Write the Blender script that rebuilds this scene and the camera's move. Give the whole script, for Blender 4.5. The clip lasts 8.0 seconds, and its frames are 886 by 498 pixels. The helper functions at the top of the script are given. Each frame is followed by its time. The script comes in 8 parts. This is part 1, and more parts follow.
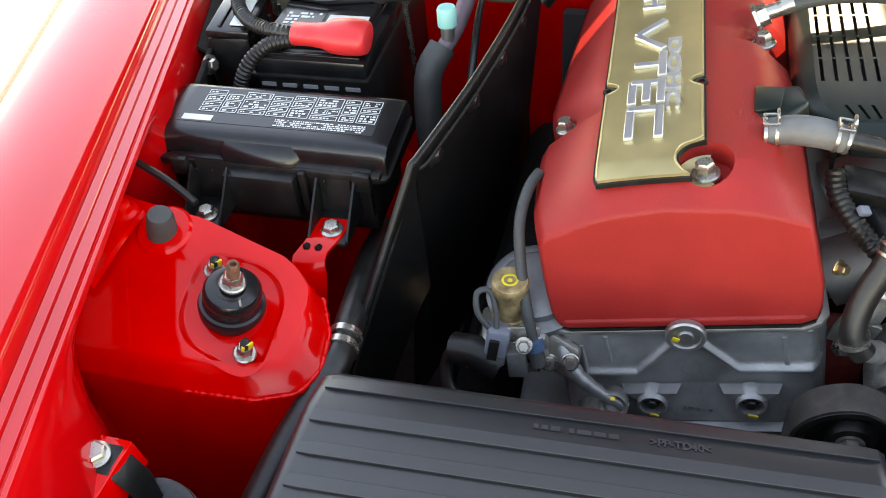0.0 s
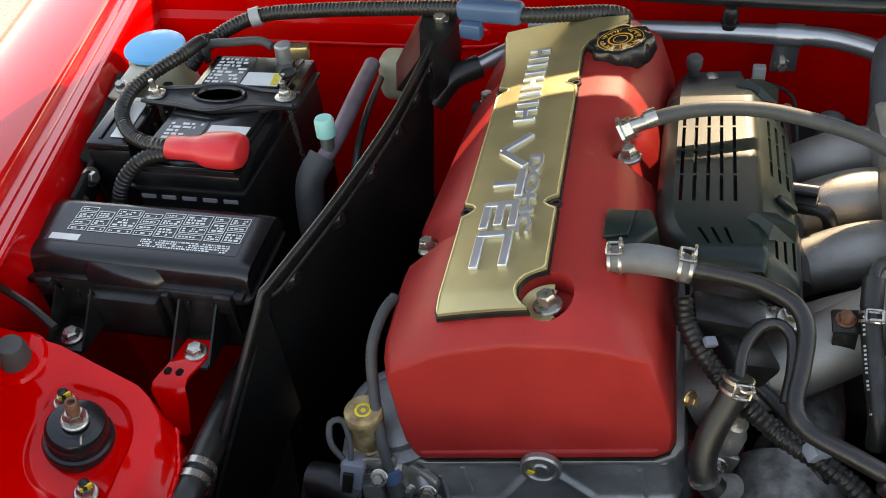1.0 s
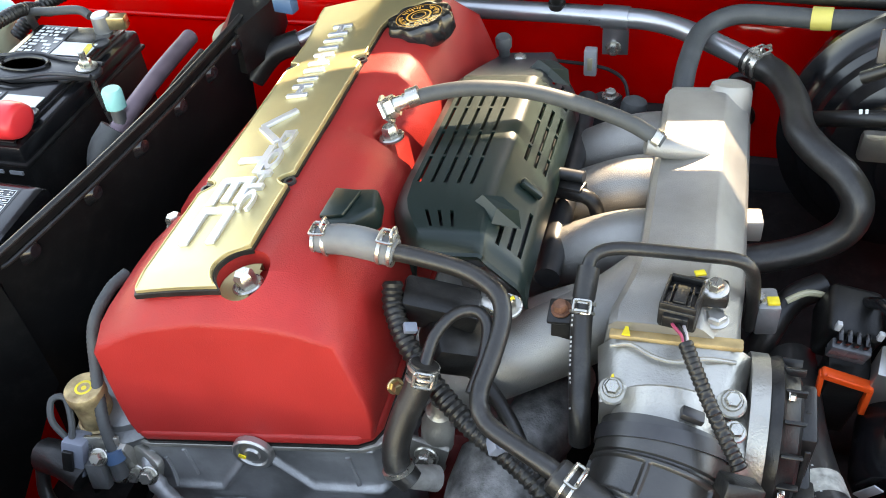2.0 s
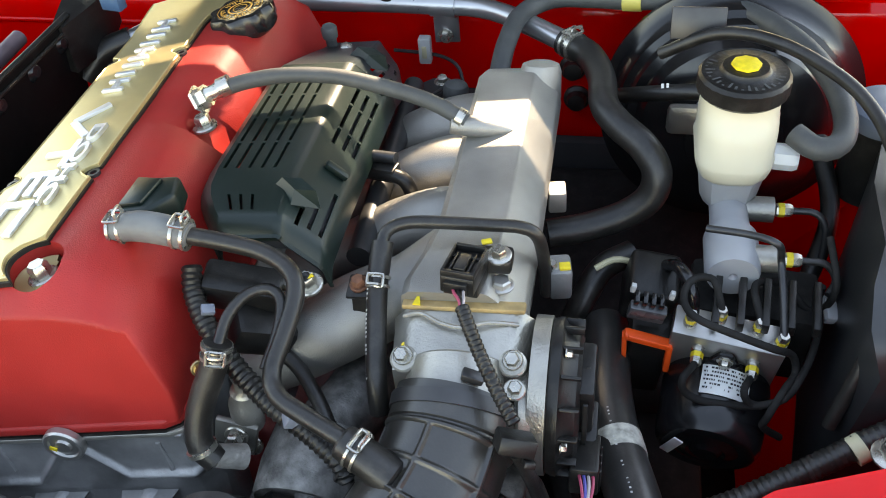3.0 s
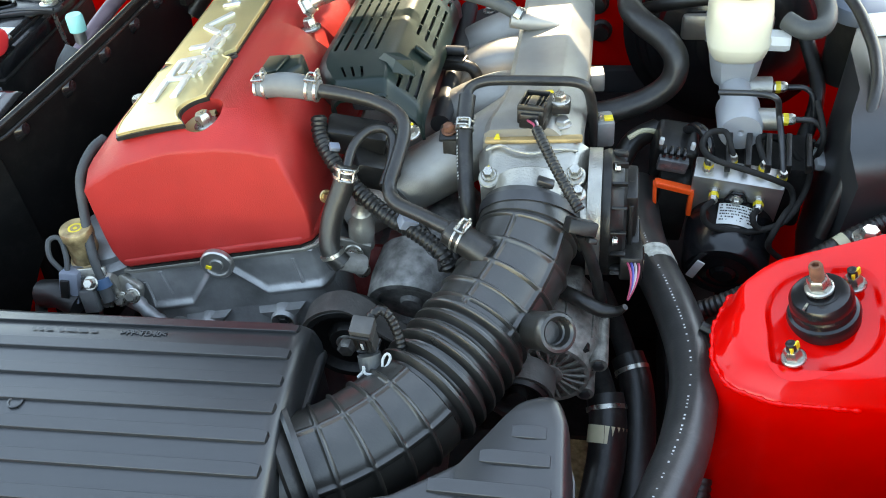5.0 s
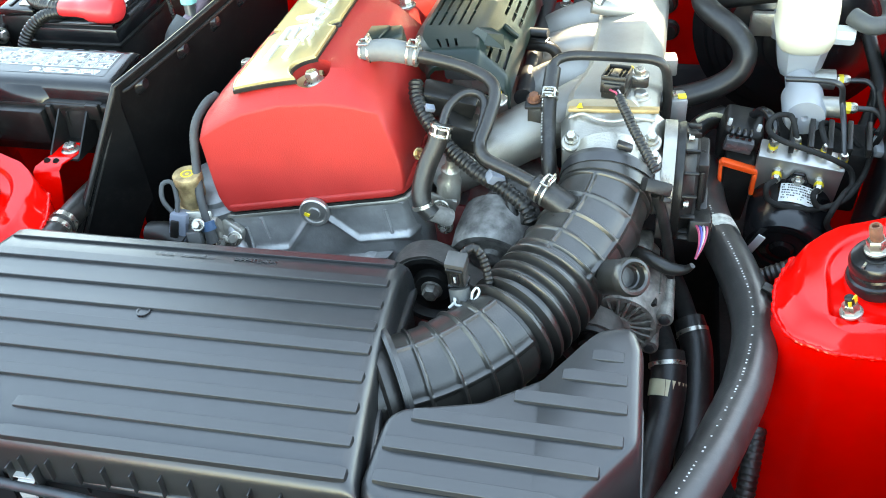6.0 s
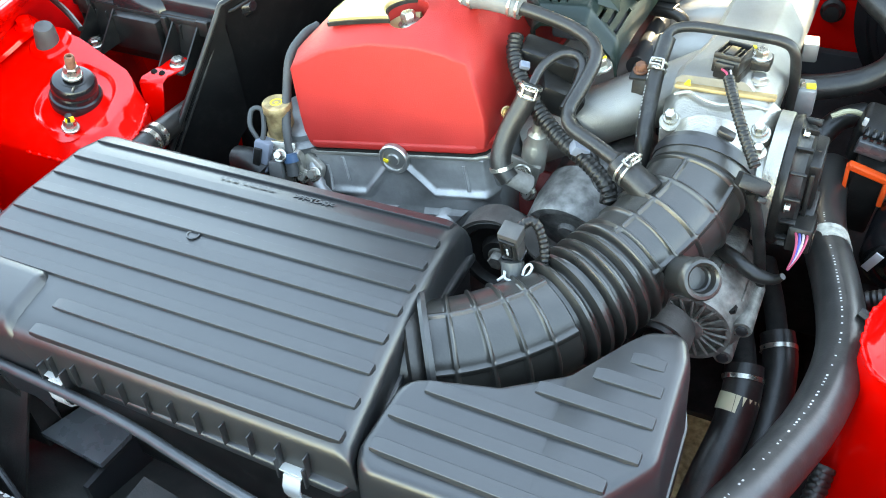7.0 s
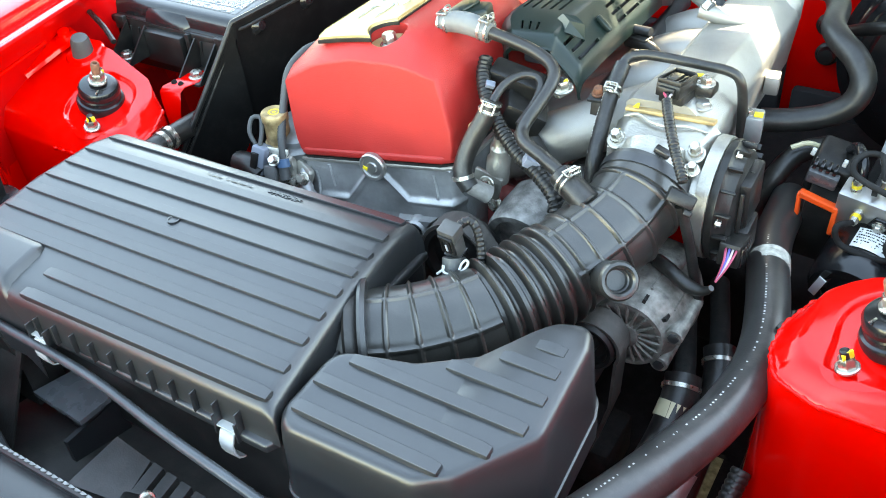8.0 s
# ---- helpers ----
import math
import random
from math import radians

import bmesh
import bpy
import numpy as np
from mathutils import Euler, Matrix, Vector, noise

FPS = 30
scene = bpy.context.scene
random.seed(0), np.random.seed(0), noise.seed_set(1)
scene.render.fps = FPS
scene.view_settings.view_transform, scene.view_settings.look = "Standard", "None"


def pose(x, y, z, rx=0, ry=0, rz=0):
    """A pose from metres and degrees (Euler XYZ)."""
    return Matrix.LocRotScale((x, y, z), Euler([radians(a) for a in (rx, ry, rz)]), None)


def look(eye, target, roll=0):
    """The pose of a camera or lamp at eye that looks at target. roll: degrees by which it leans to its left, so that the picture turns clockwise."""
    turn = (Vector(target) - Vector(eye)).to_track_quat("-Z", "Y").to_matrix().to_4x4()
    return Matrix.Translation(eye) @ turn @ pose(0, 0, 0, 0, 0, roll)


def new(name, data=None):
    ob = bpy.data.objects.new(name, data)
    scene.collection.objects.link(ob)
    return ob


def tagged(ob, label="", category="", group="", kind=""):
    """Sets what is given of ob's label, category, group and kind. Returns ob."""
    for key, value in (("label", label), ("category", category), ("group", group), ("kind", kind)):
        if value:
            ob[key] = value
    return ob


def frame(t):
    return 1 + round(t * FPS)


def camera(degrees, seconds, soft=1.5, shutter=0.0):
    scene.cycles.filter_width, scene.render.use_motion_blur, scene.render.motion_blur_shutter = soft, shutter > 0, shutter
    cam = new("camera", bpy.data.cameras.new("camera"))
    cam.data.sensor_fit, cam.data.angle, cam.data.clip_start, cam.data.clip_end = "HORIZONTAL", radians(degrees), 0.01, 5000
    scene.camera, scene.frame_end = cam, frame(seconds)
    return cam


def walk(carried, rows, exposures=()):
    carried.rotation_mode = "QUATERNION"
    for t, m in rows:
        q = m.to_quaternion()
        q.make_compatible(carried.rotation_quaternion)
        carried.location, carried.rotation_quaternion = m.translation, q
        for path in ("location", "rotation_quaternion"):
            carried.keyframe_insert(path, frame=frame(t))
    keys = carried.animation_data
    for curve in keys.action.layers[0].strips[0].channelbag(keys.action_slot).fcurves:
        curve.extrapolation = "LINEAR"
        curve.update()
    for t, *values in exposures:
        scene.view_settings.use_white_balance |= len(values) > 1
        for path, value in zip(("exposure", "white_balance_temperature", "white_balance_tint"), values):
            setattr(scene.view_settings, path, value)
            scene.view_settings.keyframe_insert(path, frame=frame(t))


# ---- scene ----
cam = camera(51.9, 8.0, 1.0)
PATH = [
    (0, (-0.122, -0.451, 1.324), (-0.567, 0.914, -0.068), -6.3),
    (0.5, (-0.104, -0.421, 1.351), (-0.51, 1.019, 0.024), -6.4),
    (1, (-0.01, -0.363, 1.35), (-0.468, 1.071, 0.034), -7.0),
    (1.5, (0.125, -0.312, 1.334), (-0.369, 1.11, 0.017), -6.0),
    (2, (0.213, -0.292, 1.31), (-0.279, 1.112, -0.026), -6.4),
    (2.2, (0.247, -0.284, 1.306), (-0.259, 1.108, -0.037), -7.1),
    (3.3, (0.324, -0.315, 1.3), (0.014, 1.142, -0.035), -4.9),
    (3.5, (0.325, -0.332, 1.3), (-0.009, 1.128, -0.026), -5.6),
    (4, (0.326, -0.375, 1.291), (-0.009, 1.087, -0.032), -6.1),
    (4.5, (0.309, -0.456, 1.289), (-0.021, 1.019, -0.022), -6.4),
    (4.7, (0.3, -0.494, 1.309), (-0.036, 0.978, -0.003), -6.4),
    (5.8, (0.265, -0.672, 1.308), (-0.129, 0.835, 0.053), -5.2),
    (6, (0.26, -0.667, 1.309), (-0.163, 0.828, 0.049), -4.9),
    (6.5, (0.279, -0.633, 1.305), (-0.319, 0.779, 0.022), -5.4),
    (7, (0.327, -0.597, 1.282), (-0.399, 0.719, -0.038), -4.7),
    (7.5, (0.387, -0.59, 1.26), (-0.399, 0.675, -0.075), -4.6),
    (8, (0.466, -0.616, 1.288), (-0.424, 0.681, 0.052), -5.0),
]
EXPOSURES = [(0.0, 2.82, 10900, 16), (0.5, 2.42, 11000, 16), (1.0, 2.12, 10800, 16), (1.5, 2.55, 10400, 15), (2.0, 3.13, 10000, 14), (3.5, 2.6, 9700, 12), (4.5, 2.8, 9300, 9), (6.0, 3.83, 9350, 2), (7.0, 3.98, 9350, 2), (7.5, 4.0, 9350, 2), (8.0, 3.94, 9350, 3)]
walk(cam, [(t, look(eye, target, roll)) for t, eye, target, roll in PATH], EXPOSURES)

# ---------- world, sun, hood shade ----------
SUN_EL, SUN_ROT = radians(40), radians(8)
world = bpy.data.worlds.new("world")
scene.world = world
world.use_nodes = True
_nt = world.node_tree
_sky = _nt.nodes.new("ShaderNodeTexSky")
_sky.sky_type, _sky.sun_disc = "NISHITA", False
_sky.sun_elevation, _sky.sun_rotation = SUN_EL, SUN_ROT
_sky.air_density, _sky.dust_density, _sky.ozone_density = 1.0, 0.15, 0.4
_nt.nodes["Background"].inputs["Strength"].default_value = 0.15
_nt.links.new(_sky.outputs[0], _nt.nodes["Background"].inputs["Color"])
sun = new("sun", bpy.data.lights.new("sun", "SUN"))
sun.data.energy, sun.data.angle, sun.data.color = 2.4, radians(0.6), (1.0, 0.95, 0.88)
_d = Vector((math.sin(SUN_ROT) * math.cos(SUN_EL), math.cos(SUN_ROT) * math.cos(SUN_EL), math.sin(SUN_EL)))
sun.matrix_world = look(_d * 5, (0, 0, 0))


# ---------- materials ----------
def mk(name, col, rough=0.5, metal=0.0, var=0.15, scale=18.0, bump=0.0, bscale=300.0, coat=0.0, rvar=0.08, spec=0.5, dust=0.0, dustcol=(0.35, 0.32, 0.28)):
    """A surface with slow blotches, fine grain relief, uneven gloss and, where dust is given, a thin film of dust."""
    m = bpy.data.materials.new(name)
    m.use_nodes = True
    nt = m.node_tree
    n, l = nt.nodes, nt.links
    p = n["Principled BSDF"]
    tc = n.new("ShaderNodeTexCoord")
    a = n.new("ShaderNodeTexNoise")
    a.inputs["Scale"].default_value, a.inputs["Detail"].default_value = scale, 6
    l.new(tc.outputs["Object"], a.inputs["Vector"])
    r = n.new("ShaderNodeValToRGB")
    r.color_ramp.elements[0].position, r.color_ramp.elements[1].position = 0.3, 0.72
    r.color_ramp.elements[0].color = (*[c * (1 - var) for c in col], 1)
    r.color_ramp.elements[1].color = (*[min(1, c * (1 + var)) for c in col], 1)
    l.new(a.outputs["Fac"], r.inputs["Fac"])
    colour = r.outputs["Color"]
    g = n.new("ShaderNodeTexNoise")
    g.inputs["Scale"].default_value, g.inputs["Detail"].default_value = bscale, 3
    l.new(tc.outputs["Object"], g.inputs["Vector"])
    if dust:
        s = n.new("ShaderNodeTexNoise")
        s.inputs["Scale"].default_value, s.inputs["Detail"].default_value, s.inputs["Roughness"].default_value = 60, 9, 0.75
        l.new(tc.outputs["Object"], s.inputs["Vector"])
        k = n.new("ShaderNodeMapRange")
        k.inputs["From Min"].default_value, k.inputs["From Max"].default_value, k.inputs["To Max"].default_value = 0.5, 0.8, dust
        l.new(s.outputs["Fac"], k.inputs["Value"])
        x = n.new("ShaderNodeMix")
        x.data_type = "RGBA"
        l.new(k.outputs[0], x.inputs[0])
        l.new(colour, x.inputs[6])
        x.inputs[7].default_value = (*dustcol, 1)
        colour = x.outputs[2]
    l.new(colour, p.inputs["Base Color"])
    q = n.new("ShaderNodeMapRange")
    q.inputs["To Min"].default_value, q.inputs["To Max"].default_value = max(0.02, rough - rvar), min(1, rough + rvar)
    l.new(a.outputs["Fac"], q.inputs["Value"])
    l.new(q.outputs[0], p.inputs["Roughness"])
    p.inputs["Metallic"].default_value = metal
    p.inputs["Specular IOR Level"].default_value = spec
    p.inputs["Coat Weight"].default_value = coat
    p.inputs["Coat Roughness"].default_value = 0.04
    if bump:
        b = n.new("ShaderNodeBump")
        b.inputs["Strength"].default_value, b.inputs["Distance"].default_value = bump, 0.001
        l.new(g.outputs["Fac"], b.inputs["Height"])
        l.new(b.outputs[0], p.inputs["Normal"])
    return m


PAINT = mk("red_paint", (0.62, 0.004, 0.006), 0.14, var=0.06, scale=6, coat=0.5, rvar=0.03, spec=0.3)
PAINT_IN = mk("red_paint_bay", (0.78, 0.003, 0.003), 0.08, var=0.1, scale=12, coat=0.0, dust=0.04, dustcol=(0.45, 0.10, 0.07), spec=0.32, rvar=0.03)
WRINKLE = mk("wrinkle_red", (0.365, 0.018, 0.015), 0.5, var=0.08, scale=30, bump=0.35, bscale=900, spec=0.35)
GOLD = mk("gold_plate", (0.61, 0.50, 0.26), 0.42, 0.85, var=0.06, scale=40, bump=0.08, bscale=1500)
LETTER = mk("bright_letter", (0.78, 0.80, 0.85), 0.36, 0.9, var=0.05)
ALU = mk("cast_aluminium", (0.36, 0.345, 0.31), 0.38, 0.75, var=0.28, scale=30, bump=0.45, bscale=420, dust=0.2, dustcol=(0.16, 0.13, 0.09))
ALU_RAW = mk("sand_cast_aluminium", (0.325, 0.312, 0.288), 0.44, 0.7, var=0.16, scale=25, bump=0.45, bscale=1300, dust=0.12, dustcol=(0.12, 0.11, 0.10))
ALU_DARK = mk("stained_aluminium", (0.22, 0.225, 0.225), 0.45, 0.6, var=0.3, scale=22, bump=0.4, bscale=350, dust=0.2)
ALU_DIRTY = mk("dirty_aluminium", (0.40, 0.38, 0.35), 0.58, 0.45, var=0.35, scale=45, bump=0.7, bscale=300, dust=0.3, dustcol=(0.12, 0.09, 0.07))
ALU_MACH = mk("machined_aluminium", (0.45, 0.44, 0.42), 0.36, 0.85, var=0.08, scale=60, bump=0.12, bscale=900)
ZINC = mk("zinc_plate", (0.48, 0.46, 0.41), 0.28, 0.9, var=0.18, scale=120)
ZINC_Y = mk("bronze_zinc", (0.55, 0.42, 0.22), 0.3, 0.9, var=0.25, scale=90)
RUST = mk("rusty_steel", (0.2, 0.085, 0.05), 0.75, 0.3, var=0.4, scale=150, bump=0.5, bscale=600)
STEEL_DK = mk("dark_steel", (0.06, 0.06, 0.062), 0.4, 0.7, var=0.2, scale=50)
BLACK = mk("black_plastic", (0.011, 0.0105, 0.010), 0.36, var=0.25, scale=30, bump=0.2, bscale=600, dust=0.06, spec=0.35)
BLACK_GL = mk("gloss_black", (0.008, 0.008, 0.0088), 0.22, var=0.2, scale=20, dust=0.04, spec=0.5)
ROD = mk("dark_steel_rod", (0.055, 0.06, 0.065), 0.34, 0.4, var=0.2, scale=60)
PANEL = mk("panel_black", (0.006, 0.006, 0.006), 0.34, var=0.3, scale=9, dust=0.03, spec=0.22)
BLACK_BOX = mk("airbox_plastic", (0.0145, 0.0152, 0.0165), 0.35, var=0.1, scale=10, bump=0.09, bscale=1400, dust=0.02, dustcol=(0.25, 0.27, 0.30), spec=0.7, rvar=0.06)
CASE = mk("front_case_aluminium", (0.30, 0.302, 0.300), 0.42, 0.6, var=0.34, scale=26, bump=0.4, bscale=300, dust=0.25, dustcol=(0.13, 0.12, 0.10), rvar=0.12)
SHIELD = mk("slotted_cover_plastic", (0.006, 0.0145, 0.012), 0.36, var=0.1, scale=20, bump=0.1, bscale=800, spec=0.36)
RUBBER = mk("black_rubber", (0.0125, 0.0115, 0.0105), 0.38, var=0.25, scale=40, bump=0.2, bscale=500, dust=0.08, spec=0.5)
RUBBER_G = mk("grey_rubber", (0.055, 0.058, 0.058), 0.55, var=0.15, scale=40, bump=0.2, bscale=500, dust=0.08, spec=0.4)
SLEEVE = mk("pale_grey_rubber", (0.13, 0.135, 0.135), 0.55, var=0.15, scale=50, bump=0.2, bscale=500, dust=0.1)
HOSE = mk("smooth_hose_rubber", (0.028, 0.027, 0.026), 0.33, var=0.2, scale=30, bump=0.1, bscale=500, dust=0.08, spec=0.6)
BOOT = mk("duct_rubber", (0.023, 0.0215, 0.019), 0.31, var=0.25, scale=35, bump=0.12, bscale=500, dust=0.08, spec=0.7, dustcol=(0.22, 0.21, 0.19))
YELLOW = mk("yellow_paint", (0.75, 0.55, 0.03), 0.45, var=0.15, scale=200)
BLUE = mk("blue_plastic", (0.015, 0.40, 0.72), 0.35, var=0.08)
BLUE_DK = mk("slate_blue_plastic", (0.05, 0.11, 0.2), 0.4, var=0.1)
CREAM = mk("milky_plastic", (0.54, 0.50, 0.385), 0.38, var=0.05, scale=15)
CREAM_D = mk("aged_plastic", (0.5, 0.46, 0.3), 0.45, var=0.2, scale=25)
GREY_W = mk("pale_plastic", (0.5, 0.52, 0.53), 0.4, var=0.05)
SLATE_C = mk("grey_blue_plastic", (0.16, 0.18, 0.22), 0.4, var=0.08)
SEAL = mk("dull_seal", (0.20, 0.20, 0.19), 0.6, var=0.3, scale=200)
BELT = mk("dusty_belt", (0.045, 0.040, 0.035), 0.6, var=0.3, scale=60, bump=0.3, bscale=400, dust=0.1)
SLATE = mk("slate_plastic", (0.068, 0.072, 0.078), 0.28, var=0.15, scale=30, dust=0.1, spec=0.7)
GREY_PL = mk("grey_plastic", (0.31, 0.32, 0.335), 0.4, var=0.06)
WHITE = mk("white_plastic", (0.40, 0.41, 0.40), 0.4, var=0.05)
PRINT = mk("hose_print", (0.55, 0.55, 0.53), 0.5, var=0.3, scale=300)
LABEL_W = mk("white_label", (0.68, 0.69, 0.67), 0.45, var=0.05)
LABEL_D = mk("dark_label", (0.016, 0.017, 0.020), 0.26, var=0.1)
ORANGE = mk("orange_plastic", (0.95, 0.09, 0.015), 0.4, var=0.05)
MINT = mk("mint_plastic", (0.25, 0.62, 0.55), 0.45, var=0.06)
REDCAP = mk("red_plastic", (0.72, 0.03, 0.035), 0.38, var=0.07)
AMBER = mk("stained_solenoid", (0.42, 0.30, 0.15), 0.42, 0.5, var=0.55, scale=70, dust=0.75, dustcol=(0.16, 0.055, 0.015))
PURPLE = mk("hot_side_pipe", (0.20, 0.14, 0.16), 0.5, 0.3, var=0.25, scale=30)
SILVER_PIPE = mk("satin_pipe", (0.45, 0.455, 0.465), 0.3, 0.85, var=0.06, scale=40)
DUSTY = mk("dusty_black", (0.014, 0.0135, 0.013), 0.75, var=0.4, scale=50, bump=0.4, bscale=200, dust=0.06, spec=0.2)
SHROUD = mk("shroud_plastic", (0.048, 0.046, 0.044), 0.42, var=0.3, scale=40, bump=0.15, bscale=500, dust=0.25, dustcol=(0.16, 0.14, 0.12), spec=0.5)
MATTE_BLACK = mk("matte_black", (0.03, 0.03, 0.032), 0.9, var=0.2)
WIRE_R, WIRE_B, WIRE_W = mk("wire_red", (0.40, 0.05, 0.10), 0.45), mk("wire_blue", (0.07, 0.07, 0.30), 0.45), mk("wire_white", (0.42, 0.36, 0.36), 0.45)


# ---------- mesh helpers ----------
def empty(name, label, category, group="", kind="", at=(0, 0, 0)):
    ob = new(name)
    ob.location = at
    return tagged(ob, label, category, group, kind)


def finish(name, bm, material, angle=38):
    bmesh.ops.recalc_face_normals(bm, faces=bm.faces)
    me = bpy.data.meshes.new(name)
    bm.to_mesh(me)
    bm.free()
    me.shade_smooth()
    me.set_sharp_from_angle(angle=radians(angle))
    me.materials.append(material)
    return me


def part(name, bm, material, parent=None, label="", angle=38, even=False):
    """Links a bmesh as one mesh object under a thing or under a part."""
    ob = new(name, finish(name, bm, material, angle))
    if parent is not None:
        ob.parent = parent
        up = Matrix.Identity(4)
        q = parent
        while q is not None:
            up = Matrix.Translation(q.location) @ up
            q = q.parent
        ob.matrix_parent_inverse = up.inverted()
    if even:
        w = ob.modifiers.new("even_shading", "WEIGHTED_NORMAL")
        w.keep_sharp = True
    if label:
        ob["label"] = label
    return ob


def thing(name, bm, material, label, category, group="", kind="", angle=38):
    return tagged(part(name, bm, material, None, "", angle), label, category, group, kind)


def bev(bm, off, seg=2, ang=30, geom=None):
    edges = [e for e in bm.edges if len(e.link_faces) == 2 and e.calc_face_angle(0) > radians(ang)] if geom is None else geom
    if edges:
        bmesh.ops.bevel(bm, geom=edges, offset=off, segments=seg, affect="EDGES", profile=0.5, clamp_overlap=True)
    return bm


def box(c, s, rot=(0, 0, 0), bevel=0.0, seg=2, bm=None, taper=1.0):
    """A box with centre, size and turn; taper scales its top."""
    b = bmesh.new()
    bmesh.ops.create_cube(b, size=1)
    for v in b.verts:
        k = taper if v.co.z > 0 else 1
        v.co = Vector((v.co.x * s[0] * k, v.co.y * s[1] * k, v.co.z * s[2]))
    if bevel:
        bev(b, bevel, seg)
    b.transform(pose(*c, *rot))
    return merge(bm, b)


def merge(bm, b):
    if bm is None:
        return b
    t = bpy.data.meshes.new("t")
    b.to_mesh(t)
    b.free()
    bm.from_mesh(t)
    bpy.data.meshes.remove(t)
    return bm


def frame_of(axis):
    z = Vector(axis).normalized()
    x = z.orthogonal().normalized() if abs(z.z) > 0.95 else Vector((0, 0, 1)).cross(z).normalized()
    return x, z.cross(x), z


def lathe(p, axis, prof, seg=28, bm=None, mod=None):
    """A body of revolution: prof is (distance along axis, radius) from p on. mod(angle, n) scales the radius."""
    b = bmesh.new()
    x, y, z = frame_of(axis)
    rings = []
    for n, (d, r) in enumerate(prof):
        ring = []
        for k in range(seg):
            a = 2 * math.pi * k / seg
            rr = max(r, 1e-5) * (mod(a, n) if mod else 1)
            ring.append(b.verts.new(Vector(p) + z * d + x * math.cos(a) * rr + y * math.sin(a) * rr))
        rings.append(ring)
    for r0, r1 in zip(rings, rings[1:]):
        for k in range(seg):
            b.faces.new((r0[k], r0[(k + 1) % seg], r1[(k + 1) % seg], r1[k]))
    b.faces.new(rings[0][::-1])
    b.faces.new(rings[-1])
    return merge(bm, b)


def rod(p, q, r, seg=16, bm=None, r2=None, bevel=0.0):
    d = (Vector(q) - Vector(p)).length
    r2 = r if r2 is None else r2
    prof = [(0, r), (d, r2)] if not bevel else [(0, r - bevel), (bevel, r), (d - bevel, r2), (d, r2 - bevel)]
    return lathe(p, Vector(q) - Vector(p), prof, seg, bm)


def spline(pts, step=0.006):
    """Points at even steps along a smooth line through pts."""
    p = [Vector(a) for a in pts]
    p = [2 * p[0] - p[1]] + p + [2 * p[-1] - p[-2]]
    out = []
    for i in range(1, len(p) - 2):
        n = max(3, int((p[i + 1] - p[i]).length / step))
        for k in range(n):
            t = k / n
            a, b, c, d = p[i - 1], p[i], p[i + 1], p[i + 2]
            out.append(0.5 * (2 * b + (c - a) * t + (2 * a - 5 * b + 4 * c - d) * t * t + (3 * b - a - 3 * c + d) * t ** 3))
    out.append(p[-2])
    return out


def sweep(pts, r, seg=16, step=0.006, bm=None, caps=True, up=(0, 0, 1)):
    """A tube along a smooth line; r is a radius or r(s, length, angle)."""
    b = bmesh.new()
    c = spline(pts, step)
    length = sum((q - p).length for p, q in zip(c, c[1:]))
    s, rings = 0.0, []
    t = (c[1] - c[0]).normalized()
    x = (Vector(up) - Vector(up).dot(t) * t)
    x = x.normalized() if x.length > 1e-3 else t.orthogonal().normalized()
    for i, p in enumerate(c):
        t = (c[min(i + 1, len(c) - 1)] - c[max(i - 1, 0)]).normalized()
        x = (x - x.dot(t) * t).normalized()
        y = t.cross(x)
        if i:
            s += (p - c[i - 1]).length
        ring = []
        for k in range(seg):
            a = 2 * math.pi * k / seg
            rr = r(s, length, a) if callable(r) else r
            ring.append(b.verts.new(p + x * math.cos(a) * rr + y * math.sin(a) * rr))
        rings.append(ring)
    for r0, r1 in zip(rings, rings[1:]):
        for k in range(seg):
            b.faces.new((r0[k], r0[(k + 1) % seg], r1[(k + 1) % seg], r1[k]))
    if caps:
        b.faces.new(rings[0][::-1])
        b.faces.new(rings[-1])
    return merge(bm, b)


def conduit(r, pitch=0.005, depth=0.12):
    """Radius of a ribbed wire conduit."""
    return lambda s, n, a: r * (1 - depth * (0.5 + 0.5 * math.cos(2 * math.pi * s / pitch)))


def prism(poly, z0, z1, m=None, bevel=0.0, seg=2, bm=None):
    """A polygon in x, y between two heights, moved by the matrix m."""
    b = bmesh.new()
    lo = [b.verts.new((x, y, z0)) for x, y in poly]
    hi = [b.verts.new((x, y, z1)) for x, y in poly]
    n = len(poly)
    b.faces.new(lo[::-1])
    b.faces.new(hi)
    for k in range(n):
        b.faces.new((lo[k], lo[(k + 1) % n], hi[(k + 1) % n], hi[k]))
    bmesh.ops.recalc_face_normals(b, faces=b.faces)
    if bevel:
        bev(b, bevel, seg, 25)
    if m is not None:
        b.transform(m)
    return merge(bm, b)


def fillet(poly, r, n=5):
    """The polygon with its corners rounded to about radius r."""
    out, k = [], len(poly)
    for i in range(k):
        p, a, c = Vector(poly[i]), Vector(poly[i - 1]), Vector(poly[(i + 1) % k])
        d0, d1 = (a - p), (c - p)
        turn = math.pi - d0.angle(d1)
        q = min(r * math.tan(turn / 2), d0.length * 0.48, d1.length * 0.48)
        s, e = p + d0.normalized() * q, p + d1.normalized() * q
        for j in range(n + 1):
            t = j / n
            out.append(tuple((1 - t) ** 2 * s + 2 * t * (1 - t) * p + t * t * e))
    return out


def crisp(d, half, soft):
    """1 on a ridge of that half width, falling to 0 over soft."""
    return max(0.0, min(1.0, 1 - (abs(d) - half) / soft))


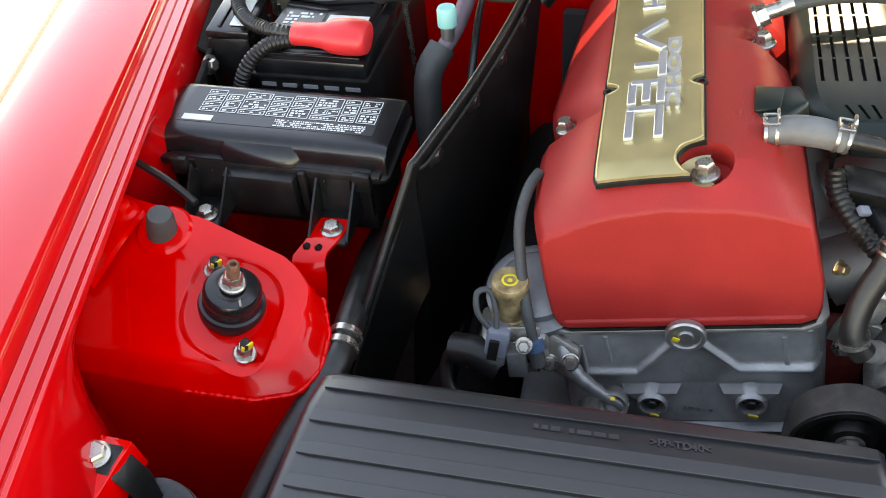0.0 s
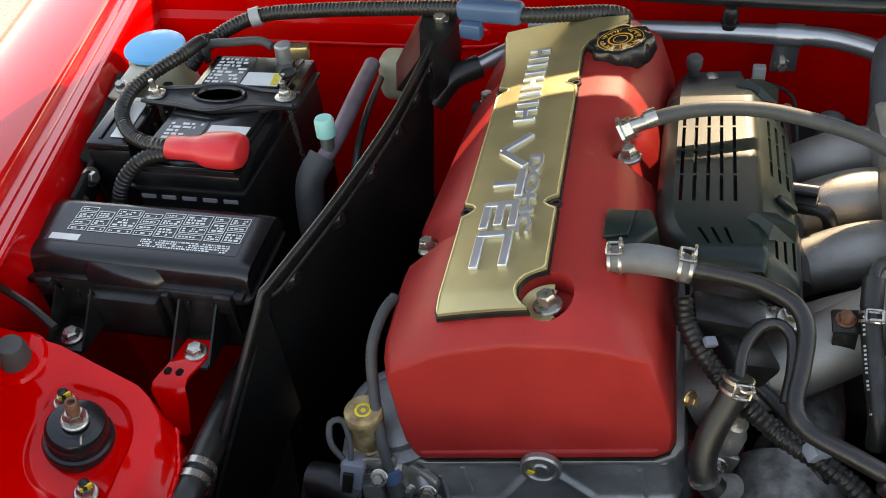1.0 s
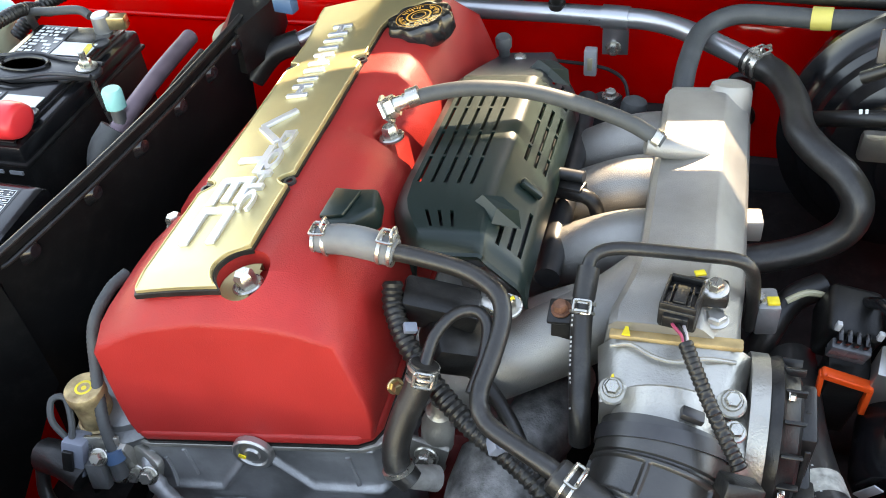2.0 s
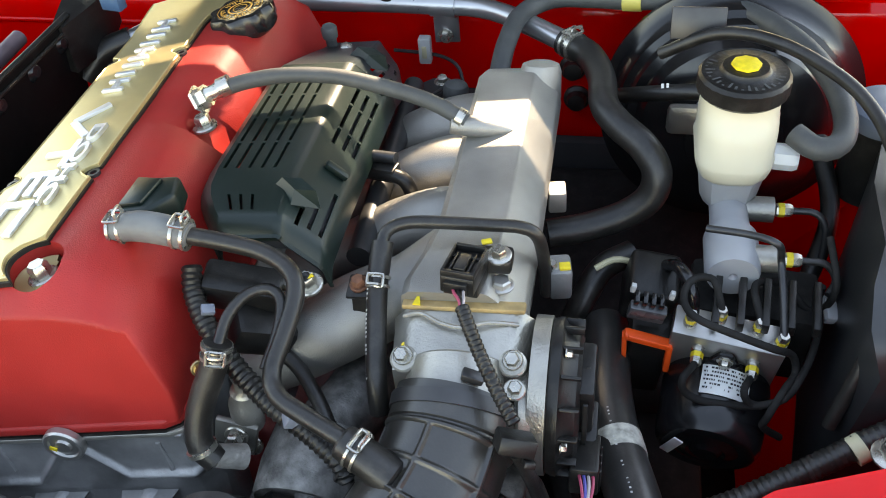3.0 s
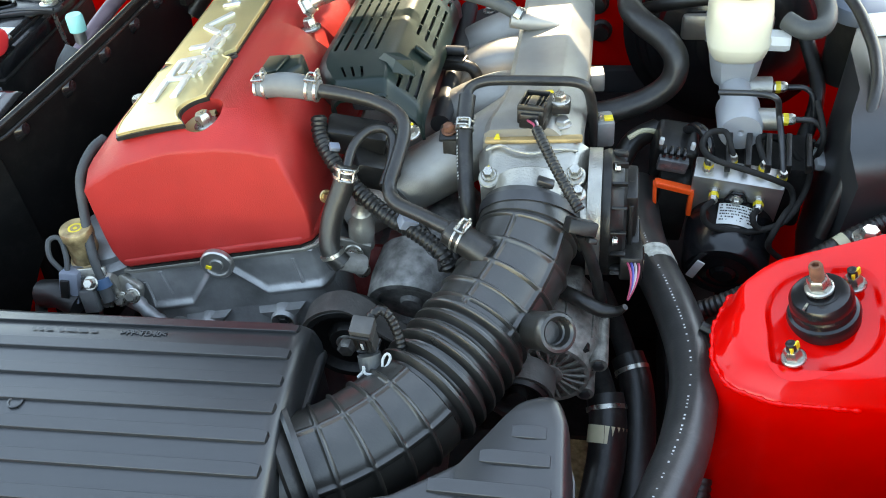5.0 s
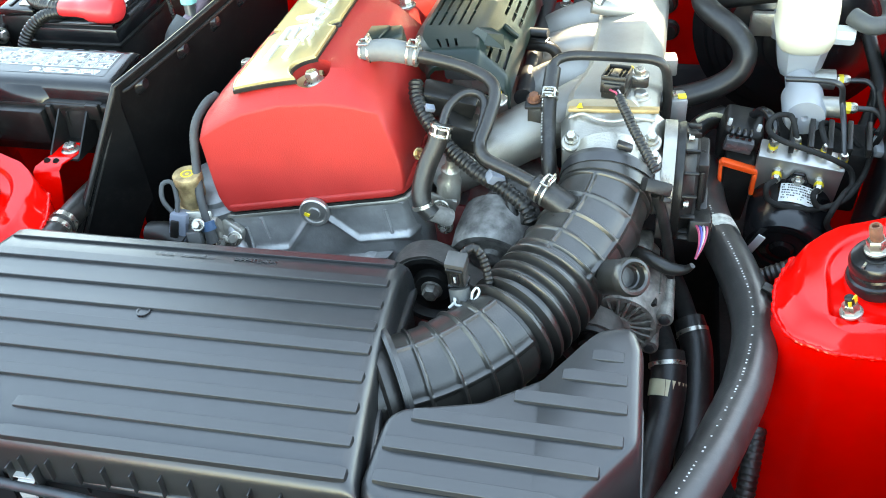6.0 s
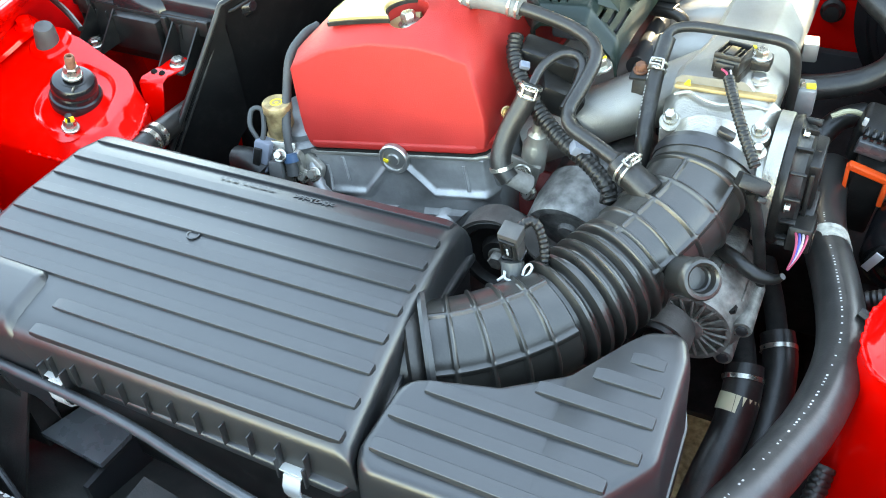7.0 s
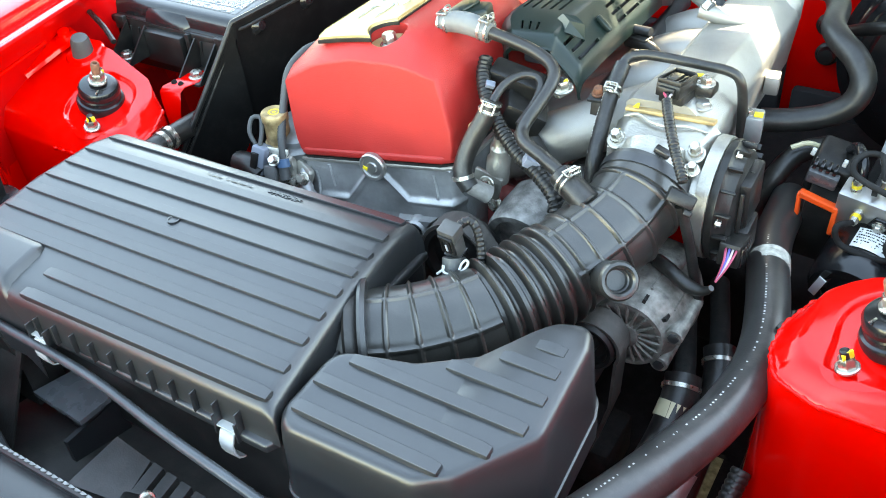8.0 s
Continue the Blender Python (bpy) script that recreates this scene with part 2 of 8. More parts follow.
def loft(rings, bm=None, caps=True, close=True):
    b = bmesh.new()
    vs = [[b.verts.new(p) for p in ring] for ring in rings]
    n = len(vs[0])
    for r0, r1 in zip(vs, vs[1:]):
        for k in range(n if close else n - 1):
            b.faces.new((r0[k], r0[(k + 1) % n], r1[(k + 1) % n], r1[k]))
    if caps:
        b.faces.new(vs[0][::-1])
        b.faces.new(vs[-1])
    return merge(bm, b)


def sheet(rows, thick, bm=None):
    """A curved sheet from rows of points, with thickness along its normals."""
    b = bmesh.new()
    vs = [[b.verts.new(p) for p in row] for row in rows]
    for r0, r1 in zip(vs, vs[1:]):
        for k in range(len(r0) - 1):
            b.faces.new((r0[k], r0[k + 1], r1[k + 1], r1[k]))
    bmesh.ops.recalc_face_normals(b, faces=b.faces)
    bmesh.ops.solidify(b, geom=b.faces[:], thickness=thick)
    return merge(bm, b)


def hexbolt(p, axis, r, h, name="bolt", parent=None, material=None, washer=1.5, stud=0.0, yellow=False):
    """A hexagon head or nut on a washer, with a stud through it if stud is given."""
    material = material or ZINC
    b = bmesh.new()
    x, y, z = frame_of(axis)
    if washer:
        lathe(p, axis, [(0, r * washer), (h * 0.16, r * washer), (h * 0.24, r * washer * 0.9)], 20, b)
    lathe(Vector(p) + z * h * 0.2, axis, [(0, r), (h * 0.62, r), (h * 0.8, r * 0.8)], 6, b)
    if stud:
        lathe(Vector(p) + z * h * 0.5, axis, [(0, r * 0.52), (stud, r * 0.52), (stud + r * 0.15, r * 0.36)], 12, b)
    ob = part(name, b, material, parent)
    if yellow:
        top = stud + h * 0.5 if stud else h * 0.85
        if not stud:
            part("paint_mark", lathe(Vector(p) + z * h * 0.3, axis, [(0, r * 1.07), (h * 0.3, r * 1.07)], 6), YELLOW, ob, "yellow paint mark")
        if stud:
            part("stud_end", lathe(Vector(p) + z * (top - stud * 0.75), axis, [(0, r * 0.60), (stud * 0.75 + 0.0008, r * 0.57), (stud * 0.75 + 0.0018, r * 0.38), (stud * 0.75 + 0.0012, r * 0.1)], 12), BLACK, ob, "dark threaded stud")
            for d, w, lift in ((0.40, 0.85, 0.001), (-0.45, 0.50, -0.001)):
                dab = box((0, 0, 0), (r * w, r * 0.30, stud * 0.62), bevel=0.0005)
                dab.transform(Matrix.Translation(Vector(p) + z * (top - stud * 0.28 + lift) + (x * d - y * 0.48).normalized() * r * 0.50) @ Matrix((x, y, z)).transposed().to_4x4())
                part("paint_mark", dab, YELLOW, ob, "yellow paint streak")
        else:
            part("paint_mark", lathe(Vector(p) + z * (top - 0.0005), axis, [(0, r * 0.58), (0.0012, r * 0.55), (0.002, r * 0.3)], 10), YELLOW, ob, "yellow paint mark")
    return ob


def ring_clamp(p, axis, r, name="hose_clamp", parent=None, ears=True, material=None, width=0.011, updir=(0, 0, 1)):
    """A band round a hose; a spring clamp (ears) is two thin hoops with a bent wire frame on top."""
    x, y, z = frame_of(axis)
    o = Vector(p) - z * width / 2
    if not ears:
        return part(name, lathe(o, axis, [(0, r), (0, r + 0.0014), (width, r + 0.0014), (width, r)], 26), material or ZINC, parent)
    thin = width * 0.24
    sunk = r - 0.0010
    hoop = [(0, sunk), (0, r + 0.0012), (thin, r + 0.0012), (thin, sunk), (width - thin, sunk), (width - thin, r + 0.0012), (width, r + 0.0012), (width, sunk)]
    clamp = part(name, lathe(o, axis, hoop, 26), material or ZINC, parent)
    u = (Vector(updir) - Vector(updir).dot(z) * z).normalized()
    s = z.cross(u)
    h, arm = width / 2, max(0.006, r * 0.62)
    base = Vector(p) + u * (r + 0.0016)

    def at(k, j, lift=0.0):
        return base + z * h * k + s * arm * j + u * lift

    loop = [at(1, 0), at(1, 0.8), at(0.7, 1), at(-0.7, 1), at(-1, 0.8), at(-1, -0.8), at(-0.7, -1), at(0.7, -1), at(1, -0.8), at(1, 0.02)]
    part("wire_frame", sweep(loop, 0.0012, 6, 0.002), material or ZINC, clamp)
    part("wire_ear", sweep([at(0.95, 0.75), at(0.9, 0.75, 0.005), at(0.85, 0.5, 0.0068), at(0.85, -0.5, 0.0068), at(0.9, -0.75, 0.005), at(0.95, -0.75)], 0.0013, 6, 0.002), material or ZINC, clamp)
    return clamp


def lettering(text, size, m, depth=0.0004):
    """Raised lettering in the built-in font as a bmesh; x along the line, y up the letters, moved by m."""
    c = bpy.data.curves.new("lettering", "FONT")
    c.body, c.size, c.extrude, c.align_x, c.align_y = text, size, depth, "CENTER", "CENTER"
    c.offset = size * 0.03
    ob = bpy.data.objects.new("lettering", c)
    me = bpy.data.meshes.new_from_object(ob)
    b = bmesh.new()
    b.from_mesh(me)
    b.transform(m)
    bpy.data.objects.remove(ob)
    bpy.data.curves.remove(c)
    bpy.data.meshes.remove(me)
    return b


def cut(bm, cutter):
    """The body bm less the body cutter, worked out once while building."""
    obs = []
    for n_, b_ in (("body", bm), ("cutter", cutter)):
        bmesh.ops.recalc_face_normals(b_, faces=b_.faces)
        me = bpy.data.meshes.new(n_)
        b_.to_mesh(me)
        b_.free()
        obs.append(new(n_, me))
    mod = obs[0].modifiers.new("cut", "BOOLEAN")
    mod.operation, mod.object, mod.solver = "DIFFERENCE", obs[1], "EXACT"
    out = bmesh.new()
    me = bpy.data.meshes.new_from_object(obs[0].evaluated_get(bpy.context.evaluated_depsgraph_get()))
    out.from_mesh(me)
    bpy.data.meshes.remove(me)
    for o in obs:
        d_ = o.data
        bpy.data.objects.remove(o)
        bpy.data.meshes.remove(d_)
    return out


def axes(o, x, y):
    """A matrix with origin o, x axis x and y axis nearest to y."""
    x = Vector(x).normalized()
    z = x.cross(Vector(y)).normalized()
    y = z.cross(x)
    return Matrix(((x.x, y.x, z.x, o[0]), (x.y, y.y, z.y, o[1]), (x.z, y.z, z.z, o[2]), (0, 0, 0, 1)))


def bars(m, w, h, rows, seed, bm=None, fill=0.75, gap=0.35, lift=0.0002):
    """Rows of short flat bars that stand for small print, in the x, y plane of m."""
    rnd = random.Random(seed)
    bm = bm or bmesh.new()
    ph = h / rows
    for i in range(rows):
        x = 0.0
        while x < w:
            bw = rnd.uniform(0.3, 1.6) * ph
            if x + bw > w:
                break
            if rnd.random() < fill:
                q = [(x, i * ph), (x + bw, i * ph), (x + bw, (i + 1 - gap) * ph), (x, (i + 1 - gap) * ph)]
                bm.faces.new([bm.verts.new(m @ Vector((a, c, lift))) for a, c in q])
            x += bw + 0.35 * ph
    return bm


def outline(m, x0, y0, x1, y1, t, bm, lift=0.0003):
    """A thin printed frame."""
    for a, b_, c, d in ((x0, y0, x1, y0 + t), (x0, y1 - t, x1, y1), (x0, y0 + t, x0 + t, y1 - t), (x1 - t, y0 + t, x1, y1 - t)):
        bm.faces.new([bm.verts.new(m @ Vector((p, q, lift))) for p, q in ((a, b_), (c, b_), (c, d), (a, d))])
    return bm


# ---------- ground ----------
GRAVEL = mk("gravel_ground", (0.33, 0.30, 0.255), 0.9, var=0.45, scale=90, bump=1.0, bscale=120)
b = bmesh.new()
bmesh.ops.create_grid(b, x_segments=2, y_segments=2, size=400)
thing("ground", b, GRAVEL, "pale sunlit gravel ground under the car", "ground", kind="structure")

# ---------- car body: fenders, aprons, towers, firewall, cowl ----------
car = empty("car_body", "glossy red car body with the engine bay open", "car body")


def crease(y):
    """Inner edge of the fender over the apron: distance from the middle and height."""
    return 0.578 + 0.27 * y, 0.834 - 0.03 * y


def tuck(y):
    """How far the inner wall draws back beside the strut tower, 0 to 1."""
    a, b_ = min(1, max(0, (y + 0.14) / 0.07)), min(1, max(0, (0.20 - y) / 0.09))
    return (a * a * (3 - 2 * a)) * (b_ * b_ * (3 - 2 * b_))


FENDER = [(0.0225, -0.002), (0.0212, 0.0012), (0.0195, 0.0020), (0.0172, 0.0018), (0.0155, 0.0002), (0.0135, -0.0012), (0.0120, 0.0), (0.0040, 0.0), (0.0024, -0.0022), (-0.0006, -0.0022), (-0.0020, 0.0), (-0.0105, 0.0004), (-0.0122, -0.0010), (-0.0135, 0.0020)]
FENDER += [(p.x, p.z) for p in spline([(-0.0142, 0, 0.005), (-0.0165, 0, 0.0105), (-0.024, 0, 0.0150), (-0.055, 0, 0.0195), (-0.10, 0, 0.0185), (-0.145, 0, 0.006), (-0.18, 0, -0.03), (-0.20, 0, -0.10), (-0.21, 0, -0.25), (-0.20, 0, -0.5)], 0.012)]
for side, nm in ((-1, "a"), (1, "b")):
    rows = []
    for k in range(73):
        y = -0.75 + 0.025 * k
        cx, cz = crease(y)
        k_ = tuck(y)
        inner = [(0.040 - 0.076 * k_, -0.30), (0.034 - 0.068 * k_, -0.095), (0.031 - 0.050 * k_, -0.05), (0.027 - 0.022 * k_, -0.02), (0.0240 - 0.004 * k_, -0.006)]
        rows.append([(side * (cx - dx), y, cz + dz) for dx, dz in inner + FENDER])
    part("fender", sheet(rows, 0.0015), PAINT, car, "glossy red front fender")
    # inner apron below the fender
    rows = [[(side * (crease(y)[0] - 0.019 + 0.060 * tuck(y)), y, 0.762), (side * (crease(y)[0] - 0.034 + 0.074 * tuck(y)), y, 0.70), (side * (0.59 + 0.08 * y), y, 0.5), (side * 0.5, y, 0.30)] for y in [-0.75 + 0.025 * k for k in range(70)]]
    part("apron", sheet(rows, 0.002), PAINT_IN, car)
    # strut tower
    outline_ = fillet([(0.665, 0.122), (0.60, 0.103), (0.53, 0.096), (0.440, 0.072), (0.402, 0.048), (0.386, 0.014), (0.3835, -0.018), (0.394, -0.043), (0.430, -0.055), (0.52, -0.056), (0.66, -0.050)], 0.022, 4)
    path_ = [Vector((x, y, 0)) for x, y in outline_] + [Vector((*outline_[0], 0))]
    run_ = [0.0]
    for p, q in zip(path_, path_[1:]):
        run_.append(run_[-1] + (q - p).length)
    poly_, i_ = [], 0
    for k in range(150):
        d = run_[-1] * k / 150
        while run_[i_ + 1] < d:
            i_ += 1
        poly_.append(path_[i_].lerp(path_[i_ + 1], (d - run_[i_]) / (run_[i_ + 1] - run_[i_])))
    mid_ = Vector((0.472, 0.012, 0))

    def deck(x, y):
        return 0.736 + 0.33 * (y + 0.04) * (0.55 + 0.45 * min(1, max(0, (x - 0.40) / 0.2)))

    def dish(p, k):
        """A point on the pressed dish round the damper, drawn out towards its two studs."""
        a = math.atan2(p.y - mid_.y, p.x - mid_.x)
        r = 0.0455
        for a0, e in ((0.85, 0.012), (-2.17, 0.020)):
            w = (a - a0 + math.pi) % (2 * math.pi) - math.pi
            r += e * math.exp(-(w / 0.42) ** 2)
        return mid_ + Vector((math.cos(a), math.sin(a), 0)) * r * k

    def ring_of(kind, k, dz, mix=0.0):
        out = []
        for p in poly_:
            back_ = min(1, max(0, (p.y - 0.022) / 0.04))
            kk = 1 - (1 - k) * (1 - 0.82 * back_) if k < 1 else k
            e = mid_ + Vector(((p.x - mid_.x) * (kk if p.x < 0.58 else 1), (p.y - mid_.y) * kk, 0)) if kind else dish(p, k).lerp(p, mix)
            out.append((side * e.x, e.y, deck(e.x, e.y) + dz))
        return out

    rings = [ring_of(0, 0.3, -0.0032), ring_of(0, 0.70, -0.0032), ring_of(0, 0.90, -0.0030), ring_of(0, 0.96, -0.0016), ring_of(0, 1.0, 0.0006), ring_of(0, 1.03, 0.0016), ring_of(0, 1.05, 0.0018), ring_of(0, 1.05, 0.0018, 0.10),
             ring_of(1, 0.74, 0.0020), ring_of(1, 0.785, 0.0014), ring_of(1, 0.825, -0.0004), ring_of(1, 0.865, -0.0034), ring_of(1, 0.905, -0.0072), ring_of(1, 0.945, -0.0112), ring_of(1, 0.975, -0.0142), ring_of(1, 1.0, -0.0155), ring_of(1, 1.008, -0.0185), ring_of(1, 1.014, -0.03), ring_of(1, 1.022, -0.10), ring_of(1, 1.05, -0.20), ring_of(1, 1.10, -0.37)]
    tower = part("strut_tower", loft(rings), PAINT_IN, car, "", 60, True)
    grow = lambda k, dz: [q for q in ring_of(1, k, dz)]
    gus = [[(side * (x + d), y, z + e) for d, e in ((-0.0015, -0.004), (0, 0.001), (0.006, 0.002), (0.045, 0.004))] for x, y, z in ((0.602, 0.005, 0.762), (0.596, 0.030, 0.770), (0.590, 0.055, 0.778), (0.586, 0.072, 0.782), (0.584, 0.086, 0.782))]
    part("corner_gusset", sheet(gus, 0.002), PAINT_IN, tower)
    part("grommet", lathe((side * 0.600, 0.080, 0.783), (side * -0.15, -0.2, 1), [(0, 0.014), (0.004, 0.013), (0.006, 0.009), (0.013, 0.008), (0.015, 0.004)], 20), PAINT_IN, tower)
    part("flange_bead", sweep([(side * (crease(y)[0] + 0.012), y, 0.790) for y in [-0.07 + 0.02 * q for q in range(7)]], 0.0022, 8, 0.01), PAINT_IN, tower)
    seam = [p for p in grow(1.012, -0.0175) if p[1] < 0.05 and abs(p[0]) < 0.50][::-1]
    part("seam_bead", sweep(seam, lambda s, n, a: 0.0021 * (1 + 0.5 * math.sin(s * 640) * math.sin(s * 230)), 8, 0.003), PAINT_IN, tower)

# damper mounts, one on each tower
damper_group = "damper mounts on the strut towers"
for side in (-1, 1):
    dm = empty("damper_mount", "black rubber damper mount with rusty rod end on red tower", "damper mount", damper_group)
    c = Vector((side * 0.472, 0.014, 0.7490))
    ax = Vector((side * -0.30, -0.06, 1)).normalized()
    part("rubber_base", lathe(c, ax, [(-0.004, 0.0285), (0.005, 0.0295), (0.0085, 0.028), (0.0095, 0.0255), (0.013, 0.0245), (0.0145, 0.0255), (0.0165, 0.0245), (0.018, 0.0255), (0.025, 0.025), (0.0285, 0.0225), (0.030, 0.017), (0.030, 0.009)], 36), BLACK_GL, dm)
    part("cup_washer", lathe(c + ax * 0.0292, ax, [(0, 0.0155), (0.0015, 0.0155), (0.002, 0.011)], 28), BLACK_GL, dm)
    part("notch_mark", box(c + ax * 0.0297 + Vector((-side * 0.011, -0.012, -0.003 if side < 0 else -0.0035)), (0.0018, 0.014, 0.0014), (0, 0, -side * 30)), ZINC, dm)
    hexbolt(c + ax * 0.034, ax, 0.0092, 0.013, "nut", dm, ZINC, 1.25)
    part("rod_end", lathe(c + ax * 0.045, ax, [(0, 0.0056), (0.015, 0.0056), (0.017, 0.0047), (0.017, 0.003), (0.013, 0.003)], 16), RUST, dm, "rusty rod end")
    for px, py, pz in ((0.498, 0.0415, 0.7600), (0.4440, -0.0290, 0.7415)):
        hexbolt((side * px, py, pz), ax, 0.0074, 0.012, "stud_nut", dm, ZINC, 1.35, 0.012, True)

# firewall with shelf and cowl
fw = [[(x, 0.80, 0.83), (x, 0.755, 0.826), (x, 0.735, 0.815), (x, 0.73, 0.79), (x, 0.728, 0.775), (x, 0.715, 0.768), (x, 0.71, 0.755), (x, 0.712, 0.62), (x, 0.72, 0.40), (x, 0.70, 0.2)] for x in [-0.8 + 0.08 * k for k in range(21)]]
part("firewall", sheet(fw, 0.002), PAINT_IN, car, "red painted firewall")
part("firewall_dark_panel", box((-0.03, 0.695, 0.52), (0.50, 0.02, 0.28), bevel=0.006), MATTE_BLACK, car, "dark panel low on the firewall")
# added panel darkens the lower right firewall in place of shade
part("firewall_dark_panel", box((0.37, 0.697, 0.44), (0.27, 0.02, 0.30), bevel=0.006), MATTE_BLACK, car, "dark panel low on the firewall")
# dark filler boxes give the depth of the bay its shade
part("low_dark_box", box((0.34, 0.53, 0.44), (0.28, 0.34, 0.20), (12, 0, 0), 0.03, 4), DUSTY, car, "dark box standing in for shade low in the bay")
part("low_dark_box", box((-0.36, 0.34, 0.40), (0.20, 0.5, 0.10), (4, 0, 0), 0.02, 4), DUSTY, car)
part("firewall_rib", sweep([(-0.66, 0.712, 0.738), (-0.3, 0.712, 0.738), (-0.24, 0.712, 0.745)], 0.004, 10, 0.03), PAINT_IN, car)
for gx, gz in ((0.266, 0.69), (0.272, 0.645)):
    part("grommet", lathe((gx, 0.712, gz), (0, -1, 0.1), [(0, 0.017), (0.006, 0.017), (0.009, 0.013), (0.02, 0.011), (0.021, 0.004)], 24), RUBBER, car, "black rubber grommet")
part("apron_flange", bev(sheet([[(-0.535, -0.140, 0.764), (-0.535, -0.165, 0.762), (-0.528, -0.190, 0.756)], [(-0.515, -0.138, 0.7645), (-0.514, -0.160, 0.763), (-0.510, -0.188, 0.758)], [(-0.486, -0.138, 0.7615), (-0.489, -0.160, 0.760), (-0.494, -0.188, 0.754)], [(-0.480, -0.138, 0.735), (-0.483, -0.160, 0.732), (-0.488, -0.188, 0.725)]], 0.003), 0.001, 1), PAINT_IN, car)
part("cowl_panel", box((0.1, 0.84, 0.835), (1.3, 0.11, 0.03), bevel=0.006), BLACK, car, "black cowl panel under the windscreen")
part("cowl_seal", sweep([(-0.62, 0.765, 0.836), (-0.3, 0.735, 0.838), (-0.10, 0.684, 0.838), (0.1, 0.664, 0.838), (0.3, 0.652, 0.838), (0.62, 0.642, 0.836)], 0.009, 10, 0.03), RUBBER, car, "black rubber cowl seal")
part("cowl_trim", sweep([(-0.2, 0.80, 0.852), (0.1, 0.802, 0.853), (0.6, 0.78, 0.85)], 0.003, 8, 0.03), SILVER_PIPE, car)
rows = [[(x, 0.668 - 0.085 * x + 0.06 * x * x + dy, z) for dy, z in ((0.0, 0.836), (0.004, 0.846), (0.012, 0.850), (0.05, 0.852), (0.17, 0.853))] for x in (-0.10, 0.0, 0.1, 0.2, 0.3, 0.45, 0.62)]
part("cowl_lip", sheet(rows, 0.003), BLACK, car, "black cowl lip")
part("cowl_trim", sweep([(x, 0.668 - 0.085 * x + 0.06 * x * x + 0.030, 0.853) for x in (-0.08, 0.1, 0.3, 0.45, 0.6)], 0.004, 8, 0.03), SILVER_PIPE, car, "bright cowl trim strip")
# engine bay floor, radiator support and cross members close the bay below
part("undertray", box((-0.175, 0.2, 0.20), (0.75, 1.5, 0.01)), DUSTY, car)
part("undertray", box((0.475, 0.2, 0.20), (0.33, 1.5, 0.01)), DUSTY, car)
part("undertray", box((0.255, 0.62, 0.20), (0.11, 0.66, 0.01)), DUSTY, car)
part("undertray", box((0.255, -0.27, 0.20), (0.11, 0.66, 0.01)), DUSTY, car)
# unseen walls on all four sides block outside light from under the car
for sx in (-0.79, 0.79):
    part("sill", box((sx, 0.2, 0.30), (0.03, 1.9, 0.50), bevel=0.01), PAINT, car)
part("front_bumper", box((0, -0.74, 0.34), (1.55, 0.05, 0.50), bevel=0.015), PAINT, car)
part("rear_blocker", box((0, 1.12, 0.44), (1.55, 0.04, 0.78)), DUSTY, car)
part("cross_member", box((-0.1, 0.15, 0.30), (0.6, 0.09, 0.07), bevel=0.01), DUSTY, car)
part("side_rail", box((-0.37, 0.2, 0.42), (0.07, 1.3, 0.10), bevel=0.01), DUSTY, car)
part("side_rail", box((0.40, 0.2, 0.42), (0.07, 1.3, 0.10), bevel=0.01), DUSTY, car)
part("front_panel", box((0, -0.64, 0.55), (1.2, 0.02, 0.4), (-20, 0, 0), 0.006), BLACK, car)
part("front_tray", box((0, -0.47, 0.40), (1.0, 0.34, 0.02)), DUSTY, car)
# unseen raised hood; added slit between panel and lower strip shapes the sun patches
hood = empty("hood", "unseen raised red car hood, slit to shape the sun patch", "hood")
HOOD_UP = math.tan(radians(75))
hz = lambda y: 0.90 + (0.84 - y) * HOOD_UP


def hood_piece(y0, y1, x0, x1):
    return loft([[(x0, y, hz(y)), (x1, y, hz(y)), (x1, y + 0.025, hz(y) + 0.007), (x0, y + 0.025, hz(y) + 0.007)] for y in (y0, y1)])


part("hood_panel", hood_piece(0.749, 0.590, -0.66, 0.66), MATTE_BLACK, hood)
part("slit_top", hood_piece(0.7675, 0.749, -0.66, 0.02), MATTE_BLACK, hood)
part("slit_top", hood_piece(0.761, 0.749, 0.17, 0.66), MATTE_BLACK, hood)
skin = hood_piece(0.749, 0.588, -0.68, 0.68)
skin.transform(pose(0, 0.030, 0.008))
part("outer_skin", skin, PAINT, hood, "glossy red outer skin")
part("lower_strip", hood_piece(0.84, 0.7775, -0.66, 0.66), MATTE_BLACK, hood)
part("slit_end", hood_piece(0.7775, 0.761, -0.66, -0.22), MATTE_BLACK, hood)
part("slit_end", hood_piece(0.7775, 0.761, 0.345, 0.66), MATTE_BLACK, hood)

# ---------- engine ----------
ENG = pose(-0.0968, 0.0712, 0.7394, -2.2, -10, 2.5)
engine = empty("engine", "four-cylinder engine with wrinkle-red valve cover and bare aluminium head", "engine")


def ep(u, v, w):
    return ENG @ Vector((u, v, w))


EUP, EFW = ENG.to_3x3() @ Vector((0, 0, 1)), ENG.to_3x3() @ Vector((0, -1, 0))
RING = [(-0.113, 0.0), (-0.1165, 0.012), (-0.117, 0.03), (-0.115, 0.082), (-0.106, 0.095), (-0.068, 0.120), (-0.05, 0.125), (0.0, 0.128), (0.05, 0.126), (0.072, 0.122), (0.084, 0.114), (0.106, 0.086), (0.1155, 0.03), (0.115, 0.012), (0.112, 0.0)]


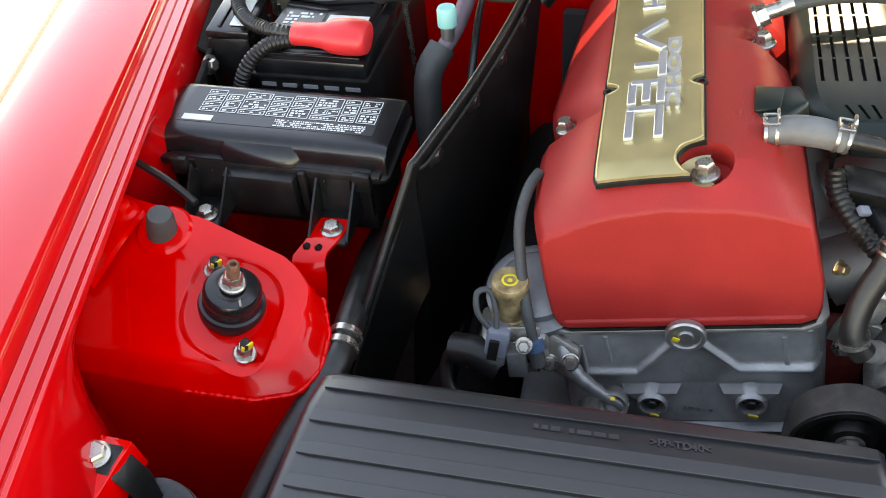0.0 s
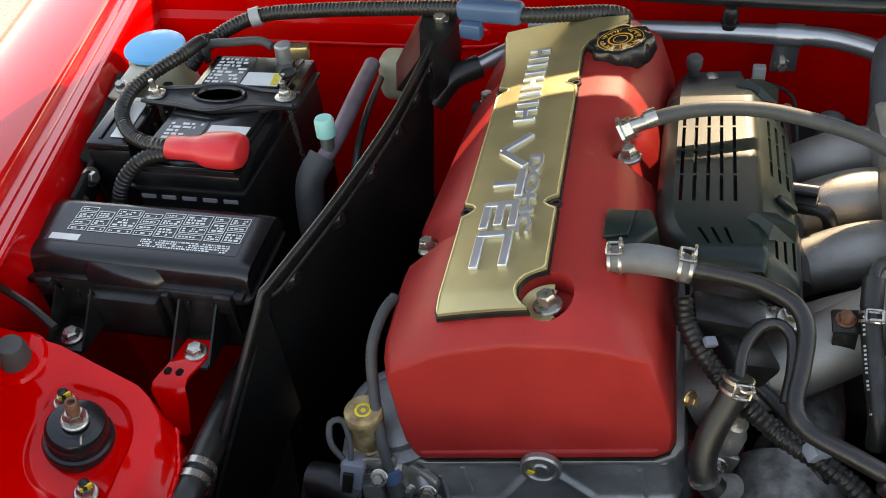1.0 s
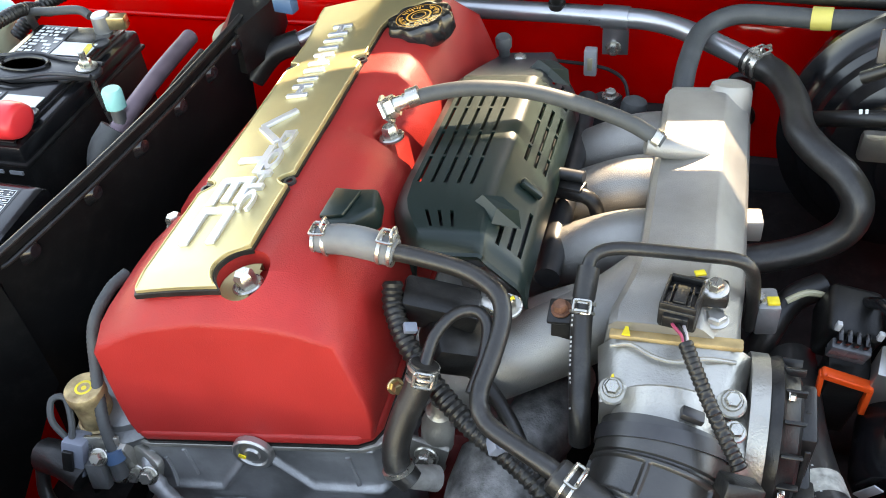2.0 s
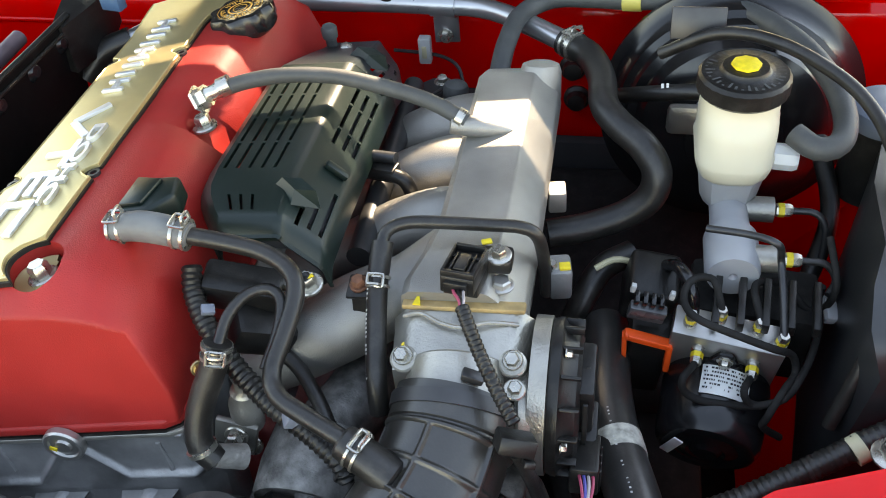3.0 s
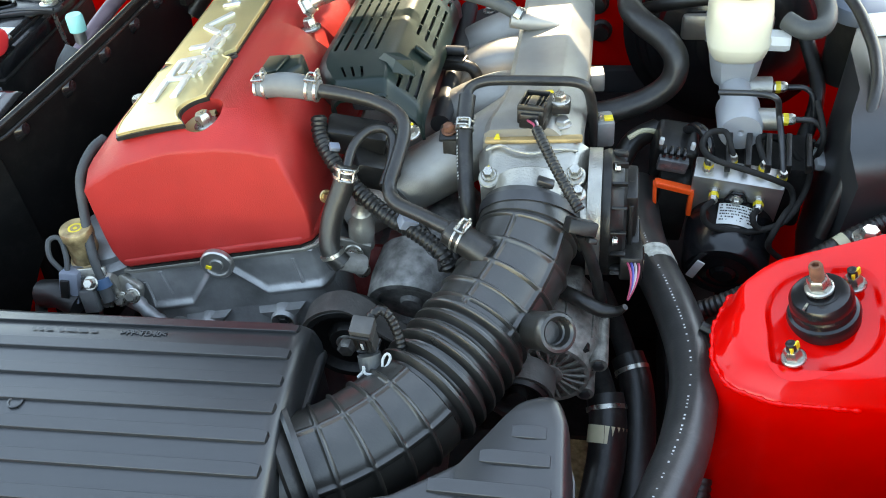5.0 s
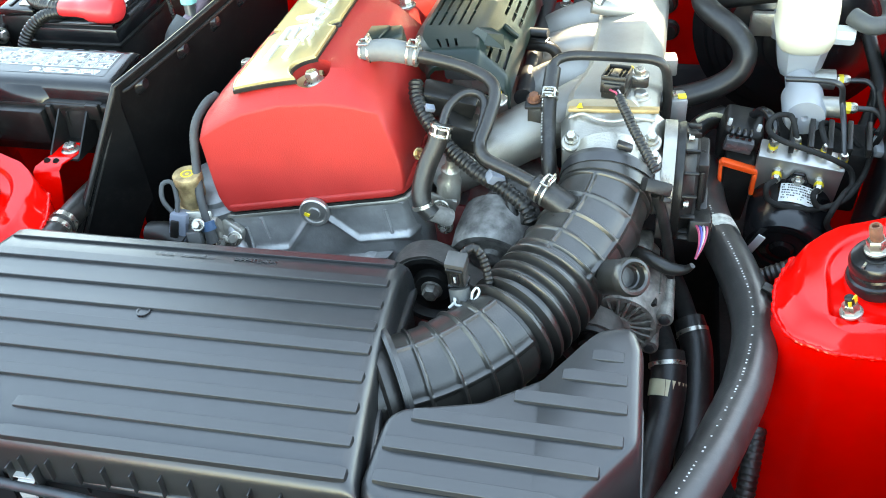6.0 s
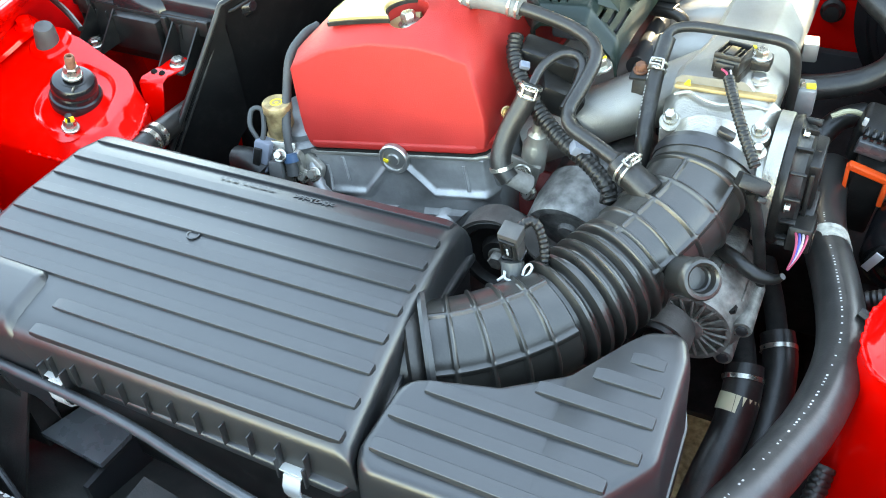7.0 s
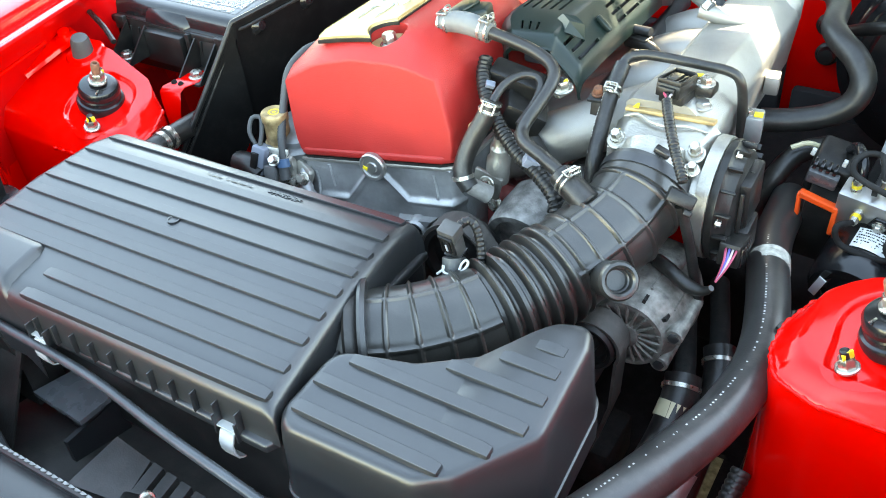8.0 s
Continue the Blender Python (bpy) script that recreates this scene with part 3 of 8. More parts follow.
def cover_ring(v, cap=None, lean=0.0, inset=0.0, left=0.0, right=0.0, draw=0.0):
    """A section of the cover at v: cap holds the top down, left and right cut pockets, draw pulls the exhaust side in."""
    out = []
    for u, w in RING:
        if cap is not None:
            w = min(w, cap - 0.022 * (u / 0.11) ** 2)
        uu = u * (1 - inset) * (1 - (draw if u < 0 else 0))
        if u < -0.05:
            uu += 0.070 * max(0.0, v - 0.17) * (1 if u < -0.1 else 0.6)
        uu += (left if u < -0.06 and w > 0.02 else 0) - (right if u > 0.045 and w > 0.02 else 0)
        out.append(ENG @ Vector((uu, v + lean * w / 0.1, w)))
    return out


rings = [cover_ring(-0.001, 0.106, 0.011, 0.028, draw=0.115), cover_ring(0.002, 0.110, 0.011, 0.008, draw=0.105), cover_ring(0.007, 0.1135, 0.011, draw=0.10), cover_ring(0.024, 0.1225, 0.006, draw=0.06), cover_ring(0.050, draw=0.025), cover_ring(0.10),
         cover_ring(0.130), cover_ring(0.138, left=0.014), cover_ring(0.168, left=0.014), cover_ring(0.178, left=0.004), cover_ring(0.20, right=0.0), cover_ring(0.232, right=0.004),
         cover_ring(0.240, right=0.018), cover_ring(0.285, right=0.018), cover_ring(0.293, right=0.004), cover_ring(0.36, right=0.0), cover_ring(0.40), cover_ring(0.408, left=0.014), cover_ring(0.435, left=0.014), cover_ring(0.445),
         cover_ring(0.512), cover_ring(0.525, 0.115), cover_ring(0.530, 0.09)]
b = loft(rings)
bev(b, 0.0035, 3, 28)
for (u, v, w), r, h in (((0.031, 0.049, 0.1074), 0.0216, 0.03), ((0.083, 0.256, 0.100), 0.0155, 0.04), ((-0.095, 0.153, 0.094), 0.013, 0.05), ((-0.086, 0.422, 0.088), 0.013, 0.05)):
    b = cut(b, lathe(ep(u, v, w), EUP, [(0, r), (h, r * 1.06)], 32))
cover = part("valve_cover", b, WRINKLE, engine, "wrinkle-finish red valve cover", 70, True)
# lower rim, gasket and head
rim = [(-0.114, 0.060), (-0.104, 0.010), (-0.099, 0.001), (-0.090, -0.003), (0.098, -0.003), (0.110, 0.002), (0.115, 0.013), (0.114, 0.532), (-0.090, 0.532), (-0.114, 0.19)]
part("cover_rim", prism(rim, -0.0065, 0.003, ENG, 0.0028, 3), WRINKLE, cover)
part("gasket", prism([(x * 0.992, y) for x, y in rim], -0.0095, -0.0068, ENG), RUBBER, engine)
headpoly = [(-0.118, 0.060), (-0.108, 0.010), (-0.103, 0.002), (-0.092, -0.002), (0.099, -0.002), (0.112, 0.003), (0.119, 0.014), (0.122, 0.53), (-0.122, 0.53)]
part("head_flange", prism([(x * 1.012, y - (0.002 if y < 0.1 else 0)) for x, y in headpoly], -0.014, -0.0092, ENG, 0.0015, 2), ALU, engine, "bright machined head flange")
head = part("cylinder_head", prism(headpoly, -0.12, -0.0135, ENG, 0.004, 2), ALU_DARK, engine, "stained cast aluminium head")
part("block", prism([(-0.16, 0.0), (0.13, 0.0), (0.13, 0.55), (-0.16, 0.55)], -0.5, -0.118, ENG, 0.01, 2), ALU_DARK, engine)
# front case: one cast face with a V of soft webs under the round plug
def case_pt(u, w):
    """Cast face at u across and w down: set back below the V, ridged along it."""
    vline = -0.024 - 1.0 * max(0.0, abs(u - 0.0075) - 0.012)
    vline = max(vline, -0.056 if u < 0 else -0.053)
    d = w - vline
    out = 0.0080 + 0.0050 * math.exp(-(d / 0.0040) ** 2) - 0.0008 * max(0.0, min(1.0, -d / 0.010)) + 0.12 * max(0.0, -w - 0.02) + 0.25 * max(0.0, -w - 0.07)
    e = min(u + 0.104, 0.116 - u)
    if e < 0.012:
        out -= 0.020 * (1 - e / 0.012) ** 2
    if w > -0.014:
        out -= 0.003
    return ep(u, 0.005 - out, w)


us = [-0.104 + 0.0011 * k for k in range(201)]
case = part("front_case", sheet([[case_pt(u, w) for u in us] for w in [-0.0125, -0.014] + [-0.016 - 0.0011 * k for k in range(83)]], 0.002), CASE, engine, "cast aluminium timing case", 60)
for u, w in ((-0.060, -0.030), (-0.082, -0.040), (0.085, -0.034)):
    part("cast_rib", sweep([case_pt(u, w + 0.014), case_pt(u + 0.001, w), case_pt(u + 0.002, w - 0.014)], 0.0022, 8, 0.004), CASE, case)
part("end_plug", lathe(ep(0.0075, -0.004, -0.0125), EFW, [(0, 0.017), (0.005, 0.017), (0.0065, 0.0155), (0.006, 0.013), (0.004, 0.012), (0.0045, 0.007), (0.0065, 0.006), (0.0065, 0.001)], 32), ALU_MACH, case, "round machined end plug")
part("paint_dab", box(ep(-0.0005, -0.0112, -0.0125), (0.006, 0.001, 0.004), (0, 20, 0)), YELLOW, case, "yellow paint dab")
part("lower_flange", bev(loft([[ep(u, -0.006, w) for u, w in ((-0.12, -0.106), (0.112, -0.104), (0.112, -0.122), (-0.12, -0.127))], [ep(u, -0.030, w) for u, w in ((-0.12, -0.112), (0.112, -0.109), (0.112, -0.122), (-0.12, -0.127))]]), 0.003, 2), ALU_DARK, case)
for u, w in ((-0.026, -0.083), (0.057, -0.083)):
    lg = part("lug", lathe(ep(u, -0.010, w), EFW, [(0, 0.0150), (0.014, 0.0130), (0.0155, 0.0118), (0.0150, 0.0105), (0.007, 0.0098), (0.007, 0.001)], 24), CASE, case)
    part("lug_wing", bev(loft([[ep(u + d, -0.010, w + e_) for d, e_ in ((-0.026, 0.013), (0.026, 0.013), (0.012, -0.002), (-0.012, -0.002))], [ep(u + d, -0.021, w + e_) for d, e_ in ((-0.022, 0.0125), (0.022, 0.0125), (0.011, 0.002), (-0.011, 0.002))]]), 0.001, 1), CASE, lg)
    hexbolt(ep(u, -0.0165, w), EFW, 0.0055, 0.008, "bolt", lg, STEEL_DK, 1.5)
    part("paint_dab", box(ep(u + 0.001, -0.0255, w - 0.0118), (0.008, 0.0015, 0.004), (10, 8, 0), 0.0006), YELLOW, lg, "yellow paint dab")
part("cast_code", bars(axes(ep(0.000, -0.0205, -0.092), EFW.cross(Vector((0, 0, -1))), (0, 0.2, 1)), 0.026, 0.006, 1, 31), ALU, case, "raised casting code")
part("ring_boss", lathe(ep(-0.077, -0.020, -0.094), EFW, [(0, 0.018), (0.02, 0.017), (0.022, 0.0145), (0.017, 0.011), (0.017, 0.006), (0.020, 0.005), (0.020, 0.001)], 24), ALU, case)
part("lower_case", prism([(-0.12, -0.03), (0.10, -0.03), (0.10, 0.02), (-0.12, 0.02)], -0.4, -0.12, ENG, 0.008, 2), ALU_DARK, engine)


# gold plug cover with bright raised marks
def top_w(u, v):
    base = 0.128 - 0.75 * u * u
    if v < 0.050:
        base -= 0.0055 * (1 - max(0.0, v - 0.02) / 0.030) ** 1.3
    return base


def plate_edges(v):
    l, r = -0.0525, 0.031
    if v < 0.06:
        r += 0.003
    d = v - 0.049
    if abs(d) < 0.021:
        r = min(r, 0.031 - math.sqrt(0.021 ** 2 - d * d))
    for c in (0.158, 0.362):
        e = v - c
        if abs(e) < 0.007:
            k = math.sqrt(0.007 ** 2 - e * e) * 1.5
            l, r = l + k, r - k
    if v > 0.42:
        r += 0.045 * min(1, (v - 0.42) / 0.07) ** 2
        l -= 0.010 * min(1, (v - 0.42) / 0.07)
    if v < 0.04:
        k = max(0.0, 0.0335 - v) * 0.6
        l, r = l + k, r - k
    return l, r


def plate_mesh(lift, thick, grow=0.0, v0=0.030, v1=0.503):
    n, cols, rows = 170, 8, []
    for k in range(n + 1):
        v = v0 - grow + (v1 - v0 + 2 * grow) * k / n
        l, r = plate_edges(min(max(v, v0), v1))
        l, r = l - grow, r + grow
        rows.append([ep(l + (r - l) * j / cols, v, top_w(l + (r - l) * j / cols, v) + lift) for j in range(cols + 1)])
    b = bmesh.new()
    vs = [[b.verts.new(p) for p in row] for row in rows]
    for r0, r1 in zip(vs, vs[1:]):
        for j in range(cols):
            b.faces.new((r0[j], r0[j + 1], r1[j + 1], r1[j]))
    g = bmesh.ops.extrude_face_region(b, geom=b.faces[:])
    for q in g["geom"]:
        if isinstance(q, bmesh.types.BMVert):
            q.co -= EUP * thick
    return b


part("dark_gap", plate_mesh(0.0016, 0.004, 0.0018), BLACK, cover, "dark joint round the plate")
plate = part("plug_cover", plate_mesh(0.0042, 0.004), GOLD, cover, "satin gold plug cover plate")
edge_l = [ep(plate_edges(v)[0] + 0.0012, v, top_w(plate_edges(v)[0], v) + 0.0042) for v in [0.033 + 0.468 * k / 90 for k in range(91)]]
edge_r = [ep(plate_edges(v)[1] - 0.0012, v, top_w(plate_edges(v)[1], v) + 0.0042) for v in [0.033 + 0.468 * k / 90 for k in range(91)]]
for e in (edge_l, edge_r):
    part("rolled_edge", sweep(e, 0.0009, 6, 0.01), GOLD, plate)
# pocket for the cover bolt
pk = lathe(ep(0.031, 0.049, 0.1095), EUP, [(0, 0.0208), (0.0055, 0.0213), (0.0058, 0.0205), (0.0035, 0.0165), (0.0018, 0.010), (0.0015, 0.002)], 40)
bmesh.ops.delete(pk, geom=[v for v in pk.verts if (ENG.inverted() @ v.co).x > 0.038], context="VERTS")
part("bolt_pocket", pk, GOLD, plate, "gold bolt pocket")
hexbolt(ep(0.031, 0.049, 0.1108), EUP, 0.0080, 0.014, "cover_bolt", cover, ZINC, 1.5)
for u, v in ((-0.050, 0.158), (0.029, 0.158), (-0.050, 0.362), (0.029, 0.362)):
    part("socket_screw", lathe(ep(u, v, top_w(u, v) - 0.004), EUP, [(0, 0.0055), (0.006, 0.0055), (0.006, 0.003), (0.003, 0.003), (0.003, 0.0005)], 18), STEEL_DK, plate)


def stroke(u0, v0, u1, v1, wd, h=0.0035):
    """A raised straight bar on the plate between two points."""
    a, c = Vector((u0, v0, 0)), Vector((u1, v1, 0))
    d = (c - a).normalized()
    s = Vector((-d.y, d.x, 0)) * wd / 2
    return prism([tuple((a + s)[:2]), tuple((a - s)[:2]), tuple((c - s)[:2]), tuple((c + s)[:2])], 0, h, ENG @ Matrix.Translation((0, 0, top_w((u0 + u1) / 2, (v0 + v1) / 2) + 0.0038)), 0.0007, 1)


# the large mark: chevron, tee, triple bar and bracket shapes; the far word: five blocks
for q in ([(-0.003, 0.266, -0.029, 0.240), (-0.029, 0.240, -0.003, 0.213)], [(-0.029, 0.187, -0.005, 0.187), (-0.004, 0.207, -0.004, 0.166)],
          [(-0.030, 0.157, -0.002, 0.157), (-0.0285, 0.160, -0.0285, 0.124), (-0.0165, 0.157, -0.0165, 0.127), (-0.004, 0.160, -0.004, 0.124)], [(-0.031, 0.116, -0.002, 0.116), (-0.0285, 0.118, -0.0285, 0.074), (-0.0045, 0.118, -0.0045, 0.074)]):
    bm_ = None
    for u0, v0, u1, v1 in q:
        bm_ = merge(bm_, stroke(u0, v0, u1, v1, 0.0075))
    part("raised_mark", bm_, LETTER, plate, "bright raised mark")
for k in range(5):
    v = 0.294 + 0.031 * k
    bm_ = stroke(-0.026, v, -0.004, v, 0.0055)
    merge(bm_, stroke(-0.026, v + 0.017, -0.004, v + 0.017, 0.0055))
    if k % 2 == 0:
        merge(bm_, stroke(-0.015, v, -0.015, v + 0.017, 0.0055))
    part("raised_mark", bm_, LETTER, plate)
part("raised_word", lettering("DOHC", 0.0225, ENG @ axes((0.0055, 0.171, top_w(0.0, 0.2) + 0.006), (0, -1, 0), (1, 0, 0)) @ Matrix.Diagonal((1.72, 0.72, 1, 1)), 0.0018), LETTER, plate, "bright raised word")

# oil filler cap
oc = part("oil_cap", lathe(ep(0.071, 0.434, 0.108), EUP, [(0, 0.027), (0.004, 0.032), (0.010, 0.034), (0.022, 0.034), (0.026, 0.032), (0.027, 0.028), (0.026, 0.025), (0.026, 0.002)], 64, None, lambda a, n: 1 + (0.07 * math.cos(8 * a) if 1 < n < 6 else 0)), BLACK_GL, engine, "black oil filler cap with orange print")
mo = ENG @ Matrix.Translation((0.071, 0.434, 0.1347))
b = bmesh.new()
for r0, r1 in ((0.0245, 0.0238), (0.0135, 0.0115), (0.008, 0.0070)):
    for k in range(40):
        a0, a1 = 2 * math.pi * k / 40, 2 * math.pi * (k + 1) / 40
        b.faces.new([b.verts.new(mo @ Vector((r * math.cos(a), r * math.sin(a), 0))) for r, a in ((r0, a0), (r0, a1), (r1, a1), (r1, a0))])
for k in range(44):
    if k % 11 in (9, 10):
        continue
    a0 = 2 * math.pi * k / 44
    for r0, r1 in ((0.0215, 0.0155),):
        a1 = a0 + 0.085
        r1_ = r1 + 0.002 * ((k * 7) % 3)
        b.faces.new([b.verts.new(mo @ Vector((r * math.cos(a), r * math.sin(a), 0))) for r, a in ((r0, a0), (r0, a1), (r1_, a1), (r1_, a0))])
part("cap_print", b, mk("orange_print", (0.75, 0.33, 0.04), 0.5), oc, "orange printed rings")

# black coil plug knob, breather stub and bolts on the cover
kb = part("plug_knob", prism([(0.068, 0.108), (0.096, 0.106), (0.113, 0.124), (0.108, 0.150), (0.070, 0.154), (0.065, 0.148)], 0.100, 0.1215, ENG, 0.005, 3), SHIELD, engine, "dark plastic plug cover on the valve cover")
part("knob_face", prism([(0.070, 0.113), (0.090, 0.113), (0.096, 0.144), (0.072, 0.150)], 0.1210, 0.1250, ENG, 0.0015, 2), SHIELD, kb)
hexbolt(ep(0.083, 0.256, 0.101), EUP, 0.0075, 0.013, "cover_bolt", cover, ZINC, 1.55)
hexbolt(ep(-0.093, 0.153, 0.094), EUP, 0.0075, 0.012, "cover_bolt", cover, ZINC, 1.3)
hexbolt(ep(-0.082, 0.422, 0.088), EUP, 0.0075, 0.012, "cover_bolt", cover, ZINC, 1.3)

# exhaust-side shield and cast fittings low at the head's corner
ex = empty("exhaust_shield", "dull curved exhaust heat shield beside the engine", "heat shield")
rows = [[(-0.262 + 0.036 * math.cos(a), y, 0.560 + 0.050 * math.sin(a)) for a in [math.pi * k / 14 for k in range(15)]] for y in (0.13, 0.135, 0.15, 0.30, 0.50)]
part("shell", sheet(rows, 0.002), DUSTY, ex)
part("rolled_edge", sweep([(-0.262 + 0.037 * math.cos(a), 0.130, 0.560 + 0.051 * math.sin(a)) for a in [math.pi * k / 8 for k in range(9)]], 0.0028, 8, 0.008), ALU, ex)
cf = empty("head_elbow", "cast aluminium elbow bolted to the corner of the head", "fitting")
part("elbow", sweep([(-0.188, 0.066, 0.698), (-0.182, 0.052, 0.690), (-0.172, 0.044, 0.680), (-0.150, 0.038, 0.667), (-0.128, 0.036, 0.657)], lambda s_, n_, a_: 0.0085 - 0.0035 * s_ / n_ + 0.0008 * math.sin(7 * s_ / n_ * 6), 16, 0.005), CASE, cf)
part("face", prism(fillet([(-0.020, -0.016), (0.016, -0.020), (0.020, 0.012), (-0.012, 0.018)], 0.008), 0, 0.008, pose(-0.190, 0.062, 0.690, 70, 0, -20), 0.002, 2), ALU, cf)
part("ring_boss", lathe((-0.140, 0.046, 0.652), (0, -0.85, 0.5), [(0, 0.013), (0.016, 0.013), (0.019, 0.0115), (0.017, 0.0085), (0.008, 0.008), (0.008, 0.001)], 28), ALU_MACH, cf)
part("paint_dab", box((-0.141, 0.0335, 0.669), (0.004, 0.003, 0.0015), (30, 0, 10)), YELLOW, cf, "yellow paint dab")
for p in ((-0.180, 0.046, 0.696), (-0.199, 0.052, 0.684)):
    hexbolt(p, (0.1, -0.8, 0.5), 0.0058, 0.009, "bolt", cf, ZINC, 1.4)

# ---------- intake side ----------
plenum = empty("intake_plenum", "sand-cast aluminium intake plenum with four runners", "intake manifold")


def plen_ring(y, s=1.0, dz=0.0, dx=0.0, h=0.085):
    pr = [(0.187, -0.004), (0.192, 0.0), (0.240, 0.003), (0.2435, 0.0015), (0.264, -0.018), (0.268, -0.03), (0.262, -h), (0.20, -h), (0.184, -0.03)]
    return [(0.226 + (x - 0.226) * s + dx, y, 0.829 + z * s + dz - 0.02 * (y - 0.3)) for x, z in pr]


b = loft([plen_ring(0.162, 1.16, -0.004, -0.008), plen_ring(0.176, 1.16, -0.002, -0.008), plen_ring(0.205, 1.05, 0.0, -0.004), plen_ring(0.24, 1.0), plen_ring(0.30), plen_ring(0.42), plen_ring(0.468), plen_ring(0.488, 0.93, -0.006), plen_ring(0.503, 0.74, -0.02)])
bev(b, 0.0015, 2, 24)
part("plenum_body", b, ALU_RAW, plenum, "", 34, True)
part("rear_boss", lathe((0.246, 0.478, 0.795), (0.0, 0.35, 1), [(0, 0.021), (0.026, 0.0205), (0.033, 0.018), (0.035, 0.013), (0.035, 0.002)], 28), ALU_RAW, plenum)
for k, y in enumerate((0.225, 0.315, 0.395, 0.465)):
    r0 = 0.030 if k == 0 else 0.027
    pts = [(0.215, y, 0.770), (0.175, y - 0.008, 0.775), (0.135, y - 0.014, 0.764), (0.09, y - 0.018, 0.740), (0.05, y - 0.020, 0.718), (0.02, y - 0.020, 0.705)]
    part("runner", sweep(pts, lambda s, n, a, r0=r0: r0 * (1.12 - 0.18 * min(1, s / n * 1.6)), 24, 0.008), ALU_RAW, plenum, "cast intake runner")
part("runner_flange", box((0.025, 0.35, 0.715), (0.02, 0.36, 0.075), (0, -35, 0), 0.004), ALU_RAW, plenum)
part("lower_gallery", sweep([(0.03, 0.165, 0.72), (0.075, 0.170, 0.745), (0.12, 0.185, 0.765), (0.165, 0.21, 0.78), (0.20, 0.25, 0.785)], 0.030, 24, 0.01), ALU_RAW, plenum)
part("spout", lathe((0.178, 0.360, 0.8405), (1, 0.16, -0.20), [(0, 0.0085), (0.02, 0.0095), (0.035, 0.008), (0.05, 0.004), (0.056, 0.001)], 20), ALU_RAW, plenum)
part("side_nub", box((0.274, 0.345, 0.776), (0.016, 0.02, 0.022), (0, 0, 8), 0.002), ALU_RAW, plenum)

throttle = empty("throttle_body", "cast aluminium throttle body with black pulley cover", "throttle body")
b = loft([[(x, 0.160, z) for x, z in ((0.166, 0.80), (0.182, 0.818), (0.258, 0.822), (0.276, 0.808), (0.276, 0.745), (0.168, 0.745))],
          [(x, 0.148, z) for x, z in ((0.168, 0.796), (0.186, 0.812), (0.256, 0.816), (0.272, 0.802), (0.272, 0.745), (0.17, 0.745))],
          [(x, 0.128, z) for x, z in ((0.172, 0.802), (0.190, 0.808), (0.252, 0.811), (0.27, 0.800), (0.27, 0.745), (0.172, 0.745))],
          [(x, 0.112, z) for x, z in ((0.174, 0.797), (0.19, 0.802), (0.252, 0.804), (0.267, 0.796), (0.268, 0.745), (0.174, 0.745))]])
bev(b, 0.005, 3, 22)
part("housing", b, ALU, throttle, "", 60, True)
part("flange_line", box((0.220, 0.1600, 0.8195), (0.092, 0.0105, 0.0045), (-6, -2.5, 0), 0.0015), mk("gasket_brass", (0.40, 0.27, 0.12), 0.55, 0.25, var=0.35, scale=70, dust=0.2), throttle, "brass-coloured gasket edge")
part("inlet_neck", rod((0.222, 0.13, 0.782), (0.222, 0.085, 0.767), 0.041, 36, None, 0.041, 0.002), ALU, throttle)
part("shaft_boss", rod((0.262, 0.115, 0.765), (0.292, 0.118, 0.765), 0.034, 28, None, 0.03, 0.003), ALU, throttle)
for x, z in ((0.182, 0.801), (0.261, 0.806)):
    hexbolt((x, 0.118, z + 0.006), (0, -0.55, 0.85), 0.0056, 0.012, "bolt", throttle, ZINC, 1.3, 0.005)
    part("boss", lathe((x, 0.121, z - 0.002), (0, -0.55, 0.85), [(-0.008, 0.0105), (0.007, 0.0100), (0.0082, 0.0085)], 20), ALU, throttle)
part("paint_dab", prism([(-0.003, -0.004), (0.003, -0.004), (0.0005, 0.006), (-0.001, 0.005)], 0, 0.0012, pose(0.181, 0.121, 0.8095, 20, 0, 0)), YELLOW, throttle, "yellow paint dab")
part("paint_dab", prism([(-0.003, -0.004), (0.003, -0.004), (0.0005, 0.006), (-0.001, 0.005)], 0, 0.0012, pose(0.186, 0.158, 0.8225)), YELLOW, throttle, "yellow paint dab")
hexbolt((0.264, 0.100, 0.802), (0.1, -0.4, 0.9), 0.0052, 0.010, "bolt", throttle, ZINC, 1.5)
hexbolt((0.246, 0.178, 0.825), (0, 0, 1), 0.0075, 0.007, "bolt", throttle, ALU_MACH, 1.25)
part("cast_bead", sweep([(0.176, 0.152, 0.812), (0.190, 0.150, 0.8185), (0.205, 0.143, 0.8175), (0.222, 0.140, 0.8175), (0.240, 0.145, 0.8195), (0.262, 0.149, 0.8155)], 0.0016, 8, 0.005), ALU, throttle)
cv = loft([[(0.286, 0.138 + 0.055 * math.cos(a) * k, 0.752 + 0.062 * math.sin(a) * k) for a in [2 * math.pi * i / 22 for i in range(22)]] for k in (1.0,)] +
          [[(x, 0.138 + 0.055 * math.cos(a) * k, 0.752 + 0.062 * math.sin(a) * k) for a in [2 * math.pi * i / 22 for i in range(22)]] for x, k in ((0.291, 1.03), (0.294, 1.03), (0.297, 0.95), (0.306, 0.88), (0.309, 0.78))])
cover_p = part("pulley_cover", cv, BLACK, throttle, "black plastic pulley cover")
part("cover_plate", loft([[(x, 0.138 + 0.057 * math.cos(a), 0.752 + 0.0645 * math.sin(a)) for a in [2 * math.pi * i / 22 for i in range(22)]] for x in (0.273, 0.2745, 0.2855)]), ALU, throttle)
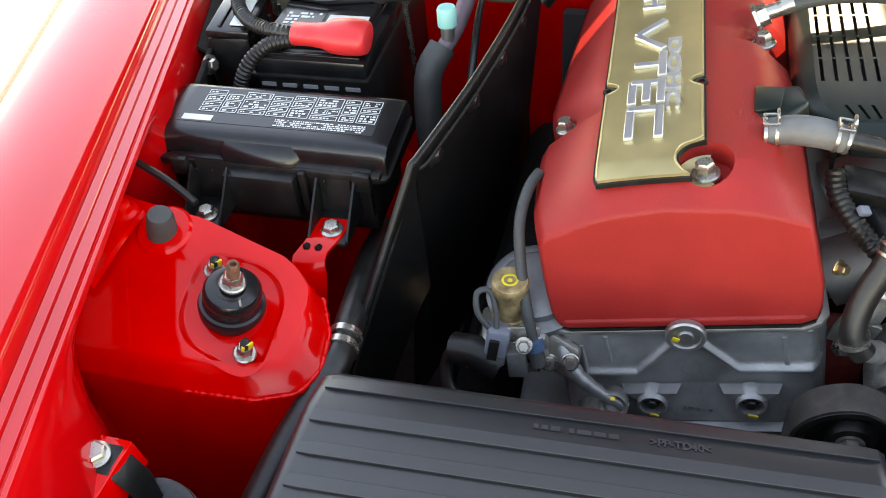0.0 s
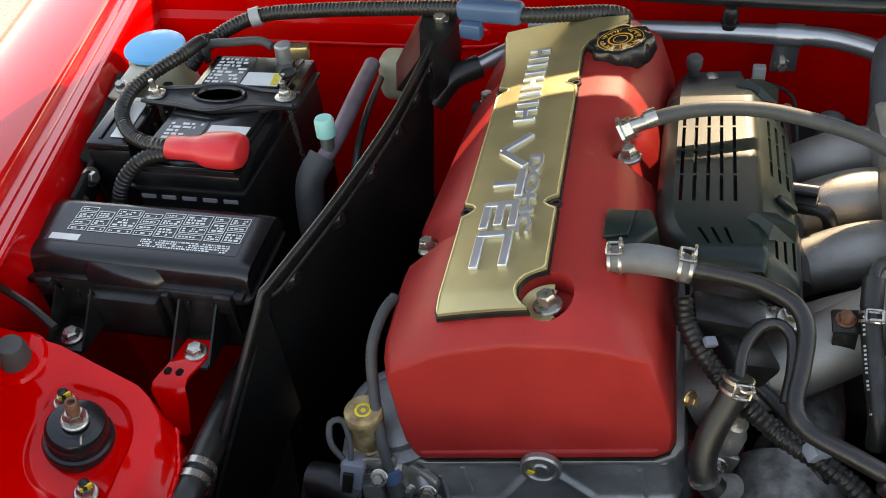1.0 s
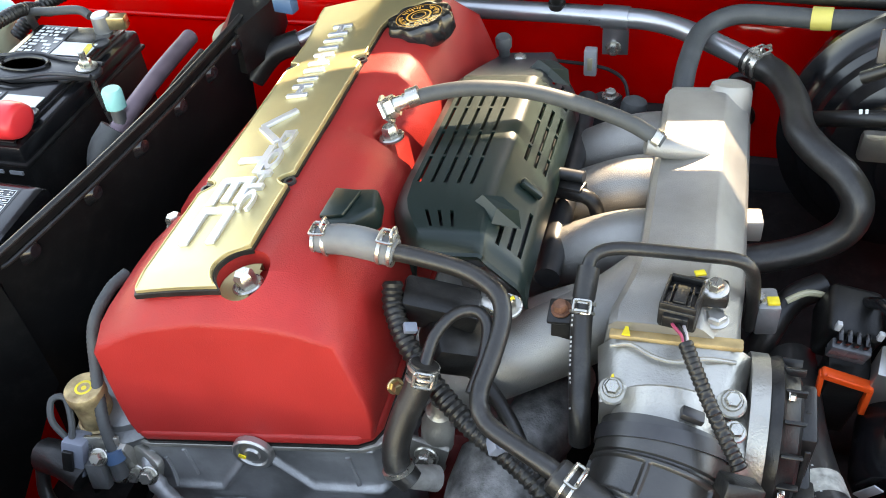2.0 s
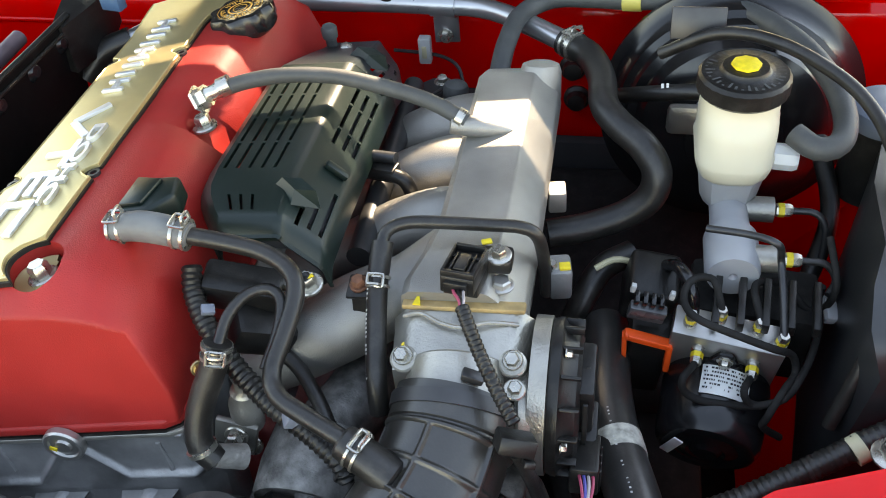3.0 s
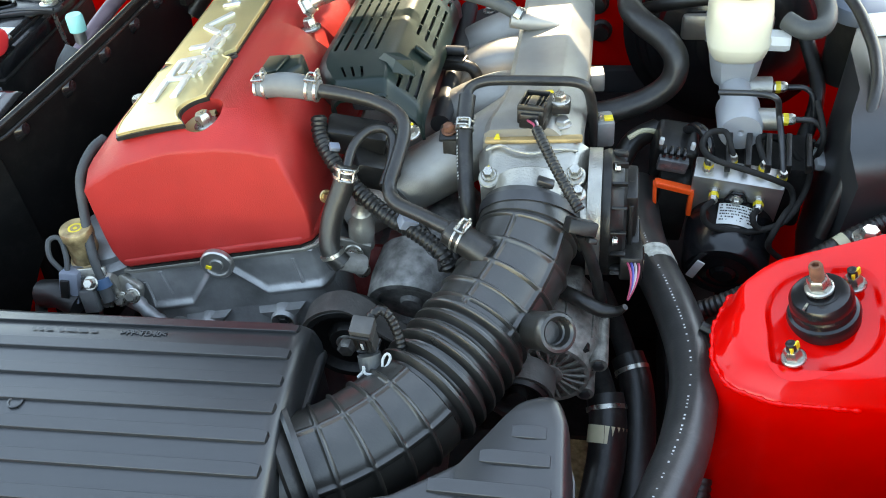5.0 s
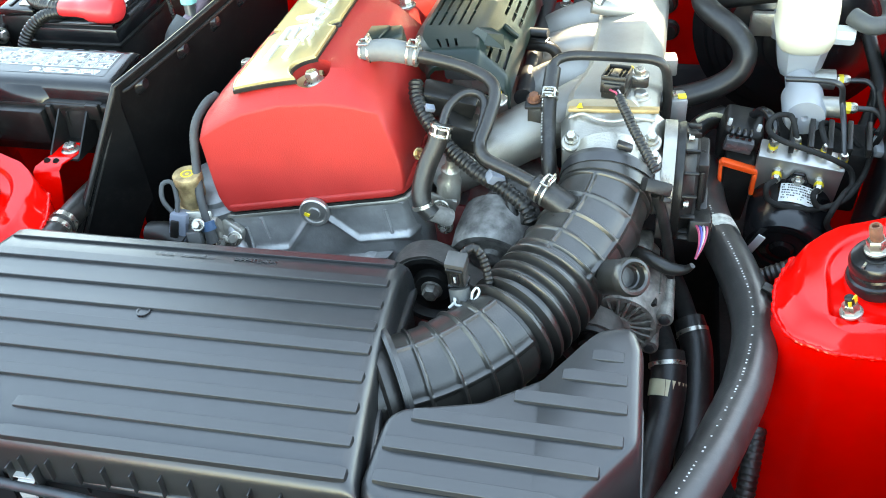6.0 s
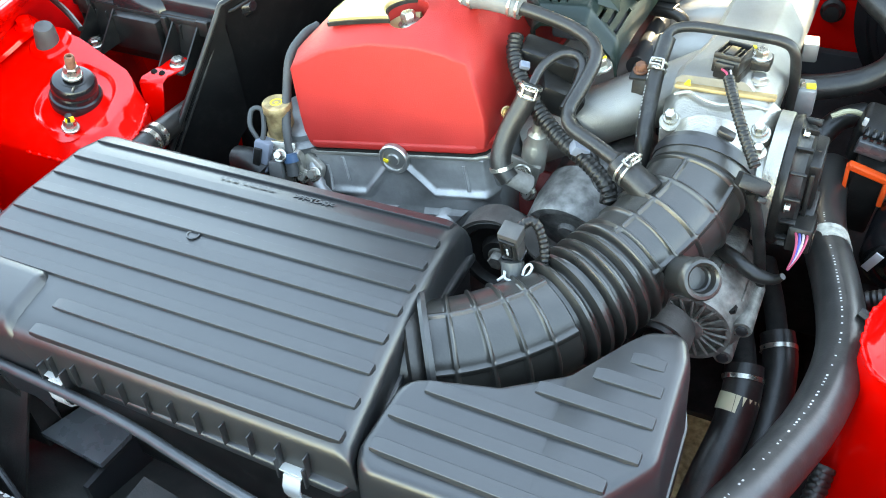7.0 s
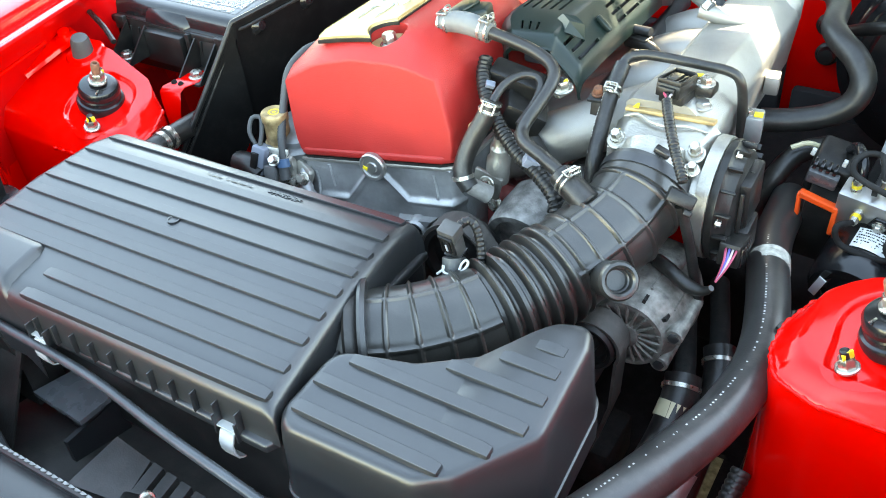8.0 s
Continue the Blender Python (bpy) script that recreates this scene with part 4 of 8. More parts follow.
for a in (0.6, 1.7, 3.0, 4.3, 5.4):
    hexbolt((0.297, 0.138 + 0.052 * math.cos(a), 0.752 + 0.058 * math.sin(a)), (1, 0, 0), 0.0035, 0.005, "screw", cover_p, ZINC, 1.4)
for k in range(16):
    a = 2 * math.pi * k / 16 + 0.1
    part("rim_rib", box((0.302, 0.138 + 0.0535 * math.cos(a), 0.752 + 0.060 * math.sin(a)), (0.014, 0.006, 0.0025), (math.degrees(a), 0, 0), 0.0006), BLACK, cover_p)
part("cover_box", box((0.311, 0.136, 0.768), (0.016, 0.046, 0.052), (6, 0, 0), 0.003), BLACK, cover_p)
for k in range(7):
    part("cover_rib", box((0.313, 0.106 + 0.009 * k, 0.757), (0.004, 0.0025, 0.075 - 0.006 * abs(k - 3)), bevel=0.0008), BLACK, cover_p)
tp = part("sensor", box((0.311, 0.128, 0.722), (0.024, 0.038, 0.040), (8, 0, 0), 0.003), BLACK, throttle, "black throttle sensor")
part("sensor_plug", box((0.315, 0.096, 0.730), (0.021, 0.040, 0.024), (-12, 0, 0), 0.002), BLACK, tp)
for k in range(4):
    part("plug_rib", box((0.3262, 0.082 + 0.008 * k, 0.731 - 0.0017 * k), (0.002, 0.003, 0.020), (-12, 0, 0), 0.0005), BLACK_GL, tp)
part("plug_latch", box((0.3235, 0.100, 0.732), (0.003, 0.020, 0.010), (-15, 0, 0), 0.0008), BLACK_GL, tp)
for k, m_ in enumerate((WIRE_R, WIRE_B, WIRE_W, WIRE_R)):
    part("wire", sweep([(0.310 + 0.0035 * k, 0.086, 0.738), (0.313 + 0.003 * k, 0.072, 0.742), (0.315 + 0.002 * k, 0.062, 0.739), (0.315 + 0.001 * k, 0.054, 0.732), (0.313, 0.049, 0.722)], 0.0012, 6, 0.005), m_, tp)

msens = empty("pressure_sensor", "black pressure sensor plugged on the plenum", "sensor")
MS = pose(0.221, 0.167, 0.850, -9, 0, -8)


def on_plug(c, size, bevel=0.0006):
    q = box(c, size, bevel=bevel)
    q.transform(MS)
    return q


part("plug", on_plug((0, 0, -0.002), (0.025, 0.038, 0.014), 0.0015), BLACK, msens)
for dx in (-0.0115, 0.0115):
    part("plug_wall", on_plug((dx, 0, 0.0065), (0.002, 0.036, 0.005)), BLACK, msens)
for dy, hh in ((0.017, 0.006), (0.006, 0.003), (-0.0165, 0.005)):
    part("plug_bar", on_plug((0, dy, 0.004 + hh / 2), (0.022, 0.003, hh)), BLACK, msens)
part("plug_latch", on_plug((0, -0.004, 0.0085), (0.0085, 0.020, 0.003)), BLACK, msens)
for dx in (-0.0068, 0.0068):
    part("plug_rail", on_plug((dx, -0.004, 0.0065), (0.0016, 0.026, 0.004)), BLACK, msens)
part("plug_foot", on_plug((0, -0.0205, -0.002), (0.017, 0.005, 0.009)), BLACK, msens)
part("base", box((0.238, 0.192, 0.838), (0.030, 0.022, 0.012), (-6, 0, 0), 0.003), BLACK, msens)
part("base_block", box((0.222, 0.176, 0.837), (0.026, 0.040, 0.012), (-6, 0, -8), 0.002), BLACK, msens)
hexbolt((0.243, 0.190, 0.844), (0, -0.1, 1), 0.006, 0.008, "bolt", msens, ZINC, 1.6)
part("paint_dab", box((0.232, 0.204, 0.8445), (0.008, 0.006, 0.002), (-6, 0, 20), 0.0008), YELLOW, msens, "yellow paint dab")
for dx, m_ in ((-0.005, WIRE_R), (-0.001, BLACK), (0.003, WIRE_W)):
    part("wire", sweep([(0.2205 + dx, 0.148, 0.849), (0.2225 + dx * 0.8, 0.139, 0.853), (0.2255 + dx * 0.4, 0.130, 0.8555), (0.2265 + dx * 0.2, 0.121, 0.855)], 0.0012, 6, 0.004), m_, msens)
wires = [(0.226, 0.125, 0.855), (0.234, 0.110, 0.848), (0.243, 0.096, 0.838), (0.255, 0.080, 0.825), (0.268, 0.066, 0.810)]
part("conduit", sweep(wires, conduit(0.0054, 0.0036, 0.16), 12, 0.0012), BLACK, msens, "ribbed black conduit")
part("conduit_clip", box((0.269, 0.060, 0.797), (0.026, 0.020, 0.013), (-30, 20, 10), 0.002), BLACK, msens)
part("clip_tooth", box((0.279, 0.050, 0.790), (0.008, 0.010, 0.005), (-30, 20, 10), 0.001), BLACK, msens)
part("wire", sweep([(0.270, 0.058, 0.79), (0.280, 0.060, 0.755), (0.288, 0.066, 0.71), (0.292, 0.08, 0.665)], 0.0055, 10, 0.006), BLACK, msens)

# slotted black cover beside the valve cover
slot = empty("slotted_cover", "black slotted plastic cover over the injectors", "engine cover")


def slotted(rows, cols, P, holes, thick):
    """A sheet over parameters rows x cols at P(r, c) with rectangular holes (r0, r1, c0, c1)."""
    b = bmesh.new()
    vs = {(i, j): b.verts.new(P(r, c)) for i, r in enumerate(rows) for j, c in enumerate(cols)}
    for i in range(len(rows) - 1):
        for j in range(len(cols) - 1):
            rm, cm = (rows[i] + rows[i + 1]) / 2, (cols[j] + cols[j + 1]) / 2
            if any(h[0] < rm < h[1] and h[2] < cm < h[3] for h in holes):
                continue
            b.faces.new((vs[i, j], vs[i + 1, j], vs[i + 1, j + 1], vs[i, j + 1]))
    bmesh.ops.delete(b, geom=[v for v in b.verts if not v.link_faces], context="VERTS")
    bmesh.ops.recalc_face_normals(b, faces=b.faces)
    bmesh.ops.solidify(b, geom=b.faces[:], thickness=thick)
    return b


def slot_point(y, c):
    """c runs across from the valve cover side (0) to the plenum side (1), y along the car."""
    pr = [(0.0, (-0.015, 0.824)), (0.06, (-0.014, 0.838)), (0.085, (-0.010, 0.846)), (0.12, (-0.001, 0.853)), (0.60, (0.066, 0.858)), (0.64, (0.071, 0.856)), (0.70, (0.076, 0.852)), (0.92, (0.101, 0.828)), (0.96, (0.105, 0.821)), (1.0, (0.107, 0.808))]
    for (c0, p0), (c1, p1) in zip(pr, pr[1:]):
        if c <= c1 + 1e-9:
            t = (c - c0) / (c1 - c0)
            x, z = p0[0] + t * (p1[0] - p0[0]), p0[1] + t * (p1[1] - p0[1])
            break
    z -= 0.05 * (y - 0.30)
    if y < 0.256:
        k = min(1, (0.256 - y) / 0.056)
        x += 0.030 * k ** 2.0 * max(0, 1 - c / 0.7)
        z -= 0.004 * k
    if y < 0.206:
        k = min(1, (0.206 - y) / 0.012)
        z -= 0.012 * k * k
    if y > 0.44:
        k = min(1, (y - 0.44) / 0.09)
        x += 0.012 * k * k * max(0, 1 - c / 0.3)
        x -= 0.026 * k * k * max(0, (c - 0.5) / 0.5)
        z -= 0.042 * k
        y = 0.44 + (y - 0.44) * 1.3
    return (x, y, z)


ys = sorted({0.303, 0.343, 0.383, 0.413, 0.194, 0.198, 0.202, 0.206, 0.210, 0.228, 0.240, 0.262, 0.30, 0.306, 0.312, 0.317, 0.34, 0.351, 0.356, 0.38, 0.395, 0.41, 0.425, 0.44, 0.452, 0.47, 0.49, 0.505, 0.52, 0.535})
cs = sorted({0, 0.172, 0.252, 0.332, 0.412, 0.492, 0.03, 0.06, 0.085, 0.10, 0.12, 0.64, 0.15, 0.18, 0.23, 0.26, 0.31, 0.34, 0.39, 0.42, 0.47, 0.50, 0.55, 0.60, 0.65, 0.70, 0.74, 0.764, 0.81, 0.834, 0.88, 0.904, 0.92, 0.96, 1.0})
holes = [(y0, y1, a, a + 0.022) for a in (0.15, 0.23, 0.31, 0.39, 0.47) for y0, y1 in ((0.262, 0.30), (0.303, 0.34), (0.343, 0.38), (0.383, 0.41), (0.413, 0.425))]
holes += [(0.210, 0.228, a, a + 0.022) for a in (0.23, 0.31, 0.39)]
holes += [(y0, y1, a, a + 0.024) for a in (0.74, 0.81, 0.88) for y0, y1 in ((0.317, 0.34), (0.343, 0.38), (0.383, 0.41))]
holes += [ (0.206, 0.228, 0.74, 0.764), (0.210, 0.240, 0.81, 0.834), (0.210, 0.262, 0.88, 0.904), (0.49, 0.505, 0.60, 0.65)]
holes += [(y0, y1, a, a + 0.024) for a in (0.74, 0.81, 0.88) for y0, y1 in ((0.425, 0.44), (0.452, 0.47), (0.49, 0.505))]
part("slotted_shell", slotted([y for y in ys if y <= 0.44], cs, slot_point, holes, 0.003), SHIELD, slot, "", 30)
# same cover behind the sun patch; its shade is put in as black plastic
part("shaded_rear_shell", slotted([y for y in ys if y >= 0.44], cs, slot_point, holes, 0.003), BLACK_BOX, slot, "rear section with square slots, black to stand for shade", 30)
part("rear_skirt", sheet([[slot_point(0.535, c) for c in cs], [Vector(slot_point(0.535, c)) + Vector((0, 0.006, -0.03)) for c in cs]], 0.003), BLACK_BOX, slot)
part("front_skirt", sheet([[slot_point(0.194, c) for c in cs], [Vector(slot_point(0.194, c)) + Vector((0, 0.003, -0.006)) for c in cs]], 0.003), SHIELD, slot)
for y, c in ((0.234, 0.60), (0.468, 0.60)):
    p = Vector(slot_point(y, c)) + Vector((0.006, 0, 0))
    b = loft([[p + Vector(q) for q in ((-0.020, 0.006, -0.005), (0.005, 0.008, -0.005), (0.024, -0.008, -0.012), (0.002, -0.013, -0.005))],
              [p + Vector(q) for q in ((-0.009, 0.007, 0.006), (0.007, 0.007, 0.006), (0.022, -0.005, 0.004), (0.005, -0.006, 0.005))]])
    part("deflector", bev(b, 0.0012, 2), SHIELD, slot, "", 25)
part("cross_rib", box(Vector(slot_point(0.285, 0.82)) + Vector((0.004, 0, 0.001)), (0.022, 0.008, 0.006), (0, 42, 0), 0.002), SHIELD, slot)
# added dark boxes close under the shell imitate the shade inside the slots
part("slot_shade_box", box((0.040, 0.345, 0.826), (0.064, 0.20, 0.030), (-3, 0, 0), 0.004), MATTE_BLACK, slot)
part("slot_shade_box", box((0.050, 0.225, 0.830), (0.040, 0.030, 0.030), (0, 0, 0), 0.004), MATTE_BLACK, slot)
part("slot_shade_box", box((0.082, 0.33, 0.816), (0.030, 0.22, 0.026), (-3, 42, 0), 0.004), MATTE_BLACK, slot)
rear_stud = empty("rear_stud", "grey capped stud behind the slotted cover", "stud")
part("post", lathe((0.012, 0.552, 0.792), (0, -0.1, 1), [(0, 0.006), (0.022, 0.006), (0.024, 0.0085), (0.034, 0.009), (0.037, 0.007), (0.0375, 0.002)], 20), RUBBER_G, rear_stud)
part("nut", lathe((0.030, 0.540, 0.800), (0.2, -0.2, 1), [(0, 0.007), (0.012, 0.007), (0.014, 0.004)], 6), ZINC, rear_stud)
tab = empty("manifold_tab", "dull grey steel tab with bolt behind the runners", "bracket")
part("plate", prism(fillet([(0.078, 0.575), (0.095, 0.543), (0.106, 0.546), (0.136, 0.594), (0.132, 0.606), (0.110, 0.606)], 0.007), 0.729, 0.733, None, 0.001, 1), STEEL_DK, tab)
part("plate_edge", sweep([(0.104, 0.546, 0.735), (0.134, 0.594, 0.735)], 0.0022, 8, 0.02), STEEL_DK, tab)
hexbolt((0.122, 0.596, 0.7335), (0, 0, 1), 0.0065, 0.008, "bolt", tab, ZINC, 1.5)
stub = empty("vacuum_stub", "capped grey stub beside the rear of the plenum", "fitting")
part("cap", lathe((0.153, 0.500, 0.756), (0.10, 0.12, 1), [(0, 0.012), (0.020, 0.012), (0.022, 0.0135), (0.030, 0.0135), (0.034, 0.012), (0.037, 0.007), (0.038, 0.001)], 24), RUBBER_G, stub)
part("lip", lathe((0.1545, 0.502, 0.770), (0.10, 0.12, 1), [(0, 0.0122), (0.001, 0.0136), (0.004, 0.0136), (0.005, 0.0122)], 24), RUBBER_G, stub)

# injector plug and fuel parts between cover and plenum
inj = empty("injector_plug", "black injector plug with silver pipe stub", "fuel injector")
part("plug", sweep([(0.10, 0.345, 0.794), (0.125, 0.338, 0.797), (0.138, 0.335, 0.792), (0.144, 0.332, 0.775)], 0.0068, 14), BLACK, inj)
part("plug_body", box((0.117, 0.343, 0.797), (0.026, 0.016, 0.014), (0, -4, -14), 0.002), BLACK, inj)
part("stub", rod((0.10, 0.352, 0.808), (0.128, 0.346, 0.810), 0.0055, 14), STEEL_DK, inj)
part("rail", rod((0.112, 0.25, 0.775), (0.105, 0.53, 0.77), 0.011, 16), STEEL_DK, inj)

# ---------- hoses on the engine ----------
hose = empty("breather_hose", "grey rubber breather hose from valve cover to plenum", "hose")
part("tube", sweep([(-0.034, 0.355, 0.869), (-0.005, 0.364, 0.875), (0.03, 0.371, 0.878), (0.075, 0.376, 0.875), (0.125, 0.373, 0.866), (0.163, 0.368, 0.856), (0.192, 0.361, 0.843)], 0.0072, 16), RUBBER_G, hose)
ring_clamp((-0.026, 0.359, 0.872), (1, 0.3, 0.35), 0.0076, "hose_clamp", hose, False)
ring_clamp((0.186, 0.363, 0.845), (1, -0.2, -0.5), 0.0078, "hose_clamp", hose, False, ZINC, 0.007)
ub = lathe((-0.052, 0.352, 0.860), (1, 0.15, 0.55), [(0, 0.014), (0.003, 0.014), (0.0035, 0.0105), (0.012, 0.0105)], 6)
lathe((-0.046, 0.353, 0.864), (1, 0.15, 0.4), [(0, 0.0075), (0.018, 0.007)], 14, ub)
part("union", ub, ZINC, hose)

hose = empty("vent_hose", "grey and black vent hose with spring clamps", "hose")
part("thick_sleeve", sweep([(-0.045, 0.166, 0.868), (-0.025, 0.166, 0.872), (-0.003, 0.164, 0.872), (0.017, 0.162, 0.868)], lambda s, n, a: 0.0105 + 0.0016 * math.sin(math.pi * min(1, s / n)), 20), SLEEVE, hose)
part("tube", sweep([(0.013, 0.163, 0.869), (0.04, 0.165, 0.863), (0.07, 0.166, 0.854), (0.093, 0.155, 0.848), (0.101, 0.138, 0.84), (0.098, 0.11, 0.826), (0.094, 0.088, 0.814), (0.103, 0.07, 0.809), (0.13, 0.056, 0.806), (0.157, 0.046, 0.799), (0.183, 0.035, 0.791)], 0.0068, 18), RUBBER, hose)
ring_clamp((-0.041, 0.166, 0.868), (1, 0, 0.1), 0.0108, "hose_clamp", hose)
ring_clamp((0.011, 0.163, 0.87), (1, -0.05, -0.1), 0.0112, "hose_clamp", hose)
part("end_collar", rod((0.153, 0.047, 0.799), (0.193, 0.03, 0.784), 0.0125, 20, None, 0.014, 0.002), RUBBER, hose)
ring_clamp((0.165, 0.042, 0.795), (1, -0.4, -0.3), 0.0130, "hose_clamp", hose, True, ZINC, 0.008)

hose = empty("coolant_bypass_hose", "black bypass hose bent down beside the valve cover", "hose")
part("tube", sweep([(0.088, 0.089, 0.813), (0.092, 0.113, 0.825), (0.091, 0.133, 0.836), (0.081, 0.141, 0.841), (0.067, 0.133, 0.843), (0.057, 0.115, 0.838), (0.054, 0.093, 0.827)], 0.0044, 14), RUBBER, hose)
part("lower_tube", sweep([(0.055, 0.095, 0.831), (0.05, 0.086, 0.813), (0.041, 0.076, 0.792), (0.036, 0.066, 0.773), (0.037, 0.058, 0.757), (0.047, 0.055, 0.745)], 0.0102, 20), RUBBER, hose)
ring_clamp((0.0535, 0.092, 0.825), (0.2, 0.4, 1), 0.0104, "hose_clamp", hose, True, None, 0.011, (0.3, -1, 0.2))
ring_clamp((0.038, 0.057, 0.755), (-0.4, 0.3, 1), 0.0104, "hose_clamp", hose, False, ZINC, 0.004)
part("fitting", rod((0.045, 0.057, 0.747), (0.061, 0.069, 0.732), 0.0088, 18, None, 0.010), ALU_DIRTY, hose)

hose = empty("idle_valve_hose", "black hose with printed line and metal bridge pipe", "hose")
part("tube", sweep([(0.152, 0.182, 0.830), (0.153, 0.164, 0.816), (0.156, 0.138, 0.798), (0.160, 0.114, 0.780), (0.162, 0.104, 0.757)], 0.0080, 18), RUBBER, hose)
part("bridge_pipe", sweep([(0.152, 0.180, 0.828), (0.152, 0.194, 0.840), (0.155, 0.206, 0.847), (0.168, 0.213, 0.850), (0.19, 0.216, 0.850), (0.23, 0.219, 0.848), (0.256, 0.222, 0.845), (0.268, 0.223, 0.836), (0.273, 0.225, 0.81), (0.275, 0.228, 0.77)], 0.0052, 14), RUBBER, hose)
part("collar", rod((0.152, 0.180, 0.828), (0.153, 0.198, 0.843), 0.0085, 14), RUBBER, hose)
ring_clamp((0.1525, 0.174, 0.824), (0, -0.7, -0.55), 0.0082, "hose_clamp", hose, True, None, 0.009, (0, -1, 0.6))

b = bmesh.new()
rnd = random.Random(21)
cl_ = spline([(0.152, 0.182, 0.830), (0.153, 0.164, 0.816), (0.156, 0.138, 0.798), (0.160, 0.114, 0.780)], 0.003)
for p, q in zip(cl_[3:], cl_[4:]):
    if rnd.random() < 0.7:
        t_ = (q - p).normalized()
        o_ = Vector((-0.75, -0.6, 0.3))
        o_ = (o_ - o_.dot(t_) * t_).normalized()
        w_ = t_.cross(o_)
        c_ = p + o_ * 0.00815
        b.faces.new([b.verts.new(c_ + t_ * x_ + w_ * y_) for x_, y_ in ((0, -0.0012), (0.0016, -0.0012), (0.0016, 0.0012), (0, 0.0012))])
part("print_line", b, PRINT, hose, "white printed line")

br = empty("pipe_bracket", "small black bracket with rusty bolt on the manifold", "bracket")
part("plate", box((0.137, 0.178, 0.813), (0.022, 0.022, 0.004), (12, -5, 0), 0.002), BLACK, br)
part("leg", box((0.138, 0.172, 0.785), (0.018, 0.004, 0.05), (-10, 0, 0), 0.001), BLACK, br)
hexbolt((0.136, 0.178, 0.8155), (-0.1, -0.2, 1), 0.0058, 0.008, "bolt", br, RUST, 1.35)
br = empty("harness_bracket", "black plastic harness bracket with blue-white clips", "bracket")
part("shell", box((0.045, 0.165, 0.815), (0.06, 0.03, 0.03), (10, 15, 8), 0.005), BLACK, br)
part("shell", box((0.06, 0.15, 0.79), (0.05, 0.04, 0.03), (10, 30, 30), 0.006), BLACK, br)
part("clip", box((0.034, 0.128, 0.828), (0.010, 0.008, 0.005), (20, 20, 30), 0.001), SLATE_C, br, "grey-blue clip")
cond = empty("wire_conduit", "ribbed black wire conduit beside the engine", "cable")
part("tube", sweep([(0.012, 0.160, 0.84), (0.016, 0.145, 0.828), (0.032, 0.123, 0.815), (0.058, 0.101, 0.799), (0.090, 0.080, 0.786), (0.122, 0.064, 0.778), (0.144, 0.052, 0.768), (0.153, 0.045, 0.755)], conduit(0.0085, 0.005, 0.15), 12, 0.0013), BLACK, cond)
part("clip", box((0.112, 0.069, 0.788), (0.016, 0.013, 0.011), (10, 30, 30), 0.001), SLATE_C, cond, "grey-blue clip")

# ---------- air intake duct ----------
duct = empty("intake_duct", "ribbed black rubber intake duct between air box and throttle", "intake duct")
DP = [(0.222, 0.107, 0.774), (0.218, 0.075, 0.762), (0.208, 0.04, 0.750), (0.190, 0.0, 0.739), (0.168, -0.045, 0.730), (0.138, -0.095, 0.722), (0.100, -0.135, 0.718), (0.060, -0.160, 0.716), (0.030, -0.170, 0.714)]


def duct_r(s, n, a):
    f = s / n
    r = 0.0440 + 0.003 * min(1, f * 4)
    if f < 0.07:
        r += 0.002
    if 0.385 < f < 0.60:
        w = math.sin((f - 0.385) / 0.215 * 2 * math.pi * 6)
        r += 0.0040 * max(-1, min(1, 1.5 * w))
    else:
        k = 0.0
        for c in (0.085, 0.165, 0.24, 0.31, 0.365, 0.655, 0.715, 0.78, 0.845, 0.91):
            k = max(k, crisp((f - c) * n, 0.0009, 0.0016))
        if 0.085 < f < 0.93:
            for c in (0.12, 5.35, 1.5):
                k = max(k, crisp((a - c + math.pi) % (2 * math.pi) - math.pi, 0.022, 0.036))
        r += 0.0027 * k
    return r


part("tube", sweep(DP, duct_r, 200, 0.0011), BOOT, duct, "", 45)
ring_clamp((0.2215, 0.100, 0.771), (0.05, 1, 0.45), 0.0475, "band_clamp", duct, False, STEEL_DK, 0.010)
part("clamp_screw", box((0.236, 0.097, 0.8165), (0.016, 0.009, 0.006), (0, 20, 0), 0.0015), STEEL_DK, duct)
part("side_port", lathe((0.222, -0.008, 0.736), (0.038, -0.045, 0.044), [(0, 0.0165), (0.054, 0.0165), (0.056, 0.0178), (0.064, 0.0178), (0.0675, 0.0160), (0.068, 0.0135), (0.066, 0.0115), (0.058, 0.0108), (0.057, 0.0095), (0.052, 0.009), (0.052, 0.002)], 40), BOOT, duct)
part("collar", rod((0.062, -0.158, 0.717), (0.050, -0.165, 0.716), 0.0535, 48, None, 0.056, 0.003), RUBBER, duct)
part("collar_lip", lathe((0.060, -0.159, 0.717), (0.8, 0.5, 0.03), [(0, 0.050), (0, 0.0585), (0.003, 0.0600), (0.007, 0.0585), (0.007, 0.050)], 56), BLACK_BOX, duct)
tsen = empty("air_temperature_sensor", "black sensor plug standing in the intake duct", "sensor")
TS = pose(0.1030, -0.0700, 0.7815, 16, 3, -4)


def on_sensor(c, size, bevel=0.0008):
    q = box(c, size, bevel=bevel)
    q.transform(TS)
    return q


part("plug", on_sensor((0, 0, -0.004), (0.0155, 0.014, 0.026), 0.0015), SHROUD, tsen)
part("plug_head", on_sensor((0, 0, 0.0140), (0.0185, 0.016, 0.013), 0.0015), SHROUD, tsen)
part("plug_collar", on_sensor((0, 0, -0.0175), (0.0175, 0.016, 0.004)), BLACK_GL, tsen)
for dx in (-0.0062, 0.0062):
    part("latch_rail", on_sensor((dx, -0.0082, 0.003), (0.0018, 0.003, 0.024), 0.0005), BLACK, tsen)
